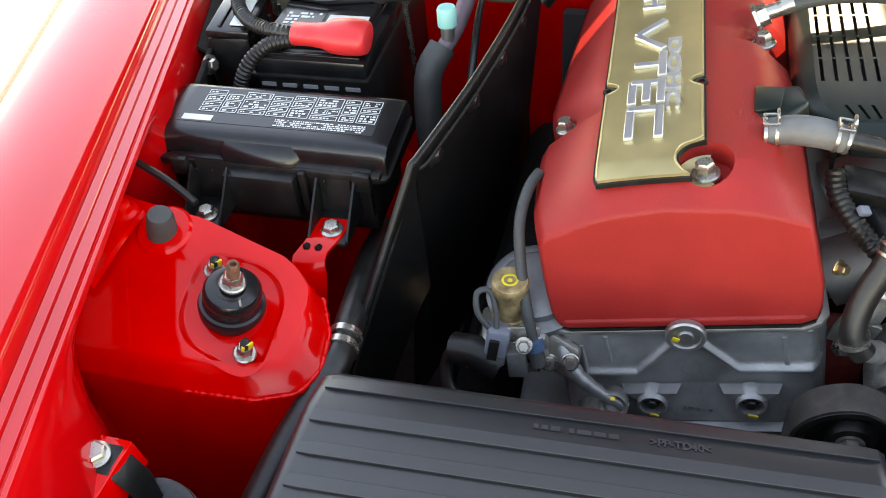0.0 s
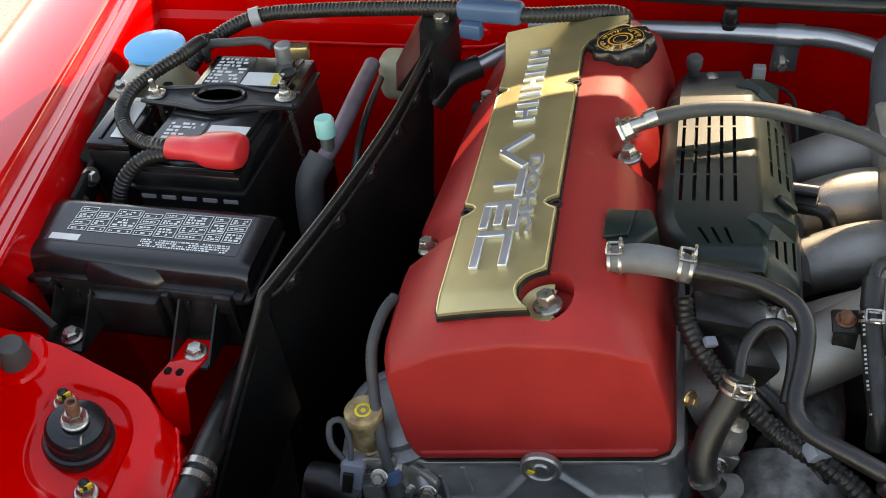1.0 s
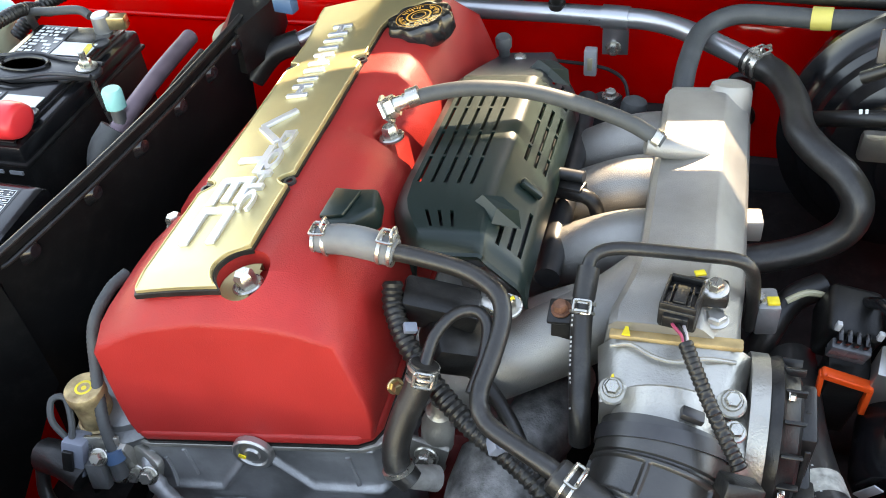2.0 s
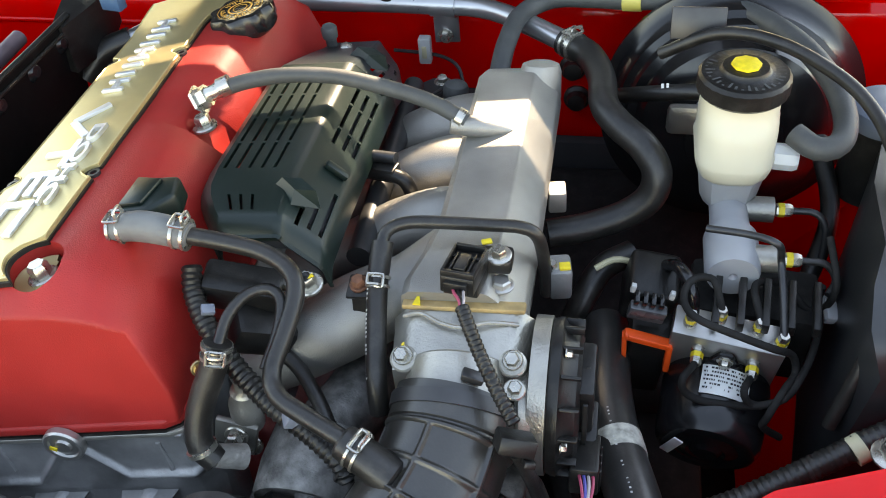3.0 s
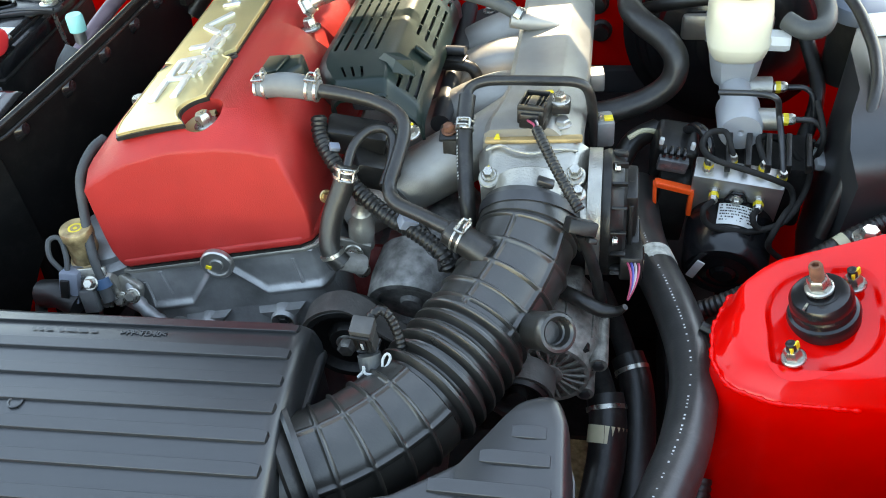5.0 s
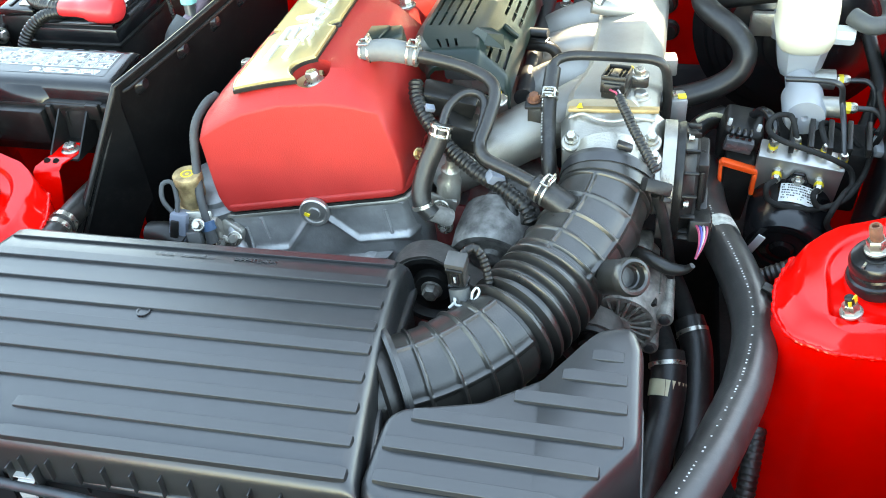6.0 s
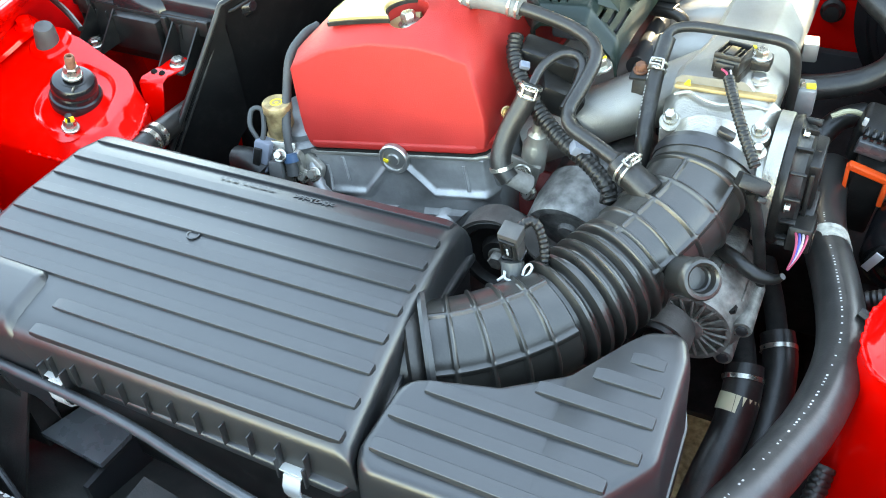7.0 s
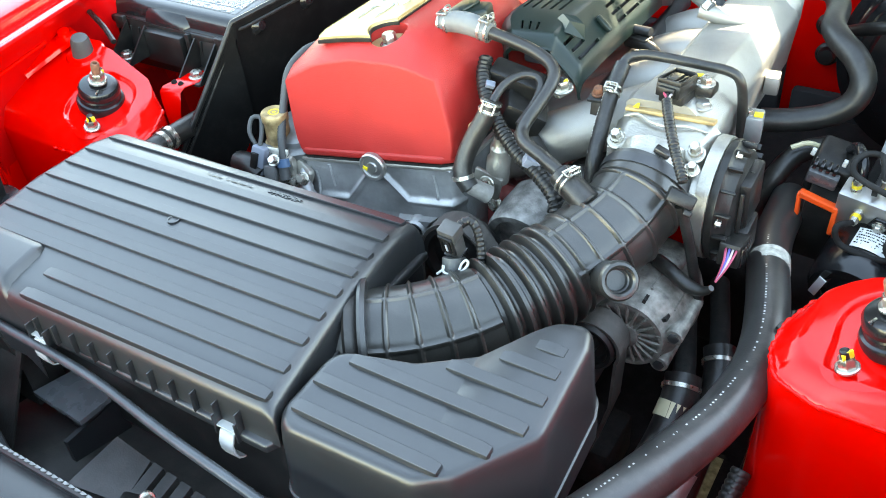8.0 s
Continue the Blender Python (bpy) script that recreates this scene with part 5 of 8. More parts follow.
part("latch", on_sensor((0, -0.0085, 0.002), (0.0068, 0.003, 0.020)), BLACK_GL, tsen)
part("latch_slot", on_sensor((0, -0.0102, 0.001), (0.0020, 0.001, 0.009), 0.0003), GREY_PL, tsen)
part("latch_bar", on_sensor((0, -0.0090, 0.0135), (0.0150, 0.003, 0.003), 0.0005), BLACK, tsen)
part("stem", rod((0.110, -0.088, 0.742), (0.1045, -0.0745, 0.7655), 0.0098, 20), RUBBER_G, tsen, "grey rubber stem")
part("spring_clip", sweep([(0.0985, -0.0935, 0.758), (0.1035, -0.0905, 0.763), (0.1035, -0.0895, 0.767), (0.1045, -0.0915, 0.761), (0.114, -0.0915, 0.761), (0.121, -0.086, 0.764), (0.124, -0.080, 0.769), (0.121, -0.078, 0.771), (0.118, -0.081, 0.768), (0.118, -0.086, 0.764)], 0.0012, 8, 0.002), WHITE, tsen)
part("conduit", sweep([(0.107, -0.064, 0.796), (0.114, -0.058, 0.800), (0.121, -0.058, 0.795), (0.127, -0.062, 0.782), (0.131, -0.068, 0.766), (0.132, -0.072, 0.752)], conduit(0.0046, 0.0042, 0.18), 10, 0.0012), BLACK, tsen)

# ---------- air box ----------
abox = empty("air_box", "large ribbed black plastic air filter box", "air filter box")
AX = [(-0.366, -0.056), (0.052, -0.046), (0.058, -0.15), (0.073, -0.288), (0.064, -0.302), (-0.222, -0.297), (-0.368, -0.294), (-0.374, -0.20)]


def lid_z(x, y):
    return 0.782 + 0.10 * min(0, y + 0.16) - 0.22 * max(0, y + 0.085) 


def lid_prism(poly, dz0, dz1, bevel, step_in=0.0):
    cx, cy = sum(p[0] for p in poly) / len(poly), sum(p[1] for p in poly) / len(poly)
    b = bmesh.new()
    hi = [b.verts.new((x + (cx - x) * step_in, y + (cy - y) * step_in, lid_z(x, y) + dz1)) for x, y in poly]
    lo = [b.verts.new((x, y, lid_z(x, y) + dz0)) for x, y in poly]
    n = len(poly)
    b.faces.new(hi)
    b.faces.new(lo[::-1])
    for k in range(n):
        b.faces.new((lo[k], lo[(k + 1) % n], hi[(k + 1) % n], hi[k]))
    bmesh.ops.recalc_face_normals(b, faces=b.faces)
    bev(b, bevel, 3, 25)
    return b


def lid_xr(y):
    return 0.053 + 0.08 * max(0, -0.05 - y) + 0.05 * max(0, -0.2 - y)


rows = []
for y, dr, ins in ((-0.0455, 0.040, 0.0), (-0.046, 0.014, 0.0), (-0.0475, 0.006, 0.001), (-0.051, 0.0015, 0.003), (-0.056, 0, 0.004), (-0.070, 0, 0.004), (-0.085, 0, 0.004), (-0.11, 0, 0.004), (-0.135, 0, 0.004), (-0.16, 0, 0.004), (-0.19, 0, 0.004), (-0.22, 0, 0.004), (-0.25, 0, 0.004), (-0.275, 0, 0.004), (-0.290, 0.001, 0.004), (-0.297, 0.005, 0.003), (-0.3005, 0.012, 0.001), (-0.302, 0.040, 0.0)):
    xl, xr = -0.368 + ins, lid_xr(y) - ins
    if y > -0.058:
        xl += 0.012 * (y + 0.058) / 0.0125
    zt, zb = lid_z(0, y) - 0.003, lid_z(0, y) - 0.042
    prof = [(xl, zb), (xl, zt - 0.012), (xl + 0.0025, zt - 0.005), (xl + 0.008, zt - 0.001), (xl + 0.014, zt)] + [(xl + 0.014 + (xr - xl - 0.028) * q / 7, zt) for q in range(1, 7)] + [(xr - 0.014, zt), (xr - 0.008, zt - 0.001), (xr - 0.0025, zt - 0.005), (xr, zt - 0.012), (xr, zb)]
    rows.append([(x, y + 0.022 * (x - 0.04) * (1 if -0.28 < y < -0.06 else 0.4), max(zb, min(z, zt) - dr)) for x, z in prof])
lid = part("lid", loft(rows), BLACK_BOX, abox, "ribbed lid", 80, True)
part("lid_rim", lid_prism([(x * 1.012 + 0.002, y + (0.004 if y > -0.1 else -0.006)) for x, y in AX], -0.050, -0.040, 0.003), BLACK_BOX, abox)
part("lower_box", lid_prism([(x * 0.95, y * 0.90) for x, y in AX], -0.20, -0.050, 0.008, 0.0), BLACK, abox)
for k in range(9):
    part("box_rib", box((-0.33 + 0.045 * k, -0.268, 0.690), (0.002, 0.008, 0.07), (4, 0, 0), 0.0005), BLACK, abox)
RIB = ((-0.0060, -0.002), (-0.0054, 0.0026), (-0.0050, 0.0030), (0.0050, 0.0030), (0.0054, 0.0026), (0.0062, -0.002))


def low_rib(y, xl, xr, zf, slant):
    """A flat low rib across a lid, its ends drawn down to a point."""
    xs = [xl, xl + 0.0012, xl + 0.009] + [xl + 0.009 + (xr - xl - 0.018) * q / 8 for q in range(1, 8)] + [xr - 0.009, xr - 0.0012, xr]
    n = len(xs) - 1
    rows = []
    for dy, dz in RIB:
        rows.append([(x, y + dy * (0.45 if i in (0, n) else 0.85 if i in (1, n - 1) else 1) + slant * (x - 0.04), zf(x, y + dy) + (dz if 1 < i < n - 1 else dz * 0.6 if i in (1, n - 1) else -0.002)) for i, x in enumerate(xs)])
    return sheet(rows, 0.001)


for k, y in enumerate((-0.060, -0.093, -0.121, -0.148, -0.174, -0.202, -0.231, -0.261, -0.289)):
    xr = lid_xr(y) - 0.011
    xl = -0.352 if y > -0.24 else -0.226
    part("rib", low_rib(y, xl, xr, lambda x, yy: lid_z(x, yy) - 0.0030, 0.022), BLACK_BOX, lid, "", 10)
for k in range(11):
    part("stiffener", box((-0.205 + 0.0245 * k, -0.3045, lid_z(0, -0.30) - 0.0290), (0.0012, 0.0070, 0.022), bevel=0.0003), BLACK_BOX, abox)
b = loft([[(x, y, z) for x, z in ((-0.44, 0.68), (-0.44, zt - 0.012), (-0.43, zt - 0.003), (-0.415, zt), (xe - 0.010, zt), (xe - 0.004, zt - 0.003), (xe + 0.012, zt - 0.022), (xe + 0.012, 0.68))] for y, zt, xe in ((-0.238, 0.7705, -0.252), (-0.246, 0.7750, -0.250), (-0.254, 0.7772, -0.249), (-0.284, 0.7745, -0.246), (-0.294, 0.7715, -0.245), (-0.301, 0.764, -0.244), (-0.3045, 0.752, -0.243), (-0.306, 0.68, -0.243))])
bev(b, 0.003, 2, 28)
part("snorkel_hump", b, BLACK_BOX, abox, "", 45, True)
part("moulded_ring", lathe((-0.161, -0.1605, lid_z(-0.164, -0.16) - 0.0024), (0, 0, 1), [(0, 0.0065), (0.001, 0.0065), (0.0012, 0.005), (0.0002, 0.0045), (0.0002, 0.001)], 20), BLACK_BOX, lid)
mtx = axes((-0.088, -0.0785, lid_z(-0.09, -0.0785) - 0.0028), (1, 0.02, 0), (0, 1, -0.02))
part("moulded_text", lettering(">PP-TD40<", 0.0085, mtx, 0.0005), BLACK_BOX, lid, "raised moulding code")
part("moulded_marks", bars(axes((-0.190, -0.0825, lid_z(-0.2, -0.08) - 0.0028), (1, 0.02, 0), (0, 1, -0.02)), 0.068, 0.006, 1, 3, None, 0.8, 0.35, 0.0004), BLACK_BOX, lid)
for x in (0.027, -0.206):
    band = [(-0.292, 0.7245), (-0.303, 0.7265), (-0.310, 0.724), (-0.3140, 0.715), (-0.3140, 0.706), (-0.311, 0.697), (-0.304, 0.692)]
    cl = part("spring_clip", sheet([[(x - 0.0075, y, z), (x + 0.0075, y, z)] for y, z in band], 0.0016), WHITE, abox, "white plastic lid clip")
    part("clip_tab", prism([(x - 0.014, -0.309), (x + 0.010, -0.309), (x + 0.009, -0.295), (x - 0.006, -0.295)], 0.7262, 0.7278), WHITE, cl)
    for dx in (-0.012, 0.012):
        part("clip_guide", box((x + dx, -0.305, 0.729), (0.0018, 0.012, 0.022), bevel=0.0005), BLACK_BOX, abox)

res = empty("resonator_box", "ribbed black plastic resonator box under the intake duct", "resonator box")
RX = fillet([(0.074, -0.222), (0.148, -0.206), (0.197, -0.176), (0.238, -0.118), (0.264, -0.110), (0.272, -0.135), (0.276, -0.228), (0.232, -0.288), (0.205, -0.305), (0.082, -0.305), (0.070, -0.29)], 0.022, 4)


def rz(x, y):
    return 0.770 + 0.10 * (y + 0.2) + 0.03 * (x - 0.15)
def res_shell():
    """The box with a wide soft edge round its top and walls that flare downward."""
    cx, cy = 0.17, -0.22
    rings = []
    for grow, d in ((0.80, 0.0), (0.88, 0.0), (0.925, -0.0006), (0.95, -0.0025), (0.968, -0.006), (0.980, -0.012), (0.988, -0.022), (1.0, -0.055), (1.03, -0.11)):
        rings.append([(cx + (x - cx) * grow, cy + (y - cy) * grow, rz(x, y) + d) for x, y in RX])
    return loft(rings)


rb = part("shell", res_shell(), BLACK_BOX, res, "", 70)
part("seam_rim", loft([[(0.17 + (x - 0.17) * g, -0.22 + (y + 0.22) * g, rz(x, y) + d) for x, y in RX] for g, d in ((1.0, -0.082), (1.03, -0.084), (1.03, -0.089), (1.0, -0.091))]), BLACK_BOX, res)
for y, xl, xr in ((-0.150, 0.229, 0.256), (-0.172, 0.208, 0.260), (-0.198, 0.174, 0.262), (-0.227, 0.098, 0.261), (-0.255, 0.082, 0.246), (-0.284, 0.082, 0.220)):
    part("rib", low_rib(y + 0.004, xl, xr, lambda x, yy: rz(x, yy) + 0.0002, -0.03), BLACK_BOX, rb, "", 10)

# ---------- battery side ----------
bat = empty("battery", "black car battery with hold-down bar and red terminal boot", "battery")
part("case", box((-0.496, 0.425, 0.705), (0.127, 0.238, 0.17), bevel=0.006), BLACK, bat)
part("lid", box((-0.496, 0.425, 0.800), (0.130, 0.241, 0.022), bevel=0.005), BLACK_GL, bat)
part("lid_top", box((-0.499, 0.430, 0.815), (0.108, 0.20, 0.010), bevel=0.003), BLACK_GL, bat)
for dx in (-0.058, 0.052):
    part("lid_ridge", box((-0.496 + dx, 0.425, 0.8125), (0.004, 0.225, 0.005), bevel=0.0012), BLACK_GL, bat)
part("lid_ridge", box((-0.496, 0.3105, 0.8125), (0.116, 0.004, 0.005), bevel=0.0012), BLACK_GL, bat)
for k in range(3):
    part("filler_cap", lathe((-0.446, 0.350 + 0.072 * k, 0.8195), (0, 0, 1), [(0, 0.011), (0.0022, 0.0108), (0.0028, 0.0095), (0.0015, 0.008), (0.0015, 0.001)], 20), BLACK, bat)
for k in range(5):
    part("grip_slot", box((-0.545 + 0.024 * k, 0.3055, 0.778), (0.016, 0.003, 0.004)), GREY_PL, bat)
part("case_lip", box((-0.496, 0.425, 0.789), (0.134, 0.245, 0.005), bevel=0.002), BLACK, bat)
hb = part("hold_down", prism(fillet([(-0.594, 0.412), (-0.562, 0.412), (-0.540, 0.408), (-0.503, 0.401), (-0.466, 0.408), (-0.444, 0.414), (-0.406, 0.418), (-0.408, 0.441), (-0.450, 0.441), (-0.470, 0.446), (-0.503, 0.459), (-0.536, 0.448), (-0.560, 0.440), (-0.594, 0.433)], 0.01, 3), 0.8205, 0.827, None, 0.002, 2), STEEL_DK, bat, "black steel hold-down bar")
lp_ = lathe((0, 0, 0), (0, 0, 1), [(0, 0.030), (0.003, 0.030), (0.0045, 0.028), (0.003, 0.025), (0.0005, 0.024)], 36)
lp_.transform(Matrix.Translation((-0.503, 0.430, 0.8265)) @ Matrix.Diagonal((1.1, 0.55, 1, 1)))
part("bar_loop", lp_, BLACK_GL, hb)
for side_, mid_y in ((-1, 0.41325), (1, 0.43875)):
    part("bar_flange", sweep([(-0.592, mid_y - 0.001, 0.8275), (-0.545, mid_y - 0.001 + 0.006 * side_, 0.8278), (-0.503, mid_y + 0.014 * side_, 0.8280), (-0.462, mid_y + 0.004 + 0.002 * side_, 0.8278), (-0.410, mid_y + 0.003, 0.8275)], 0.0024, 8, 0.006), STEEL_DK, hb)
for x, y in ((-0.580, 0.424), (-0.424, 0.432)):
    hexbolt((x, y, 0.828), (0, 0, 1), 0.007, 0.010, "nut", hb, ZINC, 1.7, 0.014)
    part("rod", rod((x, y, 0.828), (x + (0.006 if x > -0.5 else -0.006), y + 0.004, 0.66), 0.003, 10), ZINC, hb)
# labels: dark panels with print
lb = part("label", box((-0.520, 0.362, 0.8205), (0.045, 0.05, 0.0008)), LABEL_D, bat)
part("print", bars(axes((-0.541, 0.339, 0.821), (1, 0, 0), (0, 1, 0)), 0.042, 0.046, 7, 11), LABEL_W, lb)
lb = part("label", box((-0.470, 0.362, 0.8207), (0.046, 0.038, 0.0008)), LABEL_W, bat, "white printed label")
part("print", bars(axes((-0.490, 0.347, 0.8212), (1, 0, 0), (0, 1, 0)), 0.04, 0.014, 2, 5), LABEL_D, lb)
lb = part("label", box((-0.520, 0.495, 0.8205), (0.046, 0.062, 0.0008)), LABEL_D, bat)
part("print", bars(axes((-0.541, 0.466, 0.821), (1, 0, 0), (0, 1, 0)), 0.042, 0.058, 8, 12), LABEL_W, lb)
lb = part("label", box((-0.472, 0.478, 0.8207), (0.046, 0.028, 0.0008)), LABEL_W, bat, "white label with yellow sticker")
part("sticker", box((-0.455, 0.478, 0.8215), (0.008, 0.024, 0.0006), (0, 0, 8)), YELLOW, lb)
part("terminal", lathe((-0.460, 0.525, 0.815), (0, 0, 1), [(0, 0.016), (0.004, 0.016), (0.005, 0.012), (0.024, 0.011), (0.026, 0.009)], 20), ALU_MACH, bat, "lead terminal post with clamp")
part("terminal_clamp", box((-0.445, 0.528, 0.830), (0.03, 0.014, 0.016), (0, 0, 10), 0.002), ZINC_Y, bat)
part("ground_cable", sweep([(-0.475, 0.527, 0.836), (-0.492, 0.532, 0.840), (-0.53, 0.533, 0.836), (-0.565, 0.535, 0.830), (-0.58, 0.55, 0.80)], 0.0052, 12), RUBBER_G, bat)
part("terminal_boot", loft([[(x, 0.322 + 0.017 * s * math.cos(a), 0.832 + 0.0135 * s * math.sin(a)) for a in [2 * math.pi * i / 16 for i in range(16)]] for x, s in ((-0.512, 0.75), (-0.511, 0.85), (-0.490, 0.85), (-0.478, 0.95), (-0.468, 1.25), (-0.45, 1.35), (-0.436, 1.3), (-0.430, 1.15), (-0.429, 0.9))]), REDCAP, bat, "red rubber terminal boot", 60)
for pts, r in (([(-0.510, 0.322, 0.832), (-0.535, 0.325, 0.832), (-0.575, 0.350, 0.826), (-0.606, 0.390, 0.826), (-0.606, 0.425, 0.835), (-0.588, 0.455, 0.842), (-0.572, 0.485, 0.844), (-0.568, 0.53, 0.838), (-0.575, 0.58, 0.81)], 0.0085), ([(-0.510, 0.318, 0.828), (-0.54, 0.312, 0.822), (-0.565, 0.30, 0.80), (-0.578, 0.29, 0.76), (-0.575, 0.285, 0.70)], 0.0085)):
    part("cable", sweep(pts, conduit(r, 0.005, 0.17), 12, 0.0016), RUBBER, bat, "black ribbed battery cable")
part("cable_ends", sweep([(-0.505, 0.326, 0.832), (-0.53, 0.330, 0.83), (-0.545, 0.332, 0.822)], 0.006, 10), RUBBER, bat)

wash = empty("washer_tank", "cream washer tank neck with blue lid", "washer tank")
part("neck", lathe((-0.645, 0.543, 0.72), (0, 0, 1), [(0, 0.05), (0.04, 0.045), (0.07, 0.038), (0.088, 0.036), (0.092, 0.030)], 28), CREAM_D, wash)
part("lid", lathe((-0.645, 0.543, 0.816), (0.10, -0.06, 1), [(0, 0.030), (0.001, 0.036), (0.003, 0.0380), (0.0055, 0.0355), (0.007, 0.022), (0.0072, 0.003)], 40, None, lambda a, n: 1 + 0.10 * max(0, math.cos(a - 0.6)) ** 4), BLUE, wash, "blue plastic lid")
part("ear", box((-0.655, 0.482, 0.804), (0.026, 0.056, 0.007), (14, 0, -10), 0.003), CREAM, wash)
hexbolt((-0.655, 0.468, 0.808), (0, -0.4, 1), 0.006, 0.008, "bolt", wash, ZINC, 1.5)

relay = empty("relay_box", "small black relay box with pale label beside the battery", "relay box")
part("case", box((-0.607, 0.388, 0.765), (0.050, 0.100, 0.090), (0, 0, 6), 0.006), BLACK, relay)
for k in range(4):
    part("case_rib", box((-0.582 + 0.0026 * k, 0.352 + 0.024 * k, 0.765), (0.004, 0.003, 0.080), (0, 0, 6), 0.0006), BLACK, relay)
part("lid", box((-0.605, 0.385, 0.814), (0.05, 0.095, 0.010), (0, 4, 6), 0.003), BLACK_GL, relay)
part("label", box((-0.596, 0.385, 0.8200), (0.016, 0.070, 0.0012), (0, 4, 6)), LABEL_W, relay)
part("lid_rib", box((-0.6155, 0.385, 0.8205), (0.004, 0.080, 0.003), (0, 4, 6), 0.001), BLACK_GL, relay)
part("side_bracket", box((-0.622, 0.475, 0.745), (0.012, 0.080, 0.090), (0, 10, 10), 0.003), DUSTY, relay, "dull dark steel bracket")
br = empty("battery_bracket", "grey steel bracket bolted to the red apron", "bracket")
part("plate", box((-0.622, 0.30, 0.775), (0.006, 0.07, 0.05), (0, 15, 12), 0.002), DUSTY, br)
# stands for dark bracket steel and for the shade on the apron there
rows = [[(-(crease(y)[0] - d), y, z) for d, z in ((0.030, 0.800), (0.040, 0.792), (0.046, 0.740), (0.050, 0.66))] for y in (0.335, 0.37, 0.41, 0.45, 0.49, 0.515)]
part("shade_side_plate", sheet(rows, 0.003), DUSTY, br, "dull dark plate for the steel bracket and the shade beside it")
for y, z in ((0.285, 0.775), (0.315, 0.79)):
    hexbolt((-0.618, y, z), (1, -0.3, 0.2), 0.007, 0.010, "bolt", br, ZINC, 1.6)

fuse = empty("fuse_box", "black plastic fuse box with printed lid label", "fuse box")
FR = pose(-0.494, 0.228, 0.797, 3.5, 0, 0)
part("body", box((-0.494, 0.211, 0.745), (0.215, 0.086, 0.075), bevel=0.005), BLACK, fuse)
part("rim", box((-0.494, 0.214, 0.775), (0.232, 0.096, 0.010), bevel=0.003), BLACK, fuse)
PF = [(0.034, -0.018), (0.035, -0.002), (0.032, 0.005), (0.027, 0.0085), (0.021, 0.0092), (-0.034, 0.0092), (-0.041, 0.0090), (-0.0455, 0.0076), (-0.049, 0.0045), (-0.0515, 0.0), (-0.053, -0.006), (-0.0545, -0.012), (-0.0555, -0.018)]
rings = []
for x, k in ((-0.121, 0.80), (-0.1205, 0.90), (-0.118, 0.95), (-0.113, 0.985), (-0.106, 1.0), (0.106, 1.0), (0.113, 0.985), (0.118, 0.95), (0.1205, 0.90), (0.121, 0.80)):
    rings.append([FR @ Vector((x, y * (0.97 + 0.03 * k), -0.018 + (z + 0.018) * k)) for y, z in PF])
lid = part("lid", loft(rings), BLACK_GL, fuse, "rounded black lid", 50)
rings = [[FR @ Vector((x, y - dy, z)) for y, z in ((-0.035, 0.0075), (-0.046, 0.0065 * k), (-0.056, -0.002), (-0.061, -0.010), (-0.063, -0.020), (-0.045, -0.020))] for x, k, dy in ((-0.052, 0.6, -0.007), (-0.044, 1, 0), (0.026, 1, 0), (0.034, 0.6, -0.007))]
part("lid_bulge", loft(rings), BLACK_GL, fuse, "", 45)
part("lid_lip", prism(fillet([(-0.124, -0.062), (0.124, -0.062), (0.124, 0.037), (-0.124, 0.037)], 0.01), -0.0225, -0.0175, FR, 0.0012, 2), BLACK, fuse)
for x in (-0.100, -0.075, -0.058, 0.040, 0.060, 0.085, 0.105):
    part("body_rib", box((-0.494 + x, 0.166, 0.752), (0.002, 0.008, 0.040), bevel=0.0005), BLACK, fuse)
part("body_step", box((-0.500, 0.163, 0.752), (0.075, 0.020, 0.046), bevel=0.003), BLACK, fuse)
pl = part("label_panel", prism([(-0.103, -0.031), (0.103, -0.031), (0.103, 0.023), (-0.103, 0.023)], 0.0088, 0.0096, FR), LABEL_D, fuse)
b = bmesh.new()
mF = FR @ Matrix.Translation((0, 0, 0.0099))
rnd = random.Random(4)
x = -0.085
for w_ in (0.022, 0.02, 0.03, 0.022, 0.024, 0.03, 0.018, 0.022):
    y = -0.015
    while y < 0.017:
        h_ = rnd.choice((0.008, 0.011, 0.016))
        h_ = min(h_, 0.020 - y)
        if h_ < 0.006:
            break
        outline(mF, x, y, x + w_ - 0.002, y + h_ - 0.0015, 0.0008, b)
        bars(mF @ Matrix.Translation((x + 0.0025, y + 0.0022, 0)), w_ - 0.006, h_ - 0.005, max(1, int(h_ / 0.0045)), rnd.randrange(999), b, 0.8)
        y += h_
    x += w_
bars(mF @ Matrix.Translation((0.0, -0.029, 0)), 0.095, 0.011, 4, 77, b, 0.9)
part("print", b, LABEL_W, pl, "white printed fuse chart")
part("sticker", prism([(-0.098, -0.029), (-0.066, -0.029), (-0.066, -0.021), (-0.098, -0.021)], 0.0096, 0.0102, FR), LABEL_W, pl)
for x in (-0.585, -0.395):
    part("lid_latch", box((x, 0.163, 0.775), (0.018, 0.008, 0.02), bevel=0.002), BLACK, fuse)
part("wire_clip", box((-0.456, 0.164, 0.755), (0.008, 0.008, 0.05), bevel=0.002), BLACK, fuse)
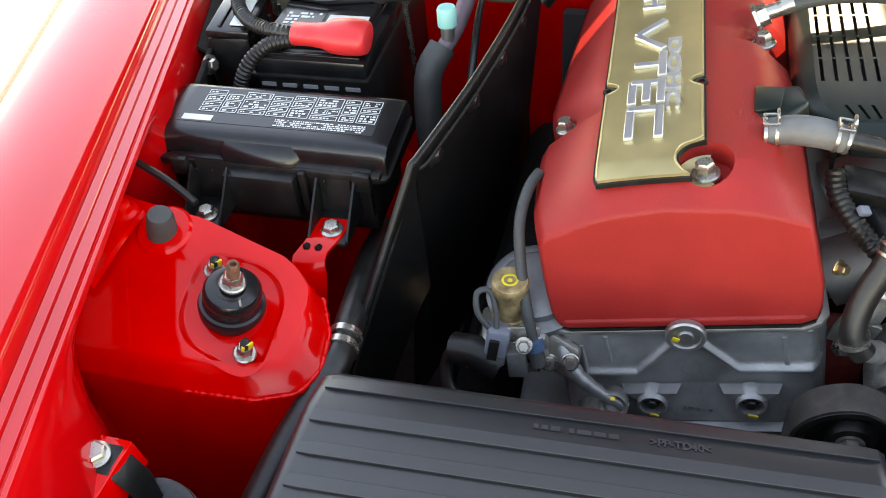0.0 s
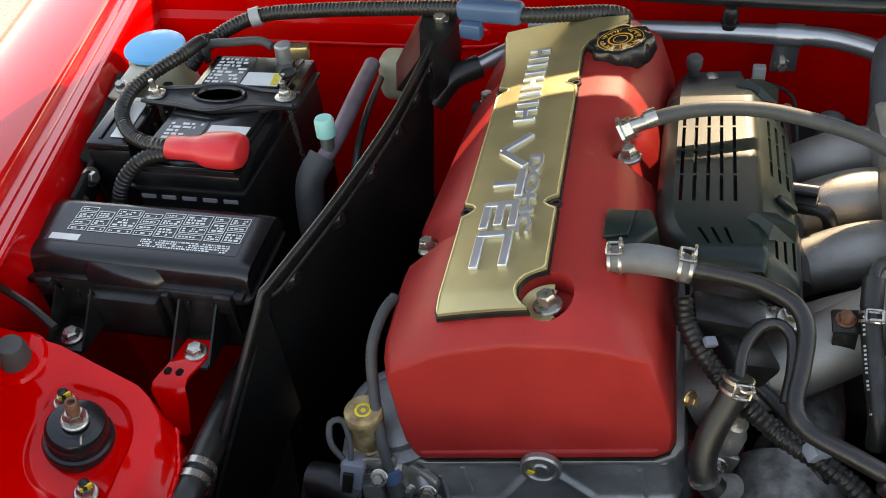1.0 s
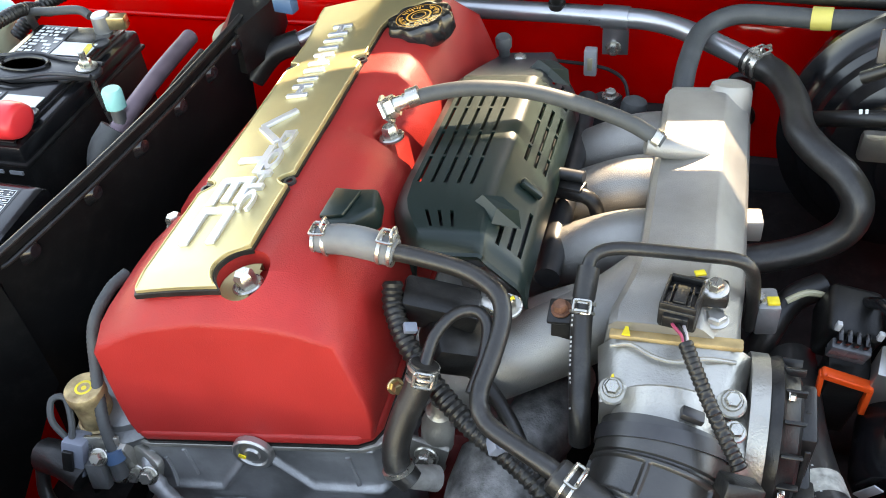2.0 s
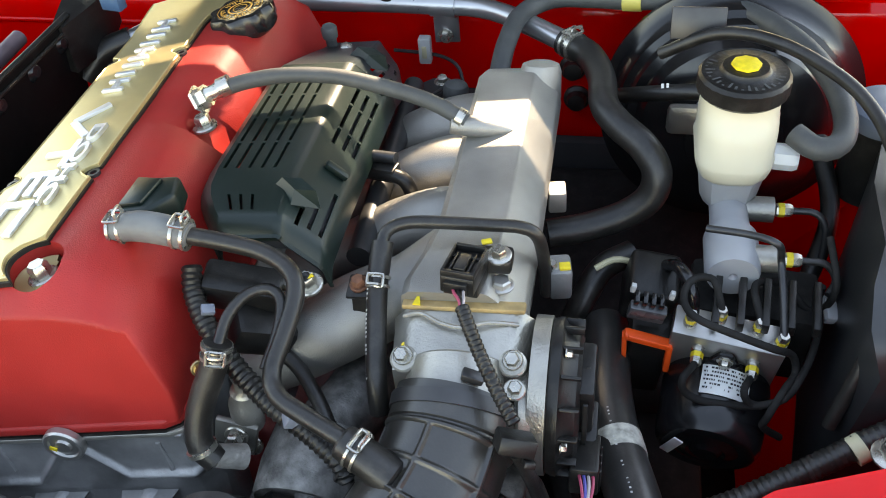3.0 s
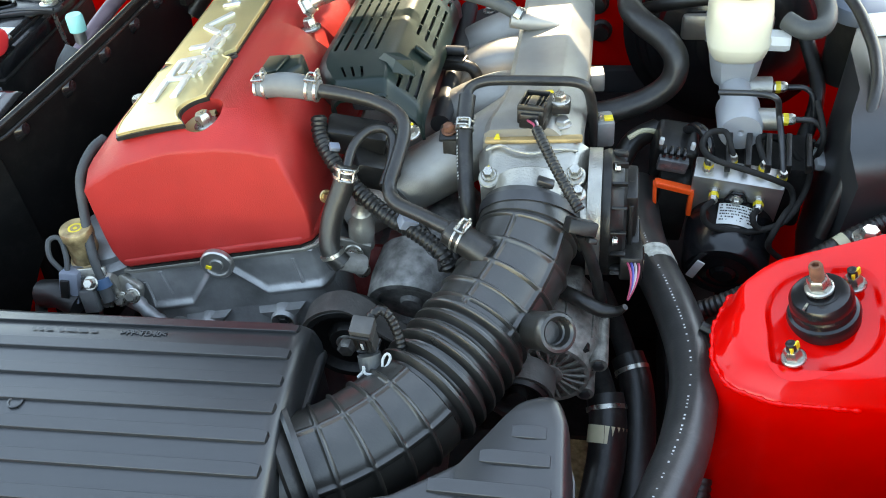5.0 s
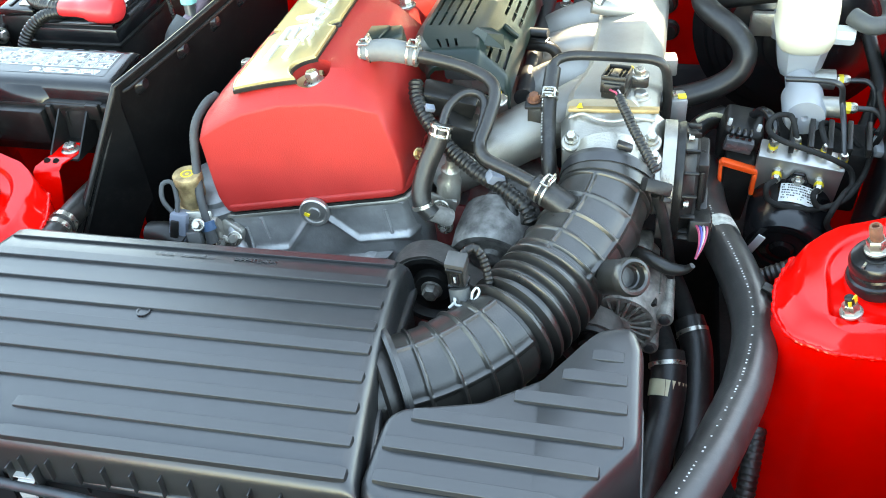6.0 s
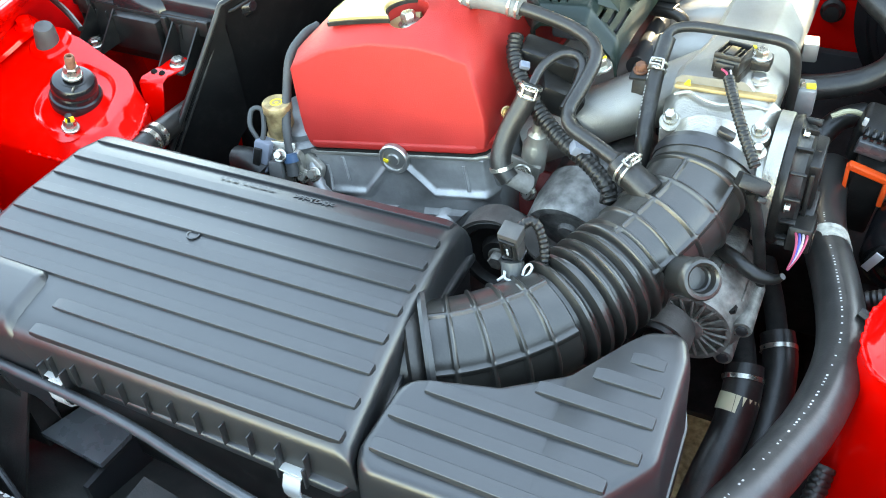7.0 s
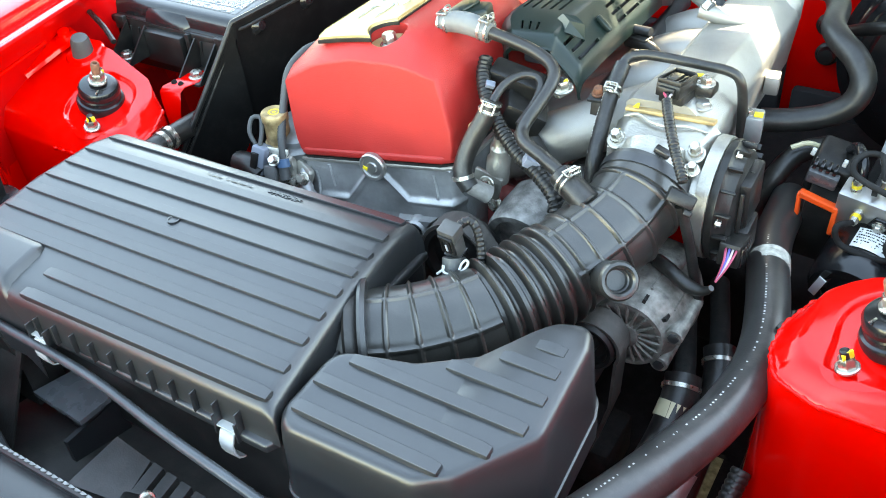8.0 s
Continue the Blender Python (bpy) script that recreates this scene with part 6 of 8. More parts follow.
for x, y, z in ((-0.421, 0.132, 0.738), (-0.551, 0.131, 0.741)):
    foot = part("foot", box((x, y + 0.010, z - 0.003), (0.036, 0.052, 0.004), bevel=0.0008), BLACK, fuse)
    for dx in (-0.019, 0.019):
        part("foot_web", loft([[(x + dx + e, y - 0.014, z - 0.004), (x + dx + e, y - 0.014, z + 0.001), (x + dx + e, y + 0.028, z + 0.040), (x + dx + e, y + 0.036, z - 0.004)] for e in (-0.0011, 0.0011)]), BLACK, foot)
    part("foot_back", box((x, y + 0.033, z + 0.018), (0.038, 0.004, 0.044), (-12, 0, 0)), BLACK, foot)
    hexbolt((x, y, z), (0, 0, 1), 0.0082, 0.009, "bolt", fuse, ZINC, 1.35)
bk = empty("fuse_box_bracket", "red painted bent bracket between strut tower and fuse box", "bracket")
rows = [[(-0.428, 0.072, 0.685), (-0.416, 0.078, 0.685)], [(-0.441, 0.080, 0.722), (-0.414, 0.088, 0.722)], [(-0.447, 0.086, 0.7335), (-0.416, 0.093, 0.7345)], [(-0.448, 0.094, 0.7375), (-0.415, 0.102, 0.7385)], [(-0.442, 0.118, 0.7385), (-0.409, 0.122, 0.7385)], [(-0.438, 0.148, 0.7385), (-0.404, 0.150, 0.7385)]]
part("plate", bev(sheet(rows, 0.003), 0.001, 1), PAINT_IN, bk)
for dx in (-0.012, 0.000):
    part("hole", rod((-0.427 + dx, 0.106, 0.7375), (-0.424 + dx, 0.106, 0.7400), 0.0035, 12), BLACK, bk)
rs = empty("rubber_stop", "grey rubber stop on the red strut tower", "rubber stop")
part("stop", lathe((-0.560, 0.071, 0.773), (0.25, -0.12, 1), [(-0.004, 0.0145), (0.004, 0.0140), (0.021, 0.0125), (0.026, 0.0105), (0.027, 0.002)], 24), RUBBER_G, rs)
part("seat", lathe((-0.560, 0.074, 0.7715), (0.06, -0.28, 1), [(0, 0.027), (0.003, 0.024), (0.004, 0.016)], 28), PAINT_IN, rs)
st = empty("apron_seal", "thin black rubber strip along the red apron", "seal")
part("strip", sweep([(-0.61, 0.135, 0.797), (-0.575, 0.125, 0.785), (-0.545, 0.112, 0.774)], 0.004, 8), RUBBER, st)

# black partition panel
panel = empty("partition_panel", "glossy black partition panel between battery and engine", "panel")


def panel_pt(s, d):
    """s along the top edge from the front bend (0) to the firewall end (1); d metres below it."""
    top = Vector((-0.330 + 0.052 * s - 0.022 * math.sin(math.pi * s) * -0.8, 0.130 + 0.395 * s, 0.832 + 0.016 * s + 0.008 * math.sin(math.pi * s)))
    return top + Vector((-0.10 * d, 0.0, -d))


def panel_front(dd):
    """The sloping front edge, dd metres below the bend."""
    return Vector((-0.331 - 0.31 * dd, 0.132 - 0.61 * dd, 0.833 - dd))


rows = [[panel_pt(s, d) for d in (0, 0.004, 0.02, 0.08, 0.2, 0.35)] for s in [0, 0.01, 0.03] + [k / 16 for k in range(1, 17)]]
front = [[panel_front(dd) + Vector((-0.05 * dd, 0, -e)) for e in (0, 0.004, 0.02, 0.05, 0.1, 0.15)] for dd in (0.24, 0.18, 0.12, 0.06, 0.02, 0.006)]
part("sheet_wall", sheet(front + rows, 0.003), PANEL, panel, "", 50)
low_e, top_e = [panel_front(dd) for dd in (0.24, 0.12, 0.04, 0.012, 0.003)], [panel_pt(s, 0) for s in (0.008, 0.03, 0.1, 0.3, 0.6, 0.9, 1.0)]
part("top_bead", sweep(low_e + top_e, 0.0036, 10, 0.01), BLACK, panel)
part("second_bead", sweep([p + Vector((0.004, 0.009, -0.003)) for p in low_e[:4]] + [p + Vector((0.004, 0.0, -0.011)) for p in top_e[1:]], 0.0022, 8, 0.01), BLACK, panel)
for s in (0.09, 0.28, 0.45, 0.62, 0.78, 0.93):
    p = panel_pt(s, 0.020)
    part("dimple", lathe(p + Vector((-0.002, 0, 0)), (1, -0.1, 0.1), [(0, 0.015), (0.003, 0.0125), (0.007, 0.009), (0.010, 0.006), (0.0105, 0.002)], 24), BLACK_GL, panel)
part("rear_mount", loft([[(x, y, z) for x, z in pr_] for y, pr_ in ((0.50, ((-0.318, 0.80), (-0.285, 0.845), (-0.272, 0.845), (-0.272, 0.79))), (0.56, ((-0.335, 0.80), (-0.30, 0.850), (-0.258, 0.848), (-0.258, 0.79))), (0.60, ((-0.325, 0.81), (-0.302, 0.856), (-0.262, 0.856), (-0.262, 0.80))))]), BLACK, panel)
hexbolt((-0.278, 0.575, 0.850), (0, -0.4, 1), 0.008, 0.010, "bolt", panel, ZINC, 1.3)

# refrigerant pipes between battery and partition
ac = empty("refrigerant_pipe", "refrigerant pipe with mint-green service cap", "pipe")
part("hose", sweep([(-0.372, 0.33, 0.60), (-0.378, 0.335, 0.70), (-0.378, 0.35, 0.77), (-0.366, 0.372, 0.795)], 0.0155, 18), RUBBER_G, ac)
part("pipe", sweep([(-0.366, 0.365, 0.790), (-0.355, 0.400, 0.806), (-0.354, 0.46, 0.812), (-0.356, 0.535, 0.812)], 0.0095, 16), PURPLE, ac, "weathered purple-grey pipe")
part("thin_pipe", sweep([(-0.335, 0.33, 0.72), (-0.333, 0.37, 0.775), (-0.340, 0.44, 0.795), (-0.350, 0.54, 0.790)], 0.0042, 10), STEEL_DK, ac)
part("port", rod((-0.360, 0.377, 0.795), (-0.360, 0.379, 0.822), 0.0075, 16), ALU_MACH, ac)
part("cap", lathe((-0.360, 0.379, 0.818), (0, 0.05, 1), [(0, 0.0105), (0.018, 0.0105), (0.021, 0.009), (0.021, 0.002)], 24), MINT, ac, "mint-green plastic cap")
bt = empty("small_tank", "aged cream plastic reservoir by the firewall", "tank")
part("tank", box((-0.350, 0.625, 0.745), (0.060, 0.045, 0.065), bevel=0.016, seg=4), CREAM_D, bt)
lh = empty("radiator_hose", "black radiator hose with silver band clamps", "hose")
part("tube", sweep([(-0.402, 0.22, 0.66), (-0.393, 0.157, 0.688), (-0.384, 0.09, 0.704), (-0.377, 0.018, 0.712), (-0.379, -0.015, 0.710), (-0.40, -0.09, 0.69), (-0.42, -0.20, 0.66)], 0.0140, 22), RUBBER, lh)
for y_, x_ in ((0.026, -0.3775), (0.013, -0.377)):
    ring_clamp((x_, y_, 0.712), (-0.08, 1, -0.05), 0.0146, "band_clamp", lh, False, ZINC, 0.007)

# ---------- firewall pipes ----------
tube = empty("heater_pipe", "satin silver heater pipe along the red firewall", "pipe")
TP = [(-0.19, 0.665, 0.800), (-0.10, 0.668, 0.796), (-0.039, 0.668, 0.795), (0.05, 0.662, 0.798), (0.116, 0.655, 0.800), (0.155, 0.650, 0.801), (0.19, 0.632, 0.803), (0.23, 0.600, 0.804), (0.268, 0.568, 0.804)]
part("pipe", sweep(TP, 0.0115, 20), SILVER_PIPE, tube)
part("pipe_bracket", box((0.118, 0.662, 0.775), (0.030, 0.004, 0.055), (4, 0, 3), 0.001), SILVER_PIPE, tube)
part("bracket_band", rod((0.103, 0.656, 0.800), (0.133, 0.653, 0.8005), 0.0135, 20), SILVER_PIPE, tube)
hexbolt((0.116, 0.662, 0.757), (0, -1, 0.1), 0.006, 0.010, "bolt", tube, ZINC, 1.6)
part("bleed_plug", lathe((0.050, 0.661, 0.806), (0, -0.1, 1), [(0, 0.010), (0.006, 0.010), (0.007, 0.0075), (0.010, 0.009), (0.022, 0.009), (0.026, 0.006)], 18), BLACK, tube, "black bleed cap")
hb_ = empty("heater_hose", "thick black heater hose in an S bend", "hose")
part("tube", sweep([(0.262, 0.572, 0.804), (0.290, 0.545, 0.805), (0.305, 0.500, 0.806), (0.310, 0.452, 0.806), (0.325, 0.425, 0.802), (0.348, 0.405, 0.793), (0.362, 0.390, 0.776), (0.358, 0.382, 0.752), (0.335, 0.376, 0.733), (0.300, 0.368, 0.722), (0.265, 0.36, 0.718)], 0.0142, 22), RUBBER, hb_)
ring_clamp((0.272, 0.563, 0.805), (0.7, -0.7, 0), 0.0146, "hose_clamp", hb_, True, ZINC, 0.014)
vh = empty("vacuum_hose", "weathered black vacuum hose over the firewall with yellow tag", "hose")
part("tube", sweep([(0.200, 0.498, 0.778), (0.201, 0.515, 0.800), (0.204, 0.555, 0.812), (0.214, 0.602, 0.818), (0.245, 0.632, 0.822), (0.29, 0.635, 0.822), (0.331, 0.632, 0.822), (0.385, 0.618, 0.830), (0.44, 0.585, 0.838), (0.485, 0.53, 0.838), (0.512, 0.47, 0.832), (0.520, 0.42, 0.824), (0.512, 0.385, 0.820), (0.492, 0.375, 0.820), (0.474, 0.390, 0.824)], 0.0105, 18), RUBBER_G, vh)
part("tag", rod((0.322, 0.633, 0.822), (0.342, 0.630, 0.8235), 0.0122, 16), mk("yellow_tape", (0.6, 0.5, 0.12), 0.55), vh, "yellow tape band")
wc = empty("wire_connector", "white plastic connector on the firewall", "connector")
part("plug", box((0.091, 0.655, 0.741), (0.015, 0.013, 0.034), bevel=0.002), WHITE, wc)
part("latch", box((0.091, 0.6475, 0.741), (0.006, 0.002, 0.016), bevel=0.0008), CREAM_D, wc)
part("wire", sweep([(0.050, 0.662, 0.735), (0.091, 0.660, 0.733), (0.116, 0.655, 0.730), (0.133, 0.645, 0.722), (0.140, 0.63, 0.70), (0.143, 0.60, 0.68)], 0.0022, 8), STEEL_DK, wc)
hs = empty("wiring_harness", "black ribbed wiring harness with slate-blue clip along the firewall", "cable")
part("tube", sweep([(-0.595, 0.53, 0.80), (-0.57, 0.555, 0.825), (-0.519, 0.587, 0.842), (-0.44, 0.592, 0.850), (-0.34, 0.588, 0.857), (-0.256, 0.578, 0.864), (-0.179, 0.562, 0.866), (-0.13, 0.575, 0.862), (-0.090, 0.592, 0.856), (-0.070, 0.605, 0.845), (-0.066, 0.615, 0.822), (-0.066, 0.62, 0.80)], conduit(0.0095, 0.005, 0.13), 12, 0.0014), RUBBER, hs)
part("clip_sleeve", box((-0.217, 0.570, 0.866), (0.080, 0.024, 0.024), (0, -3, -12), 0.007, 4), BLUE_DK, hs, "slate-blue plastic sleeve")
part("clip_tab", box((-0.238, 0.558, 0.848), (0.026, 0.014, 0.018), (0, 0, -12), 0.002), BLUE_DK, hs)
part("tie", rod((-0.525, 0.585, 0.841), (-0.513, 0.589, 0.843), 0.012, 14), GREY_PL, hs)
nb = empty("firewall_stud", "grey rubber stud on the firewall", "stud")
part("stud", rod((-0.002, 0.712, 0.775), (-0.002, 0.69, 0.778), 0.011, 18, None, 0.009, 0.002), RUBBER_G, nb)
rearp = empty("rear_coolant_pipe", "silver coolant stub with black hose behind the engine", "pipe")
part("pipe", sweep([(-0.165, 0.60, 0.822), (-0.195, 0.585, 0.812), (-0.24, 0.560, 0.797)], 0.0095, 16), SILVER_PIPE, rearp)
part("hose", sweep([(-0.232, 0.563, 0.799), (-0.262, 0.548, 0.790), (-0.285, 0.53, 0.765)], 0.014, 18), RUBBER, rearp)

# ---------- brake side ----------
boost = empty("brake_booster", "black round brake booster on the firewall", "brake booster")
part("drum", lathe((0.442, 0.66, 0.715), (0, -1, 0.12), [(0, 0.115), (0.06, 0.128), (0.072, 0.130), (0.074, 0.138), (0.084, 0.139), (0.086, 0.130), (0.090, 0.124), (0.104, 0.119), (0.108, 0.112), (0.118, 0.109), (0.122, 0.100), (0.140, 0.094), (0.150, 0.07), (0.153, 0.05), (0.16, 0.048), (0.162, 0.03)], 64), BLACK_GL, boost)
part("bracket", box((0.392, 0.50, 0.868), (0.05, 0.004, 0.03), (-20, 0, 0), 0.001), STEEL_DK, boost)
part("servo_pipe", sweep([(0.315, 0.53, 0.765), (0.345, 0.505, 0.785), (0.385, 0.485, 0.802), (0.42, 0.475, 0.81)], 0.008, 12), RUBBER, boost)
part("white_mark", bars(axes((0.358, 0.493, 0.7995), (0.9, -0.4, 0.35), (0, 0.6, 1)), 0.024, 0.007, 1, 8), LABEL_W, boost)
mc = empty("master_cylinder", "aluminium brake master cylinder with milky reservoir and black cap", "master cylinder")
part("body", lathe((0.428, 0.52, 0.757), (0.0, -1, -0.05), [(0, 0.03), (0.02, 0.03), (0.025, 0.018), (0.10, 0.017), (0.16, 0.017), (0.178, 0.0185), (0.186, 0.0235), (0.226, 0.0235), (0.232, 0.0215), (0.232, 0.004), (0.229, 0.001)], 30), GREY_PL, mc, "cast aluminium cylinder")
part("flange", box((0.428, 0.505, 0.757), (0.11, 0.012, 0.035), bevel=0.008), ALU, mc)
for y, z in ((0.309, 0.750), (0.378, 0.748)):
    part("outlet", rod((0.435, y, z), (0.468, y, z), 0.012, 18), ALU, mc)
    hexbolt((0.467, y, z), (1, 0, 0.02), 0.0062, 0.018, "fitting", mc, ZINC, 0, 0, True)
rsv = loft([[(0.426 + sx * hx, 0.400 + sy * hy, z) for sx, sy in ((-1, -0.5), (-0.88, -0.78), (-0.6, -0.95), (-0.25, -1), (0.25, -1), (0.6, -0.95), (0.88, -0.78), (1, -0.5), (1, 0.5), (0.88, 0.78), (0.6, 0.95), (0.25, 1), (-0.25, 1), (-0.6, 0.95), (-0.88, 0.78), (-1, 0.5))] for z, hx, hy in ((0.785, 0.023, 0.034), (0.787, 0.0275, 0.040), (0.792, 0.0305, 0.044), (0.799, 0.0325, 0.0465), (0.804, 0.0338, 0.0475), (0.807, 0.0338, 0.0475), (0.811, 0.0325, 0.046), (0.832, 0.0325, 0.044), (0.840, 0.0322, 0.040), (0.847, 0.0315, 0.036), (0.852, 0.0310, 0.033), (0.863, 0.0310, 0.032))])
part("reservoir", rsv, CREAM, mc, "milky plastic reservoir", 60)
part("reservoir_base", loft([[(0.426 + sx * hx, 0.400 + sy * hy, z) for sx, sy in ((-1, -0.6), (-0.6, -1), (0.6, -1), (1, -0.6), (1, 0.6), (0.6, 1), (-0.6, 1), (-1, 0.6))] for z, hx, hy in ((0.750, 0.020, 0.028), (0.762, 0.025, 0.033), (0.785, 0.0285, 0.037), (0.792, 0.030, 0.040))]), GREY_PL, mc, "grey reservoir base")
part("port", lathe((0.450, 0.388, 0.802), (1, -0.1, 0), [(0, 0.012), (0.027, 0.012), (0.031, 0.010), (0.031, 0.004)], 8), GREY_W, mc)
cap = part("reservoir_cap", lathe((0.426, 0.400, 0.860), (0, 0, 1), [(0, 0.036), (0.003, 0.0385), (0.016, 0.0385), (0.019, 0.036), (0.0195, 0.022), (0.021, 0.020), (0.024, 0.019), (0.0245, 0.003)], 60, None, lambda a, n: 1 + (0.012 * math.cos(24 * a) if n in (1, 2) else 0)), BLACK, mc, "black ribbed screw cap")
part("cap_mark", lathe((0.426, 0.400, 0.8846), (0, 0, 1), [(0, 0.0125), (0.002, 0.0125), (0.0025, 0.011)], 8), YELLOW, cap, "yellow octagon mark")
bl = bmesh.new()
for k in range(36):
    a0 = 2 * math.pi * k / 36
    r0, r1 = 0.033, 0.025 + 0.003 * (k % 3)
    bl.faces.new([bl.verts.new((0.426 + r * math.cos(a), 0.400 + r * math.sin(a), 0.8803)) for r, a in ((r0, a0), (r0, a0 + 0.07), (r1, a0 + 0.07), (r1, a0))])
part("cap_print", bl, RUBBER_G, cap, "grey moulded ring of print")

absu = empty("brake_modulator", "aluminium brake modulator block with black pump motor", "brake modulator")
MB = pose(0.426, 0.256, 0.694, 14, 4, -8)
blk = box((0, -0.001, -0.005), (0.092, 0.028, 0.070), bevel=0.0015)
blk.transform(MB)
part("block", blk, ALU_MACH, absu)
MU, MF_ = MB.to_3x3() @ Vector((0, 0, 1)), MB.to_3x3() @ Vector((0, -1, 0))
for u, v in ((-0.033, -0.003), (-0.010, 0.007), (0.022, 0.004), (0.041, -0.005)):
    hexbolt(MB @ Vector((u, v, 0.030)), MU, 0.0050, 0.017, "fitting", absu, ZINC, 1.15, 0, True)
for u, w in ((-0.0215, 0.012), (0.0245, 0.009)):
    hexbolt(MB @ Vector((u, -0.015, w)), MF_, 0.0050, 0.016, "fitting", absu, ZINC, 1.15, 0, True)
mo_ = lathe(MB @ Vector((0.003, -0.014, -0.042)), MF_, [(0, 0.0455), (0.008, 0.0465), (0.046, 0.0455), (0.060, 0.044), (0.0665, 0.040), (0.068, 0.031), (0.066, 0.027), (0.069, 0.017), (0.0675, 0.014), (0.071, 0.010), (0.071, 0.002)], 44)
mot = part("pump_motor", mo_, BLACK_GL, absu, "glossy black pump motor")
ear = prism([(-0.022, 0.0), (0.022, 0.0), (0.006, 0.036), (-0.006, 0.036)], 0.0, 0.005, MB @ Matrix.Translation((0.002, -0.015, -0.018)) @ pose(0, 0, 0, 90, 0, 0), 0.002, 2)
part("motor_ear", ear, BLACK_GL, absu)
hexbolt(MB @ Vector((0.002, -0.020, 0.009)), MF_, 0.005, 0.006, "screw", absu, ZINC, 1.4)
# label wrapped on the motor
cM = MB @ Vector((0.003, -0.014, -0.041))
lr = []
for a in [math.radians(86 + d) for d in range(-26, 27, 4)]:
    lr.append([cM + (MB.to_3x3() @ Vector((0.0462 * math.cos(a), -dd, 0.0462 * math.sin(a)))) for dd in (0.009, 0.022, 0.036)])
lab = part("label", sheet(lr, 0.0006), LABEL_W, mot, "white printed label")
b = bmesh.new()
rnd = random.Random(14)
for j in range(6):
    a = math.radians(64)
    while a < math.radians(108):
        da = rnd.uniform(0.010, 0.05)
        if rnd.random() < 0.75:
            b.faces.new([b.verts.new(cM + (MB.to_3x3() @ Vector((0.0469 * math.cos(q), -e, 0.0469 * math.sin(q))))) for q, e in ((a, 0.011 + 0.0038 * j), (a + da, 0.011 + 0.0038 * j), (a + da, 0.0128 + 0.0038 * j), (a, 0.0128 + 0.0038 * j))])
        a += da + 0.015
part("print", b, LABEL_D, lab)
sideb = box((0, 0, 0), (0.0085, 0.0016, 0.034), bevel=0.0004)
sideb.transform(MB @ Matrix.Translation((-0.026, -0.0868, -0.035)) @ pose(0, 0, 0, 0, 15, -12))
part("barcode_label", sideb, LABEL_W, absu, "white barcode label")
ecu = empty("modulator_plug", "black connector with orange locking lever", "connector")
part("plug", box((0.3615, 0.275, 0.657), (0.035, 0.036, 0.090), (12, 4, 0), 0.004), BLACK, ecu)
part("upper_plug", box((0.362, 0.305, 0.71), (0.046, 0.05, 0.05), (14, 10, 0), 0.007, 3), BLACK, ecu)
part("plug_face", box((0.3585, 0.262, 0.722), (0.032, 0.010, 0.018), (14, 10, 0), 0.002), SLATE, ecu)
for k in range(4):
    part("plug_tooth", box((0.349 + 0.007 * k, 0.262, 0.7385 - 0.0012 * k), (0.004, 0.012, 0.008), (14, 10, 0), 0.0008), BLACK_GL, ecu)
part("boot", sweep([(0.372, 0.315, 0.728), (0.382, 0.292, 0.750), (0.391, 0.272, 0.752), (0.396, 0.262, 0.735), (0.397, 0.262, 0.70)], 0.0055, 12), BLACK_GL, ecu, "glossy black cable boot")
lv = box((0.361, 0.249, 0.7015), (0.043, 0.011, 0.0075), (0, 15, 0), 0.0025, 3)
box((0.361, 0.2435, 0.7045), (0.036, 0.003, 0.004), (0, 15, 0), 0.001, 2, lv)
box((0.3415, 0.249, 0.690), (0.0045, 0.009, 0.034), (0, -2, 0), 0.0015, 2, lv)
box((0.3795, 0.249, 0.681), (0.0055, 0.010, 0.032), (0, 2, 0), 0.0015, 2, lv)
part("lever", lv, ORANGE, ecu, "orange-red locking lever")
for x, z in ((0.345, 0.754), (0.3775, 0.748)):
    part("white_lock", box((x, 0.258, z), (0.0045, 0.005, 0.008), (0, 12, 0), 0.001), WHITE, ecu)
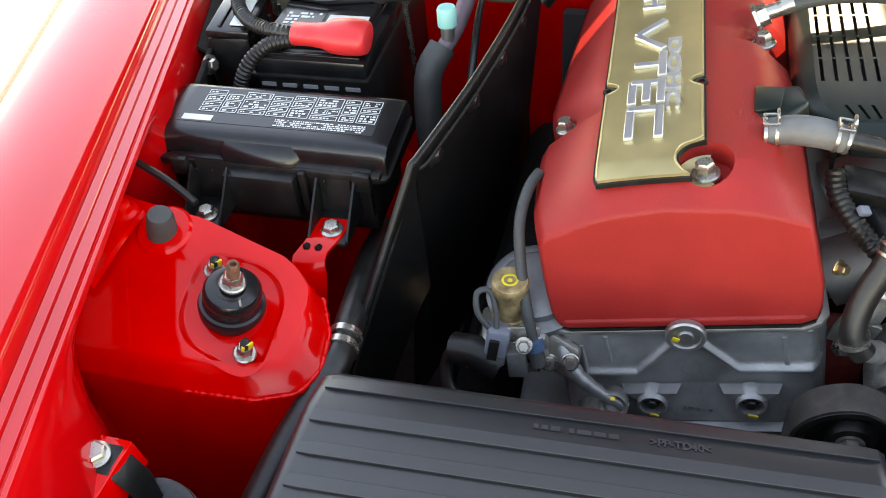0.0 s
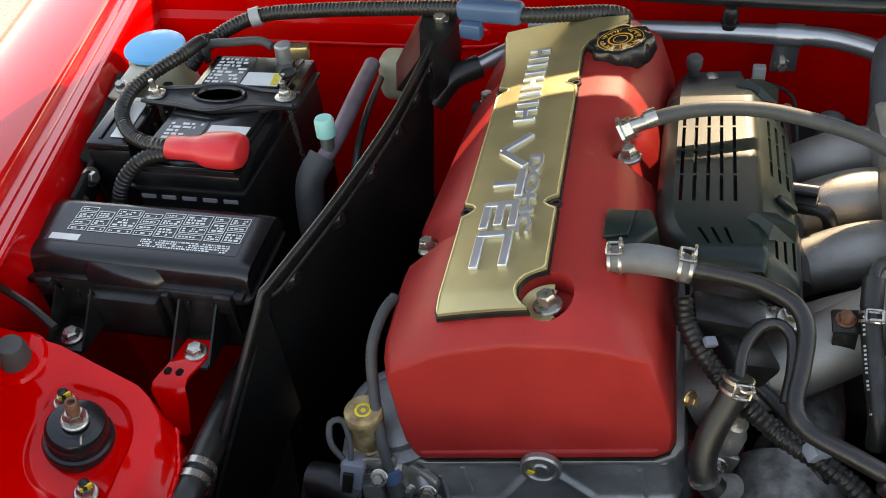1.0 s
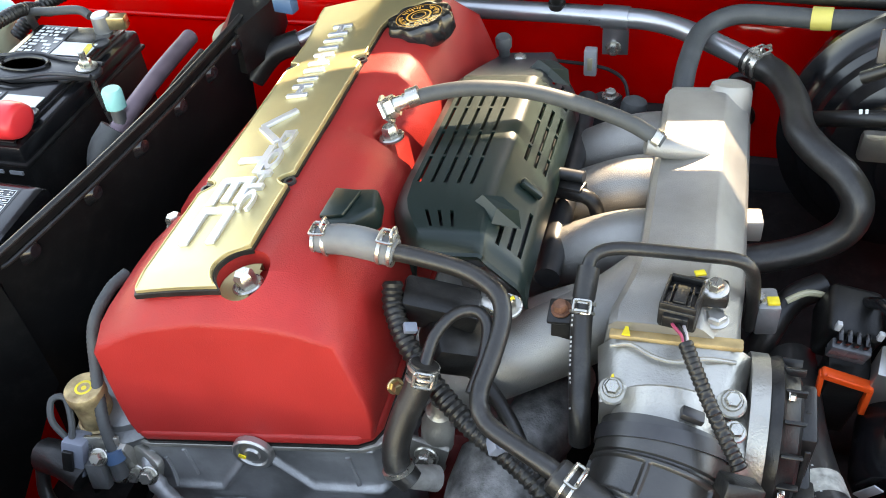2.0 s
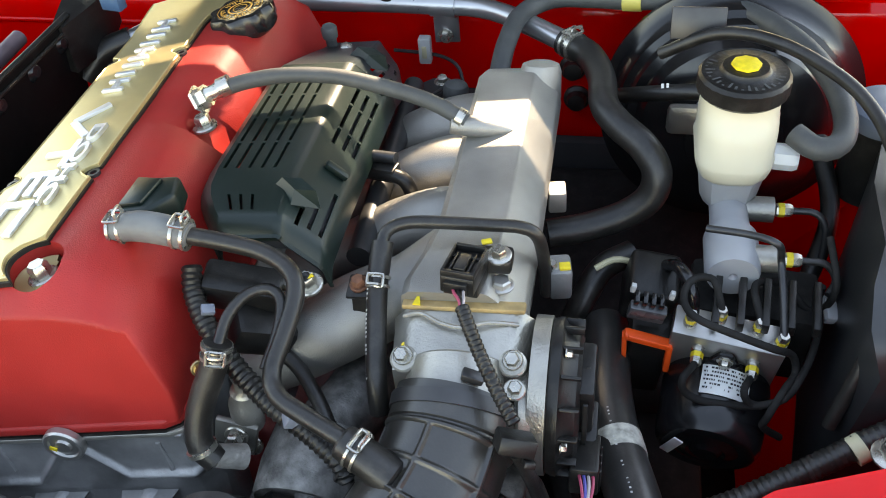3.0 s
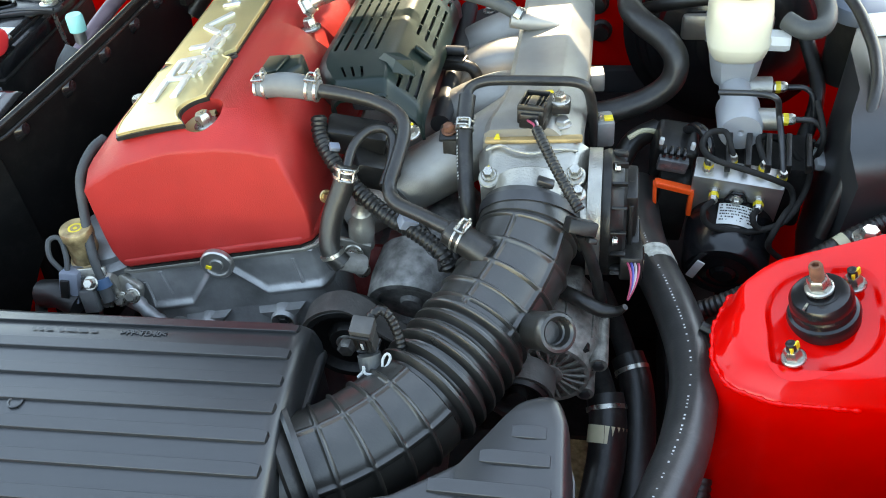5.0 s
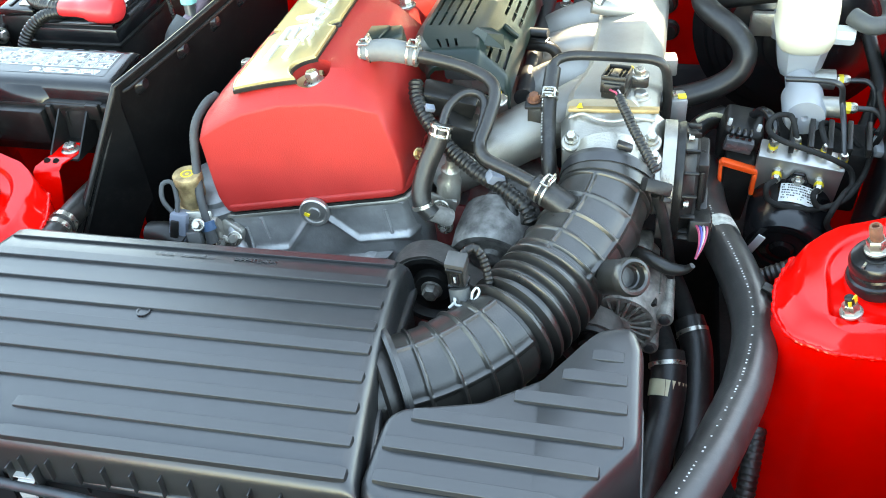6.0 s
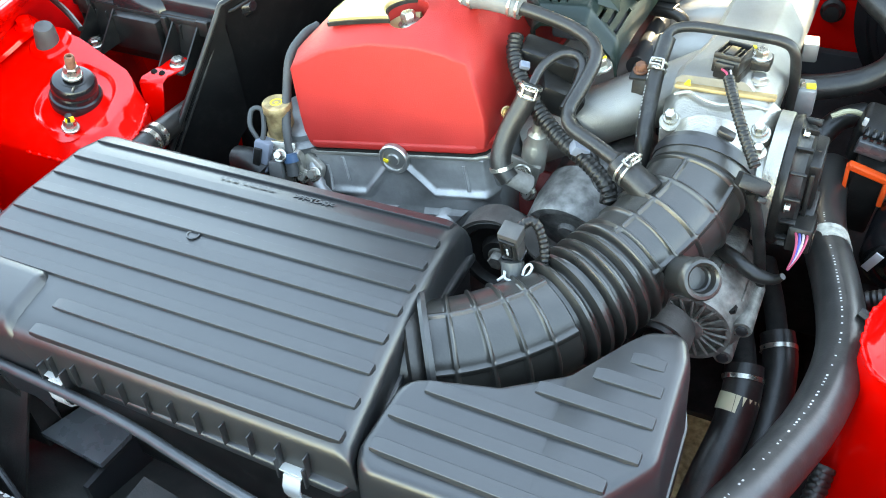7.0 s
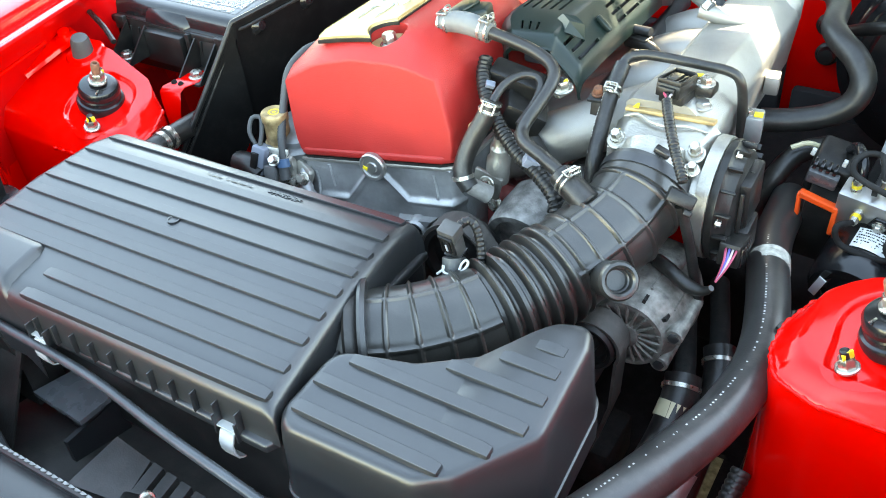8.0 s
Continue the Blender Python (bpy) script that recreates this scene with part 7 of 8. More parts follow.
# brake lines
lines = [("brake_line", [MB @ Vector((-0.010, 0.007, 0.044)), (0.412, 0.263, 0.758), (0.407, 0.271, 0.759), (0.395, 0.27, 0.758), (0.387, 0.259, 0.755), (0.387, 0.243, 0.753), (0.399, 0.228, 0.752), (0.435, 0.217, 0.746), (0.457, 0.217, 0.737), (0.475, 0.227, 0.72), (0.479, 0.221, 0.705), (0.469, 0.203, 0.705), (0.457, 0.186, 0.69), (0.457, 0.191, 0.67), (0.475, 0.201, 0.645)]),
         ("brake_line", [MB @ Vector((0.041, -0.005, 0.044)), (0.465, 0.259, 0.755), (0.463, 0.286, 0.77), (0.455, 0.275, 0.797), (0.435, 0.287, 0.795), (0.402, 0.300, 0.788)]),
         ("brake_line", [(0.485, 0.309, 0.750), (0.505, 0.309, 0.748), (0.515, 0.304, 0.735), (0.508, 0.29, 0.73)]),
         ("brake_line", [(0.485, 0.378, 0.748), (0.505, 0.376, 0.748), (0.515, 0.37, 0.735), (0.516, 0.36, 0.70)]),
         ("brake_line", [MB @ Vector((0.022, 0.004, 0.044)), (0.445, 0.276, 0.745), (0.455, 0.293, 0.738), (0.471, 0.303, 0.728), (0.485, 0.299, 0.718), (0.494, 0.292, 0.71), (0.507, 0.293, 0.708), (0.513, 0.29, 0.74), (0.509, 0.33, 0.76)]),
         ("brake_line", [MB @ Vector((-0.0215, -0.029, 0.012)), (0.389, 0.203, 0.708), (0.392, 0.203, 0.692), (0.405, 0.201, 0.685), (0.435, 0.201, 0.682), (0.457, 0.197, 0.692), (0.473, 0.201, 0.702), (0.491, 0.233, 0.71), (0.503, 0.273, 0.71), (0.505, 0.299, 0.713), (0.505, 0.30, 0.73)]),
         ("brake_line", [MB @ Vector((0.0245, -0.029, 0.009)), (0.438, 0.201, 0.702), (0.443, 0.199, 0.69), (0.455, 0.201, 0.684)])]
for nm, pts in lines:
    ln = empty(nm, "thin bent dark steel brake line", "brake line", "brake lines at the modulator")
    part("line", sweep(pts, 0.0032, 10, 0.004), STEEL_DK if pts[1][0] > 0.46 else DUSTY, ln)
lc = empty("line_clip", "white plastic clip holding two brake lines", "clip")
part("clip", box((0.513, 0.292, 0.712), (0.011, 0.026, 0.012), (20, 10, 8), 0.003), GREY_PL, lc)
wd = empty("bay_duct", "black plastic duct box beside the brake parts", "duct")
b = loft([[(0.520, 0.165, 0.770), (0.61, 0.17, 0.79), (0.61, 0.17, 0.62), (0.500, 0.17, 0.58)], [(0.512, 0.19, 0.795), (0.61, 0.19, 0.805), (0.61, 0.19, 0.62), (0.498, 0.19, 0.58)], [(0.515, 0.22, 0.812), (0.62, 0.22, 0.825), (0.62, 0.22, 0.60), (0.498, 0.22, 0.58)], [(0.528, 0.26, 0.818), (0.62, 0.26, 0.828), (0.62, 0.26, 0.60), (0.505, 0.26, 0.58)], [(0.530, 0.33, 0.822), (0.64, 0.33, 0.83), (0.64, 0.33, 0.60), (0.515, 0.33, 0.58)], [(0.550, 0.40, 0.81), (0.66, 0.40, 0.82), (0.66, 0.40, 0.62), (0.56, 0.40, 0.62)]])
bev(b, 0.010, 3, 20)
part("shell", b, BLACK_BOX, wd, "", 60, True)
part("warning_label", box((0.572, 0.385, 0.8225), (0.034, 0.045, 0.001), (3, -6, 0)), LABEL_W, wd)
fr = empty("fluid_reservoir", "dark translucent reservoir cap by the firewall", "fluid reservoir")
part("cap", lathe((0.566, 0.453, 0.80), (0, 0, 1), [(0, 0.036), (0.012, 0.036), (0.016, 0.034), (0.018, 0.026), (0.0185, 0.003)], 36), mk("smoky_plastic", (0.09, 0.11, 0.14), 0.35), fr)
part("neck", rod((0.566, 0.453, 0.72), (0.566, 0.453, 0.80), 0.032, 28), BLACK, fr)
cb = empty("bonnet_cable", "thick black cable over the brake booster", "cable")
part("cable", sweep([(0.36, 0.50, 0.835), (0.41, 0.485, 0.866), (0.46, 0.46, 0.872), (0.51, 0.42, 0.862), (0.535, 0.38, 0.85), (0.545, 0.33, 0.838), (0.546, 0.29, 0.830), (0.540, 0.25, 0.822), (0.528, 0.215, 0.80), (0.515, 0.19, 0.76), (0.50, 0.175, 0.70)], 0.006, 12), RUBBER, cb)
lhn = empty("loom", "taped black loom behind the strut tower", "cable")
part("loom", sweep([(0.38, 0.10, 0.66), (0.42, 0.105, 0.68), (0.47, 0.125, 0.70), (0.52, 0.145, 0.725), (0.56, 0.16, 0.74)], conduit(0.0100, 0.0055, 0.12), 14, 0.0016), RUBBER, lhn)
part("tie", rod((0.508, 0.138, 0.718), (0.516, 0.142, 0.722), 0.0115, 16), CREAM_D, lhn)
hexbolt((0.524, 0.114, 0.750), (0, 0, 1), 0.009, 0.012, "bolt", lhn, ZINC, 1.6)

# big hose along the tower
bigh = empty("radiator_return_hose", "thick black hose with white band and printed line", "hose")
BH = [(0.325, 0.30, 0.66), (0.330, 0.21, 0.67), (0.340, 0.15, 0.677), (0.356, 0.09, 0.683), (0.369, 0.03, 0.686), (0.3715, -0.02, 0.687), (0.362, -0.08, 0.688), (0.346, -0.13, 0.690), (0.325, -0.185, 0.692), (0.295, -0.25, 0.690), (0.265, -0.31, 0.685)]
part("tube", sweep(BH, 0.0212, 28), HOSE, bigh)
part("paint_band", rod((0.3385, 0.158, 0.6763), (0.3435, 0.138, 0.6784), 0.0214, 28), mk("worn_white_paint", (0.45, 0.44, 0.38), 0.6, var=0.5, scale=120), bigh, "worn white paint band")
cl = spline(BH, 0.004)
b = bmesh.new()
rnd = random.Random(9)
for p, q in zip(cl[30:-8], cl[31:-7]):
    if rnd.random() < 0.5:
        t = (q - p).normalized()
        s = t.cross(Vector((0, 0, 1))).normalized()
        n_ = s.cross(t)
        a = radians(12)
        c = p + (n_ * math.cos(a) + s * math.sin(a)) * 0.02135
        sd = (s * math.cos(a) - n_ * math.sin(a))
        L = rnd.uniform(0.0012, 0.0028)
        b.faces.new([b.verts.new(c + t * x_ + sd * y_) for x_, y_ in ((0, -0.0008), (L * 0.7, -0.0008), (L * 0.7, 0.0008), (0, 0.0008))])
tagged(part("print_line", b, PRINT, bigh, "white printed line"), kind="stuff")
part("hose_bracket", sweep([(0.402, 0.004, 0.66), (0.396, 0.02, 0.69), (0.390, 0.03, 0.703), (0.378, 0.035, 0.708)], 0.005, 8), BLACK, bigh)
hexbolt((0.394, 0.003, 0.668), (-1, -0.3, 0.1), 0.007, 0.010, "bolt", bigh, ZINC, 1.5)

# ---------- engine front and lower parts ----------
alt = empty("alternator", "dull aluminium alternator with vent slots", "alternator")
ALT_CAST = mk("alternator_casting", (0.19, 0.18, 0.16), 0.55, 0.55, var=0.45, scale=110, bump=0.6, bscale=500, dust=0.35, dustcol=(0.13, 0.115, 0.09))
AC_ = Vector((0.243, 0.012, 0.656))
part("housing", lathe(AC_, (0, 1, 0), [(0.006, 0.0330), (0, 0.0340), (0, 0.0385), (0.003, 0.0395), (0.010, 0.0405), (0.017, 0.0450), (0.024, 0.0485), (0.058, 0.0490), (0.062, 0.0525), (0.069, 0.0525), (0.071, 0.0490), (0.092, 0.0475), (0.104, 0.042), (0.106, 0.010)], 48), ALT_CAST, alt)
part("fan", lathe(AC_ + Vector((0, 0.010, 0)), (0, -1, 0), [(0, 0.036), (0.002, 0.033), (0.002, 0.004)], 40), BLACK, alt)
part("hub", lathe(AC_ + Vector((0, 0.010, 0)), (0, -1, 0), [(0, 0.015), (0.012, 0.0135), (0.013, 0.010), (0.013, 0.002)], 28), ALT_CAST, alt)
for k in range(20):
    a = 2 * math.pi * k / 20
    d = Vector((math.cos(a), 0, math.sin(a)))
    part("vent_rib", sweep([AC_ + d * 0.013 + Vector((0, 0.001, 0)), AC_ + d * 0.026, AC_ + d * 0.036 + Vector((0, 0.001, 0))], 0.0017, 6, 0.006), ALT_CAST, alt)
    if k % 2 == 0:
        part("slot", box(AC_ + d * 0.0428 + Vector((0, 0.0135, 0)), (0.005, 0.009, 0.0035), (0, -math.degrees(a), 0)), BLACK, alt)
        part("slot", box(AC_ + d * 0.0470 + Vector((0, 0.084, 0)), (0.004, 0.012, 0.005), (0, -math.degrees(a), 0)), BLACK, alt)
        part("cooling_fin", box(AC_ + d * 0.0490 + Vector((0, 0.040, 0)), (0.003, 0.034, 0.0025), (0, -math.degrees(a), 0), 0.0008), ALT_CAST, alt)
for a in (1.95, 0.2, -0.75, -2.4):
    d = Vector((math.cos(a), 0, math.sin(a)))
    part("lug", lathe(AC_ + d * 0.047 + Vector((0, 0.006, 0)), (0, 1, 0), [(0, 0.0045), (0, 0.0085), (0.002, 0.0092), (0.060, 0.0092)], 18), ALT_CAST, alt)
    part("lug_bolt", lathe(AC_ + d * 0.047 + Vector((0, 0.009, 0)), (0, -1, 0), [(0, 0.0058), (0.005, 0.0058), (0.006, 0.004), (0.006, 0.001)], 6), STEEL_DK, alt)
part("rear_hump", box(AC_ + Vector((0.004, 0.078, 0.045)), (0.050, 0.036, 0.026), (0, 8, 0), 0.006, 3), ALT_CAST, alt)
part("pulley", lathe((0.217, 0.008, 0.657), (0, -1, 0), [(0, 0.026), (0.003, 0.029), (0.030, 0.029), (0.033, 0.026), (0.031, 0.022), (0.022, 0.020), (0.022, 0.010), (0.030, 0.009), (0.030, 0.002)], 36), BLACK, alt)
idl = empty("idler_pulley", "black ribbed idler pulley with bolt", "pulley")
IC = Vector((0.050, 0.045, 0.674))
part("wheel", lathe(IC, (0, -1, 0), [(0, 0.044), (0.003, 0.046), (0.026, 0.046), (0.029, 0.044), (0.029, 0.038), (0.020, 0.034), (0.018, 0.022), (0.026, 0.018), (0.027, 0.002)], 48), BLACK, idl)
hexbolt(IC + Vector((0, -0.025, 0)), (0, -1, 0), 0.009, 0.012, "bolt", idl, ALT_CAST, 1.3)
belt = empty("drive_belt", "flat black drive belt round the pulleys", "belt")
bp = [(IC.x - 0.050, 0.55)] + [(IC.x + 0.0475 * math.cos(a_), IC.z + 0.0475 * math.sin(a_)) for a_ in [3.3 - 0.12 * k_ for k_ in range(23)]] + [(0.13, 0.684), (0.17, 0.676), (0.195, 0.680)] + [(0.220 + 0.0310 * math.cos(a_), 0.657 + 0.0310 * math.sin(a_)) for a_ in [2.1 - 0.12 * k_ for k_ in range(22)]] + [(0.245, 0.58), (0.225, 0.50)]
part("strap", sheet([[(x, y - 0.038 * max(0, min(1, (x - 0.05) / 0.15)), z) for y in (0.0165, 0.0435)] for x, z in bp], 0.003), BELT, belt)
STAINED = mk("stained_casting", (0.20, 0.195, 0.185), 0.55, 0.5, var=0.5, scale=90, bump=0.6, bscale=500, dust=0.3, dustcol=(0.10, 0.09, 0.07))
cyl = empty("tensioner_housing", "rough cast aluminium housing in front of the manifold", "housing")
part("drum", lathe((0.108, 0.115, 0.700), (-0.05, -1, -0.25), [(0, 0.042), (0.03, 0.045), (0.055, 0.044), (0.058, 0.042), (0.057, 0.034), (0.05, 0.032), (0.05, 0.012), (0.055, 0.010), (0.055, 0.002)], 40), STAINED, cyl)
part("neck", sweep([(0.108, 0.12, 0.70), (0.125, 0.16, 0.70), (0.13, 0.22, 0.69)], 0.03, 20), STAINED, cyl)
sol = empty("oil_control_valve", "stained amber oil control valve on the head", "solenoid")
part("can", lathe((-0.238, 0.078, 0.712), (0.02, -0.02, 1), [(0, 0.0175), (0.005, 0.0175), (0.006, 0.0155), (0.008, 0.0155), (0.009, 0.0150), (0.0345, 0.0150), (0.0346, 0.0164), (0.0440, 0.0164), (0.0452, 0.0156), (0.0454, 0.012), (0.0448, 0.002)], 30), AMBER, sol)
part("paint_ring", lathe((-0.2372, 0.0772, 0.7565), (0.02, -0.02, 1), [(0, 0.0075), (0.0006, 0.0075), (0.0008, 0.0055), (0.0003, 0.005)], 20), YELLOW, sol, "yellow paint ring")
part("base", box((-0.232, 0.072, 0.695), (0.06, 0.05, 0.03), (0, -10, 10), 0.006), ALU, sol)
part("bracket", box((-0.222, 0.050, 0.70), (0.03, 0.004, 0.045), (-20, 0, 10), 0.001), ZINC, sol)
part("plug", box((-0.245, 0.048, 0.705), (0.02, 0.02, 0.036), (-15, 10, 5), 0.003), SLATE_C, sol, "grey connector")
part("plug_latch", box((-0.246, 0.037, 0.709), (0.009, 0.004, 0.020), (-15, 10, 5), 0.001), BLACK, sol)
part("plug", box((-0.226, 0.044, 0.690), (0.017, 0.016, 0.026), (-15, -6, 5), 0.002), ALU_DARK, sol)
hexbolt((-0.220, 0.044, 0.712), (0.1, -0.7, 0.6), 0.0055, 0.008, "bolt", sol, ZINC, 1.4)
part("wire_loop", sweep([(-0.250, 0.050, 0.720), (-0.262, 0.055, 0.735), (-0.264, 0.066, 0.748), (-0.254, 0.070, 0.748), (-0.247, 0.06, 0.735), (-0.245, 0.05, 0.722)], 0.0028, 8, 0.003), RUBBER_G, sol)
part("black_plug", sweep([(-0.285, 0.050, 0.688), (-0.262, 0.046, 0.692), (-0.24, 0.04, 0.685)], 0.015, 16), BLACK, sol)
part("cable", sweep([(-0.285, 0.050, 0.688), (-0.292, 0.045, 0.672), (-0.285, 0.03, 0.65), (-0.25, 0.02, 0.635), (-0.2, 0.02, 0.63)], 0.006, 10), RUBBER, sol)
part("cam_cap", lathe((-0.218, 0.105, 0.712), (-0.05, -0.25, 1), [(0, 0.046), (0.012, 0.046), (0.014, 0.043), (0.014, 0.036), (0.020, 0.034), (0.022, 0.030), (0.022, 0.002)], 40), ALU_DARK, sol, "dull round cast cap")
gl = empty("grey_wire_sleeve", "grey ribbed wire sleeve down the side of the valve cover", "cable")
part("sleeve", sweep([(-0.225, 0.16, 0.81), (-0.231, 0.140, 0.808), (-0.234, 0.112, 0.795), (-0.230, 0.090, 0.765), (-0.221, 0.066, 0.735), (-0.212, 0.052, 0.705), (-0.207, 0.045, 0.69)], conduit(0.0052, 0.004, 0.08), 14, 0.0013), RUBBER_G, gl)
part("end_collar", rod((-0.213, 0.052, 0.707), (-0.207, 0.044, 0.688), 0.0068, 16), RUBBER_G, gl)
part("sleeve_clip", lathe((-0.2135, 0.0535, 0.711), (0.25, -0.30, -0.9), [(0, 0.0072), (0, 0.0088), (0.010, 0.0088), (0.010, 0.0072)], 18), BLUE_DK, gl, "blue-grey plastic clip")
ht = empty("head_fitting", "zinc fitting and bracket at the corner of the head", "fitting")
part("tower", lathe((0.052, 0.104, 0.728), (0.15, -0.1, 1), [(0, 0.013), (0.03, 0.013), (0.034, 0.010), (0.046, 0.010), (0.05, 0.0065), (0.06, 0.006)], 18), ALU, ht)
part("bracket", box((0.046, 0.092, 0.728), (0.034, 0.006, 0.03), (0, 15, 0), 0.002), ALU, ht)
hexbolt((0.048, 0.088, 0.730), (0, -1, 0.2), 0.007, 0.010, "bolt", ht, ZINC, 1.4)
hexbolt((0.023, 0.108, 0.784), (0.6, -0.6, 0.3), 0.0048, 0.009, "plug_bolt", ht, ZINC_Y, 1.4)
bx = empty("bolt_stand", "zinc bolt and tab on the intake manifold", "bolt")
hexbolt((0.096, 0.176, 0.812), (-0.1, -0.2, 1), 0.0075, 0.012, "bolt", bx, ZINC, 1.5, 0.006, True)
part("tab", box((0.082, 0.182, 0.808), (0.032, 0.020, 0.009), (0, 10, -15), 0.004), ZINC, bx)

# low hoses at the front right of the engine
for i, (pts, r) in enumerate((([(0.297, 0.045, 0.592), (0.301, 0.023, 0.578), (0.300, -0.01, 0.555), (0.29, -0.06, 0.52), (0.28, -0.12, 0.46)], 0.019), ([(0.318, 0.092, 0.600), (0.328, 0.066, 0.586), (0.332, 0.025, 0.56), (0.33, -0.05, 0.52)], 0.017))):
    h = empty("coolant_hose", "black coolant hose with spring clamp low beside the engine", "hose", "low coolant hoses")
    part("tube", sweep(pts, r, 20), RUBBER, h)
    part("pipe", sweep([Vector(pts[0]) + Vector((-0.03, 0.09, 0.01)), Vector(pts[0]) + Vector((-0.01, 0.03, 0.008)), pts[0], pts[1]], r * 0.62, 16), DUSTY, h)
    ring_clamp(Vector(pts[0]) + (Vector(pts[1]) - Vector(pts[0])) * 0.5, Vector(pts[1]) - Vector(pts[0]), r, "hose_clamp", h, False, ZINC, 0.0045)
    if i == 0:
        part("paint_band", rod(Vector(pts[1]) + Vector((0, -0.004, -0.003)), Vector(pts[1]) + Vector((-0.001, -0.018, -0.013)), r * 1.02, 20), CREAM_D, h, "worn cream paint band")

# ---------- front: radiator support, prop rod, horn ----------
rod_ = empty("prop_rod", "thin black hood prop rod lying across the front", "prop rod")
part("rod", sweep([(-0.42, -0.306, 0.725), (-0.277, -0.310, 0.720), (-0.14, -0.316, 0.719), (-0.02, -0.332, 0.717), (0.096, -0.345, 0.715), (0.2, -0.36, 0.71)], 0.0046, 14, 0.01), ROD, rod_)
fanb = empty("radiator_shroud", "black plastic radiator shroud with stepped panels", "radiator shroud")
part("base_panel", box((-0.14, -0.325, 0.565), (0.46, 0.17, 0.012), (-12, 0, 0), 0.003), SHROUD, fanb)
part("top_rail", box((-0.05, -0.42, 0.56), (0.8, 0.05, 0.03), (-10, 0, 0), 0.006), SHROUD, fanb)
part("raised_plate", bev(loft([[(-0.271, -0.309, 0.622), (-0.196, -0.313, 0.620), (-0.196, -0.313, 0.614), (-0.271, -0.309, 0.616)], [(-0.256, -0.270, 0.624), (-0.192, -0.276, 0.622), (-0.192, -0.276, 0.616), (-0.256, -0.270, 0.618)]]), 0.0015, 2), SLATE, fanb)
part("plate_wall", box((-0.228, -0.286, 0.590), (0.050, 0.020, 0.052), (0, 0, -6), 0.002), BLACK, fanb)
part("upright_fin", bev(loft([[(-0.209, -0.330, 0.602), (-0.206, -0.262, 0.604), (-0.206, -0.262, 0.555), (-0.209, -0.330, 0.555)], [(-0.203, -0.330, 0.602), (-0.200, -0.262, 0.604), (-0.200, -0.262, 0.555), (-0.203, -0.330, 0.555)]]), 0.001, 1), BLACK_BOX, fanb)
part("duct_panel", bev(loft([[(-0.168, -0.362, 0.5968), (-0.101, -0.353, 0.5977), (-0.101, -0.353, 0.55), (-0.168, -0.362, 0.55)], [(-0.163, -0.300, 0.603), (-0.110, -0.306, 0.6024), (-0.110, -0.306, 0.55), (-0.163, -0.300, 0.55)]]), 0.003, 2), SHROUD, fanb)
for k in range(4):
    x0 = -0.101 + 0.017 * k
    part("panel_rib", bev(loft([[(x0, -0.352, 0.600 - 0.004 * k), (x0 + 0.011, -0.352, 0.598 - 0.004 * k), (x0 + 0.011, -0.352, 0.55), (x0, -0.352, 0.55)], [(x0 - 0.004, -0.306, 0.604 - 0.004 * k), (x0 + 0.008, -0.306, 0.602 - 0.004 * k), (x0 + 0.008, -0.306, 0.55), (x0 - 0.004, -0.306, 0.55)]]), 0.002, 2), SHROUD, fanb)
part("side_panel", sheet([[(-0.345, -0.300, 0.70), (-0.300, -0.296, 0.695), (-0.268, -0.300, 0.680)], [(-0.34, -0.32, 0.66), (-0.30, -0.318, 0.655), (-0.262, -0.325, 0.645)], [(-0.33, -0.36, 0.60), (-0.285, -0.36, 0.60), (-0.235, -0.375, 0.60)]], 0.003), BLACK, fanb)
part("panel_edge", sweep([(-0.40, -0.335, 0.665), (-0.30, -0.350, 0.648), (-0.225, -0.374, 0.615)], 0.003, 8), BLACK_BOX, fanb)
part("corner_duct", loft([[(x, y, z) for x, z in ((-0.44, 0.60), (-0.44, 0.716), (-0.40, 0.722), (-0.315, 0.716), (-0.285, 0.700), (-0.272, 0.670), (-0.270, 0.60))] for y in (-0.308, -0.300, -0.27)]), BLACK, fanb, "", 50)
hexbolt((-0.046, -0.357, 0.646), (0.8, -0.3, 0.5), 0.0052, 0.014, "bolt", fanb, ZINC, 1.4)
part("latch_bracket", box((-0.056, -0.366, 0.636), (0.030, 0.022, 0.016), (-10, 10, 20), 0.003), BLACK, fanb)
part("lower_duct", box((-0.36, -0.33, 0.64), (0.12, 0.09, 0.10), (-15, 0, 10), 0.012, 3), BLACK_GL, fanb)
core = empty("radiator_cover", "glossy black radiator top cover with serrated pale seal", "radiator cover")
part("cover", loft([[(x, -0.388 - dy, 0.655 - dz) for dy, dz in ((0, 0), (0.012, -0.004), (0.04, -0.006), (0.09, -0.002), (0.12, 0.02), (0.12, 0.08), (0.0, 0.08))] for x in (-0.50, -0.2, 0.05, 0.30)]), BLACK_GL, core)
sb = bmesh.new()
for k in range(70):
    x0 = -0.45 + 0.0075 * k
    box((x0, -0.3855, 0.6570), (0.0052, 0.003, 0.003), (0, 18, 0), bm=sb)
part("serrated_seal", sb, SEAL, core, "pale serrated seal strip")
part("seal_bed", sweep([(-0.47, -0.3870, 0.655), (0.2, -0.3870, 0.655)], 0.0035, 8, 0.05), RUBBER, core)
horn = empty("horn", "black round horn bracketed to the red apron", "horn")
part("shell", lathe((-0.478, -0.160, 0.672), (0.15, -0.35, 0.9), [(0, 0.030), (0.006, 0.036), (0.016, 0.036), (0.017, 0.033), (0.020, 0.033), (0.022, 0.036), (0.028, 0.036), (0.031, 0.030), (0.032, 0.012)], 40), BLACK_GL, horn)
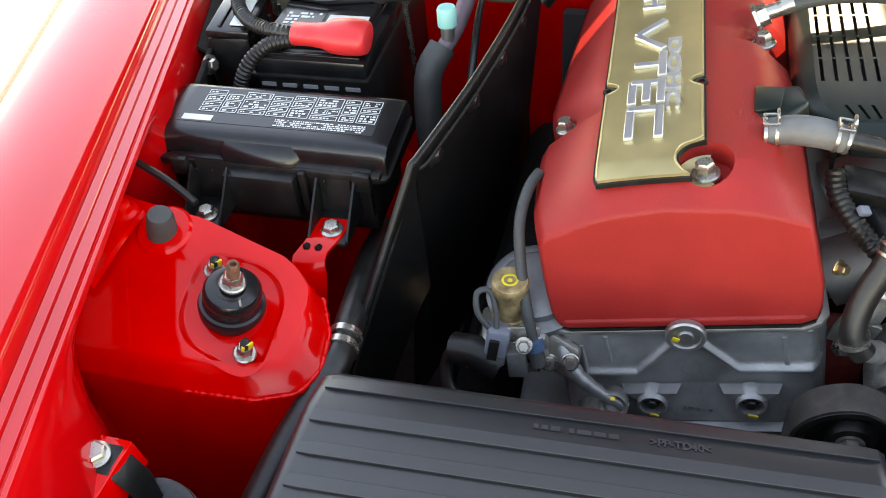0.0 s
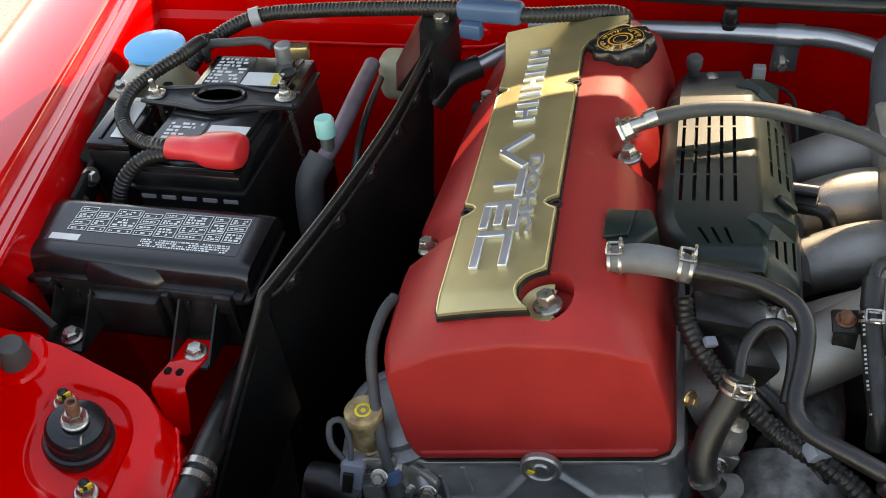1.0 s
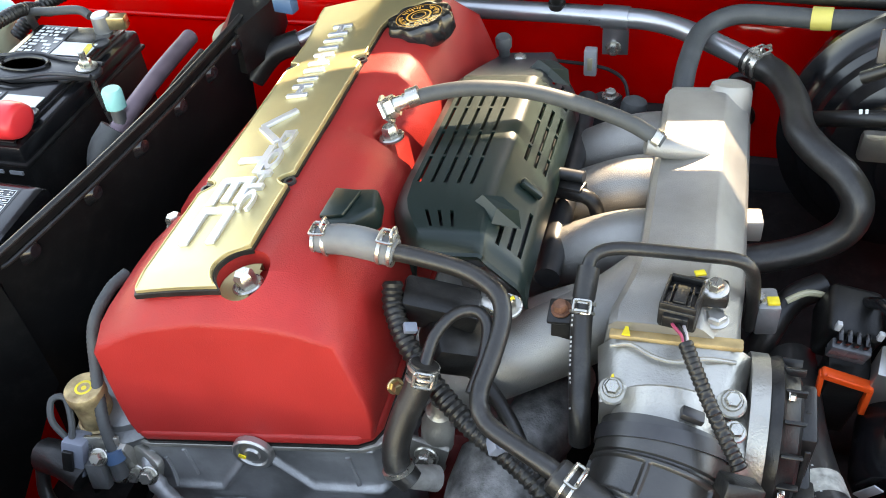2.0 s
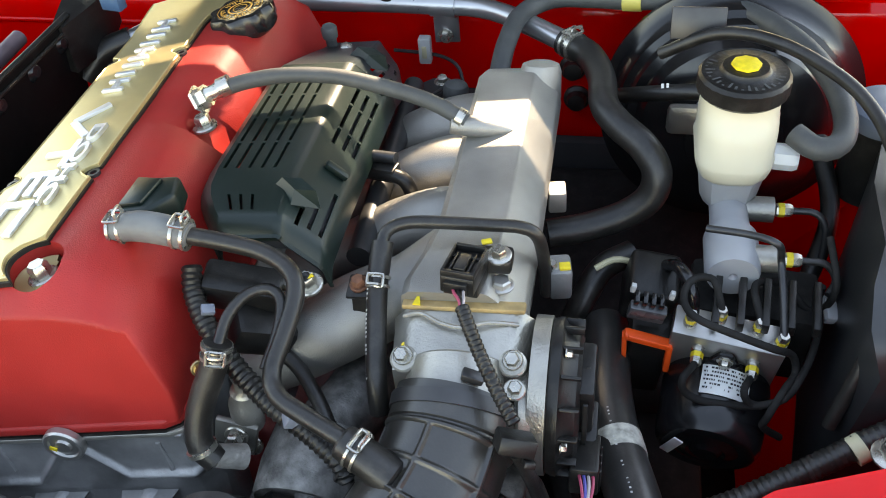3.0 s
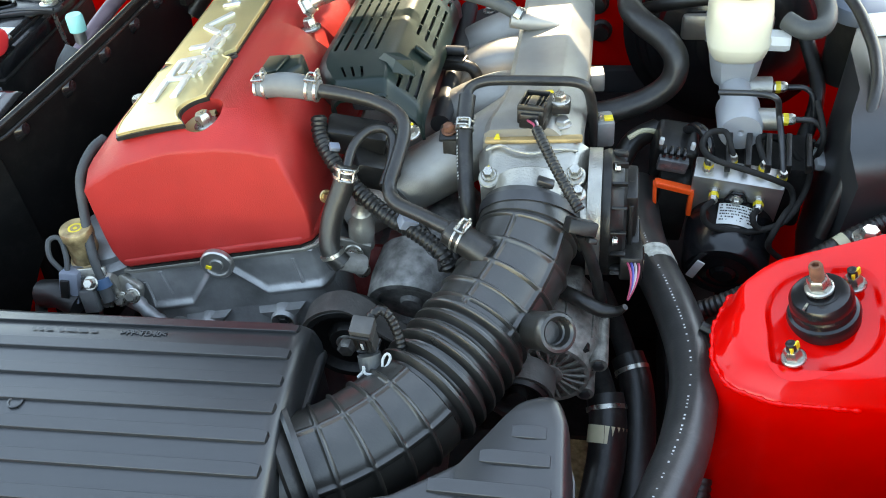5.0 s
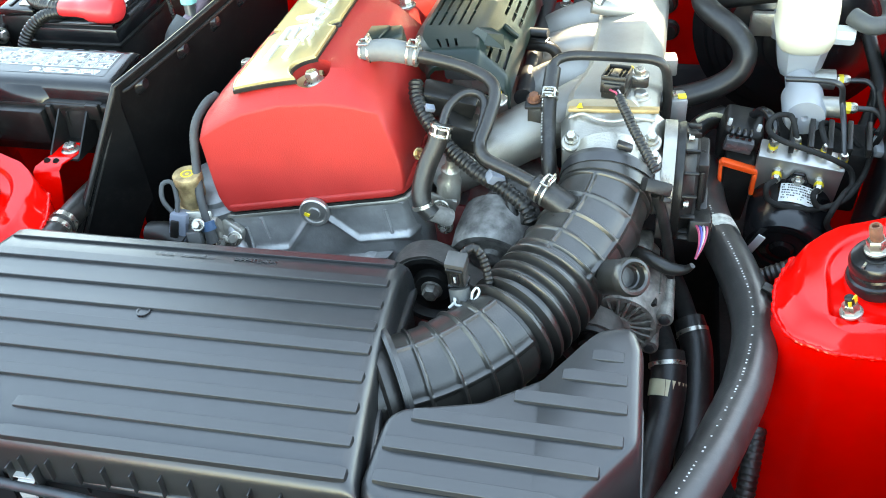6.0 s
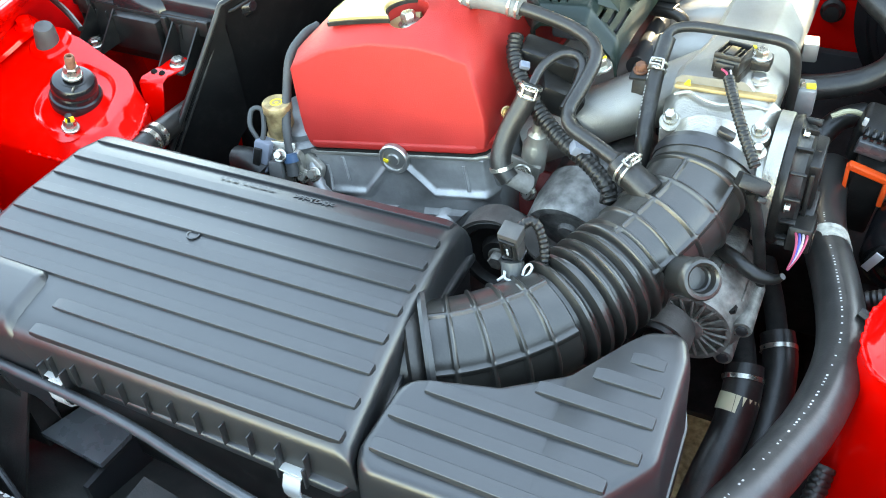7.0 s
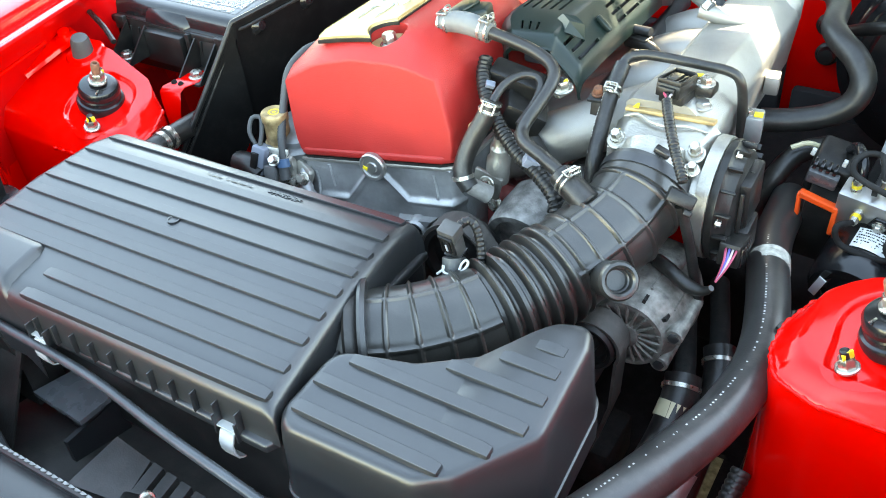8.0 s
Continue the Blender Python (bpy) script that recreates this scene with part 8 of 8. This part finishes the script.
part("strap", bev(sheet([[(-0.512, -0.146, 0.767), (-0.514, -0.168, 0.765)], [(-0.490, -0.144, 0.763), (-0.492, -0.168, 0.760)], [(-0.474, -0.146, 0.735), (-0.476, -0.168, 0.730)], [(-0.470, -0.150, 0.705), (-0.472, -0.170, 0.698)]], 0.003), 0.0008, 1), BLACK, horn)
hexbolt((-0.503, -0.157, 0.767), (0.15, -0.2, 1), 0.0085, 0.010, "bolt", horn, ZINC, 1.25)

# more clutter on the brake side and low in the bay
mbk = empty("modulator_bracket", "dark finned bracket behind the brake modulator", "bracket")
# block added to darken the deep apron behind the modulator
part("shade_block", box((0.452, 0.315, 0.668), (0.11, 0.06, 0.09), (8, 0, -6), 0.006), DUSTY, mbk)
for k in range(5):
    part("fin", box((0.415 + 0.02 * k, 0.265, 0.737), (0.006, 0.05, 0.012), (8, 0, -6), 0.001), BLACK, mbk)
part("rear_arm", sweep([(0.497, 0.33, 0.678), (0.527, 0.41, 0.718), (0.517, 0.48, 0.758)], 0.009, 10), BLACK, mbk)
mid = empty("heater_return_hose", "black hose with cream clip near the plenum", "hose")
part("tube", sweep([(0.285, 0.30, 0.63), (0.300, 0.31, 0.675), (0.318, 0.335, 0.70), (0.345, 0.355, 0.705)], 0.0125, 18), RUBBER, mid)
part("clip", sweep([(0.312, 0.318, 0.716), (0.328, 0.325, 0.722), (0.345, 0.330, 0.716), (0.352, 0.336, 0.70)], 0.003, 8), CREAM_D, mid, "cream plastic clip")
vt = empty("switch_valve", "small black valve with brass bolt beside the plenum", "valve")
part("body", box((0.285, 0.236, 0.782), (0.018, 0.024, 0.030), (0, 0, 10), 0.003), ALU_DARK, vt)
hexbolt((0.279, 0.232, 0.796), (0, -0.2, 1), 0.0045, 0.007, "bolt", vt, ZINC, 1.4)
part("tag", box((0.289, 0.232, 0.798), (0.009, 0.008, 0.003), (0, 0, 10), 0.0008), YELLOW, vt, "yellow paint tag")
loom2 = empty("fender_loom", "black corrugated loom down beside the tower", "cable")
part("loom", sweep([(0.385, -0.05, 0.60), (0.380, -0.085, 0.575), (0.375, -0.12, 0.54), (0.37, -0.17, 0.48)], conduit(0.010, 0.006, 0.12), 12, 0.002), RUBBER, loom2)
sp = empty("support_pipe", "grey metal pipe below the big hose", "pipe")
part("pipe", sweep([(0.345, -0.09, 0.62), (0.335, -0.13, 0.585), (0.315, -0.19, 0.52)], 0.011, 16), ALU_DARK, sp)
spr = empty("spring_band", "loose spring hose bands beside the resonator", "hose clamp")
part("band", sweep([(0.275, -0.20, 0.665), (0.285, -0.215, 0.675), (0.30, -0.215, 0.672), (0.303, -0.20, 0.66), (0.29, -0.192, 0.655)], 0.002, 8, 0.003), STEEL_DK, spr)

rbk = empty("red_bracket", "dull red steel bracket low beside the head", "bracket")
part("plate", box((0.046, 0.118, 0.668), (0.050, 0.012, 0.075), (-25, 12, 10), 0.003), mk("dull_red_steel", (0.16, 0.012, 0.010), 0.55, var=0.35, scale=60, dust=0.15), rbk)
hexbolt((0.046, 0.108, 0.690), (0, -0.9, 0.4), 0.006, 0.009, "bolt", rbk, ZINC, 1.5)
hp = empty("small_hose", "thin black hose with clip beside the tensioner", "hose")
part("tube", sweep([(0.060, 0.150, 0.775), (0.085, 0.140, 0.760), (0.105, 0.120, 0.752), (0.120, 0.100, 0.742), (0.128, 0.085, 0.725)], 0.006, 12), RUBBER, hp)
part("end_plug", box((0.150, 0.050, 0.758), (0.016, 0.014, 0.018), (20, 20, 20), 0.002), BLACK, hp)
cbt = empty("sensor_cable", "taped black cable below the throttle", "cable")
part("cable", sweep([(0.311, 0.046, 0.716), (0.304, 0.048, 0.708), (0.288, 0.052, 0.705), (0.268, 0.058, 0.712), (0.25, 0.07, 0.71)], lambda s_, n_, a_: 0.0030 + 0.0042 * min(1, s_ / (0.35 * n_)), 12), RUBBER, cbt)
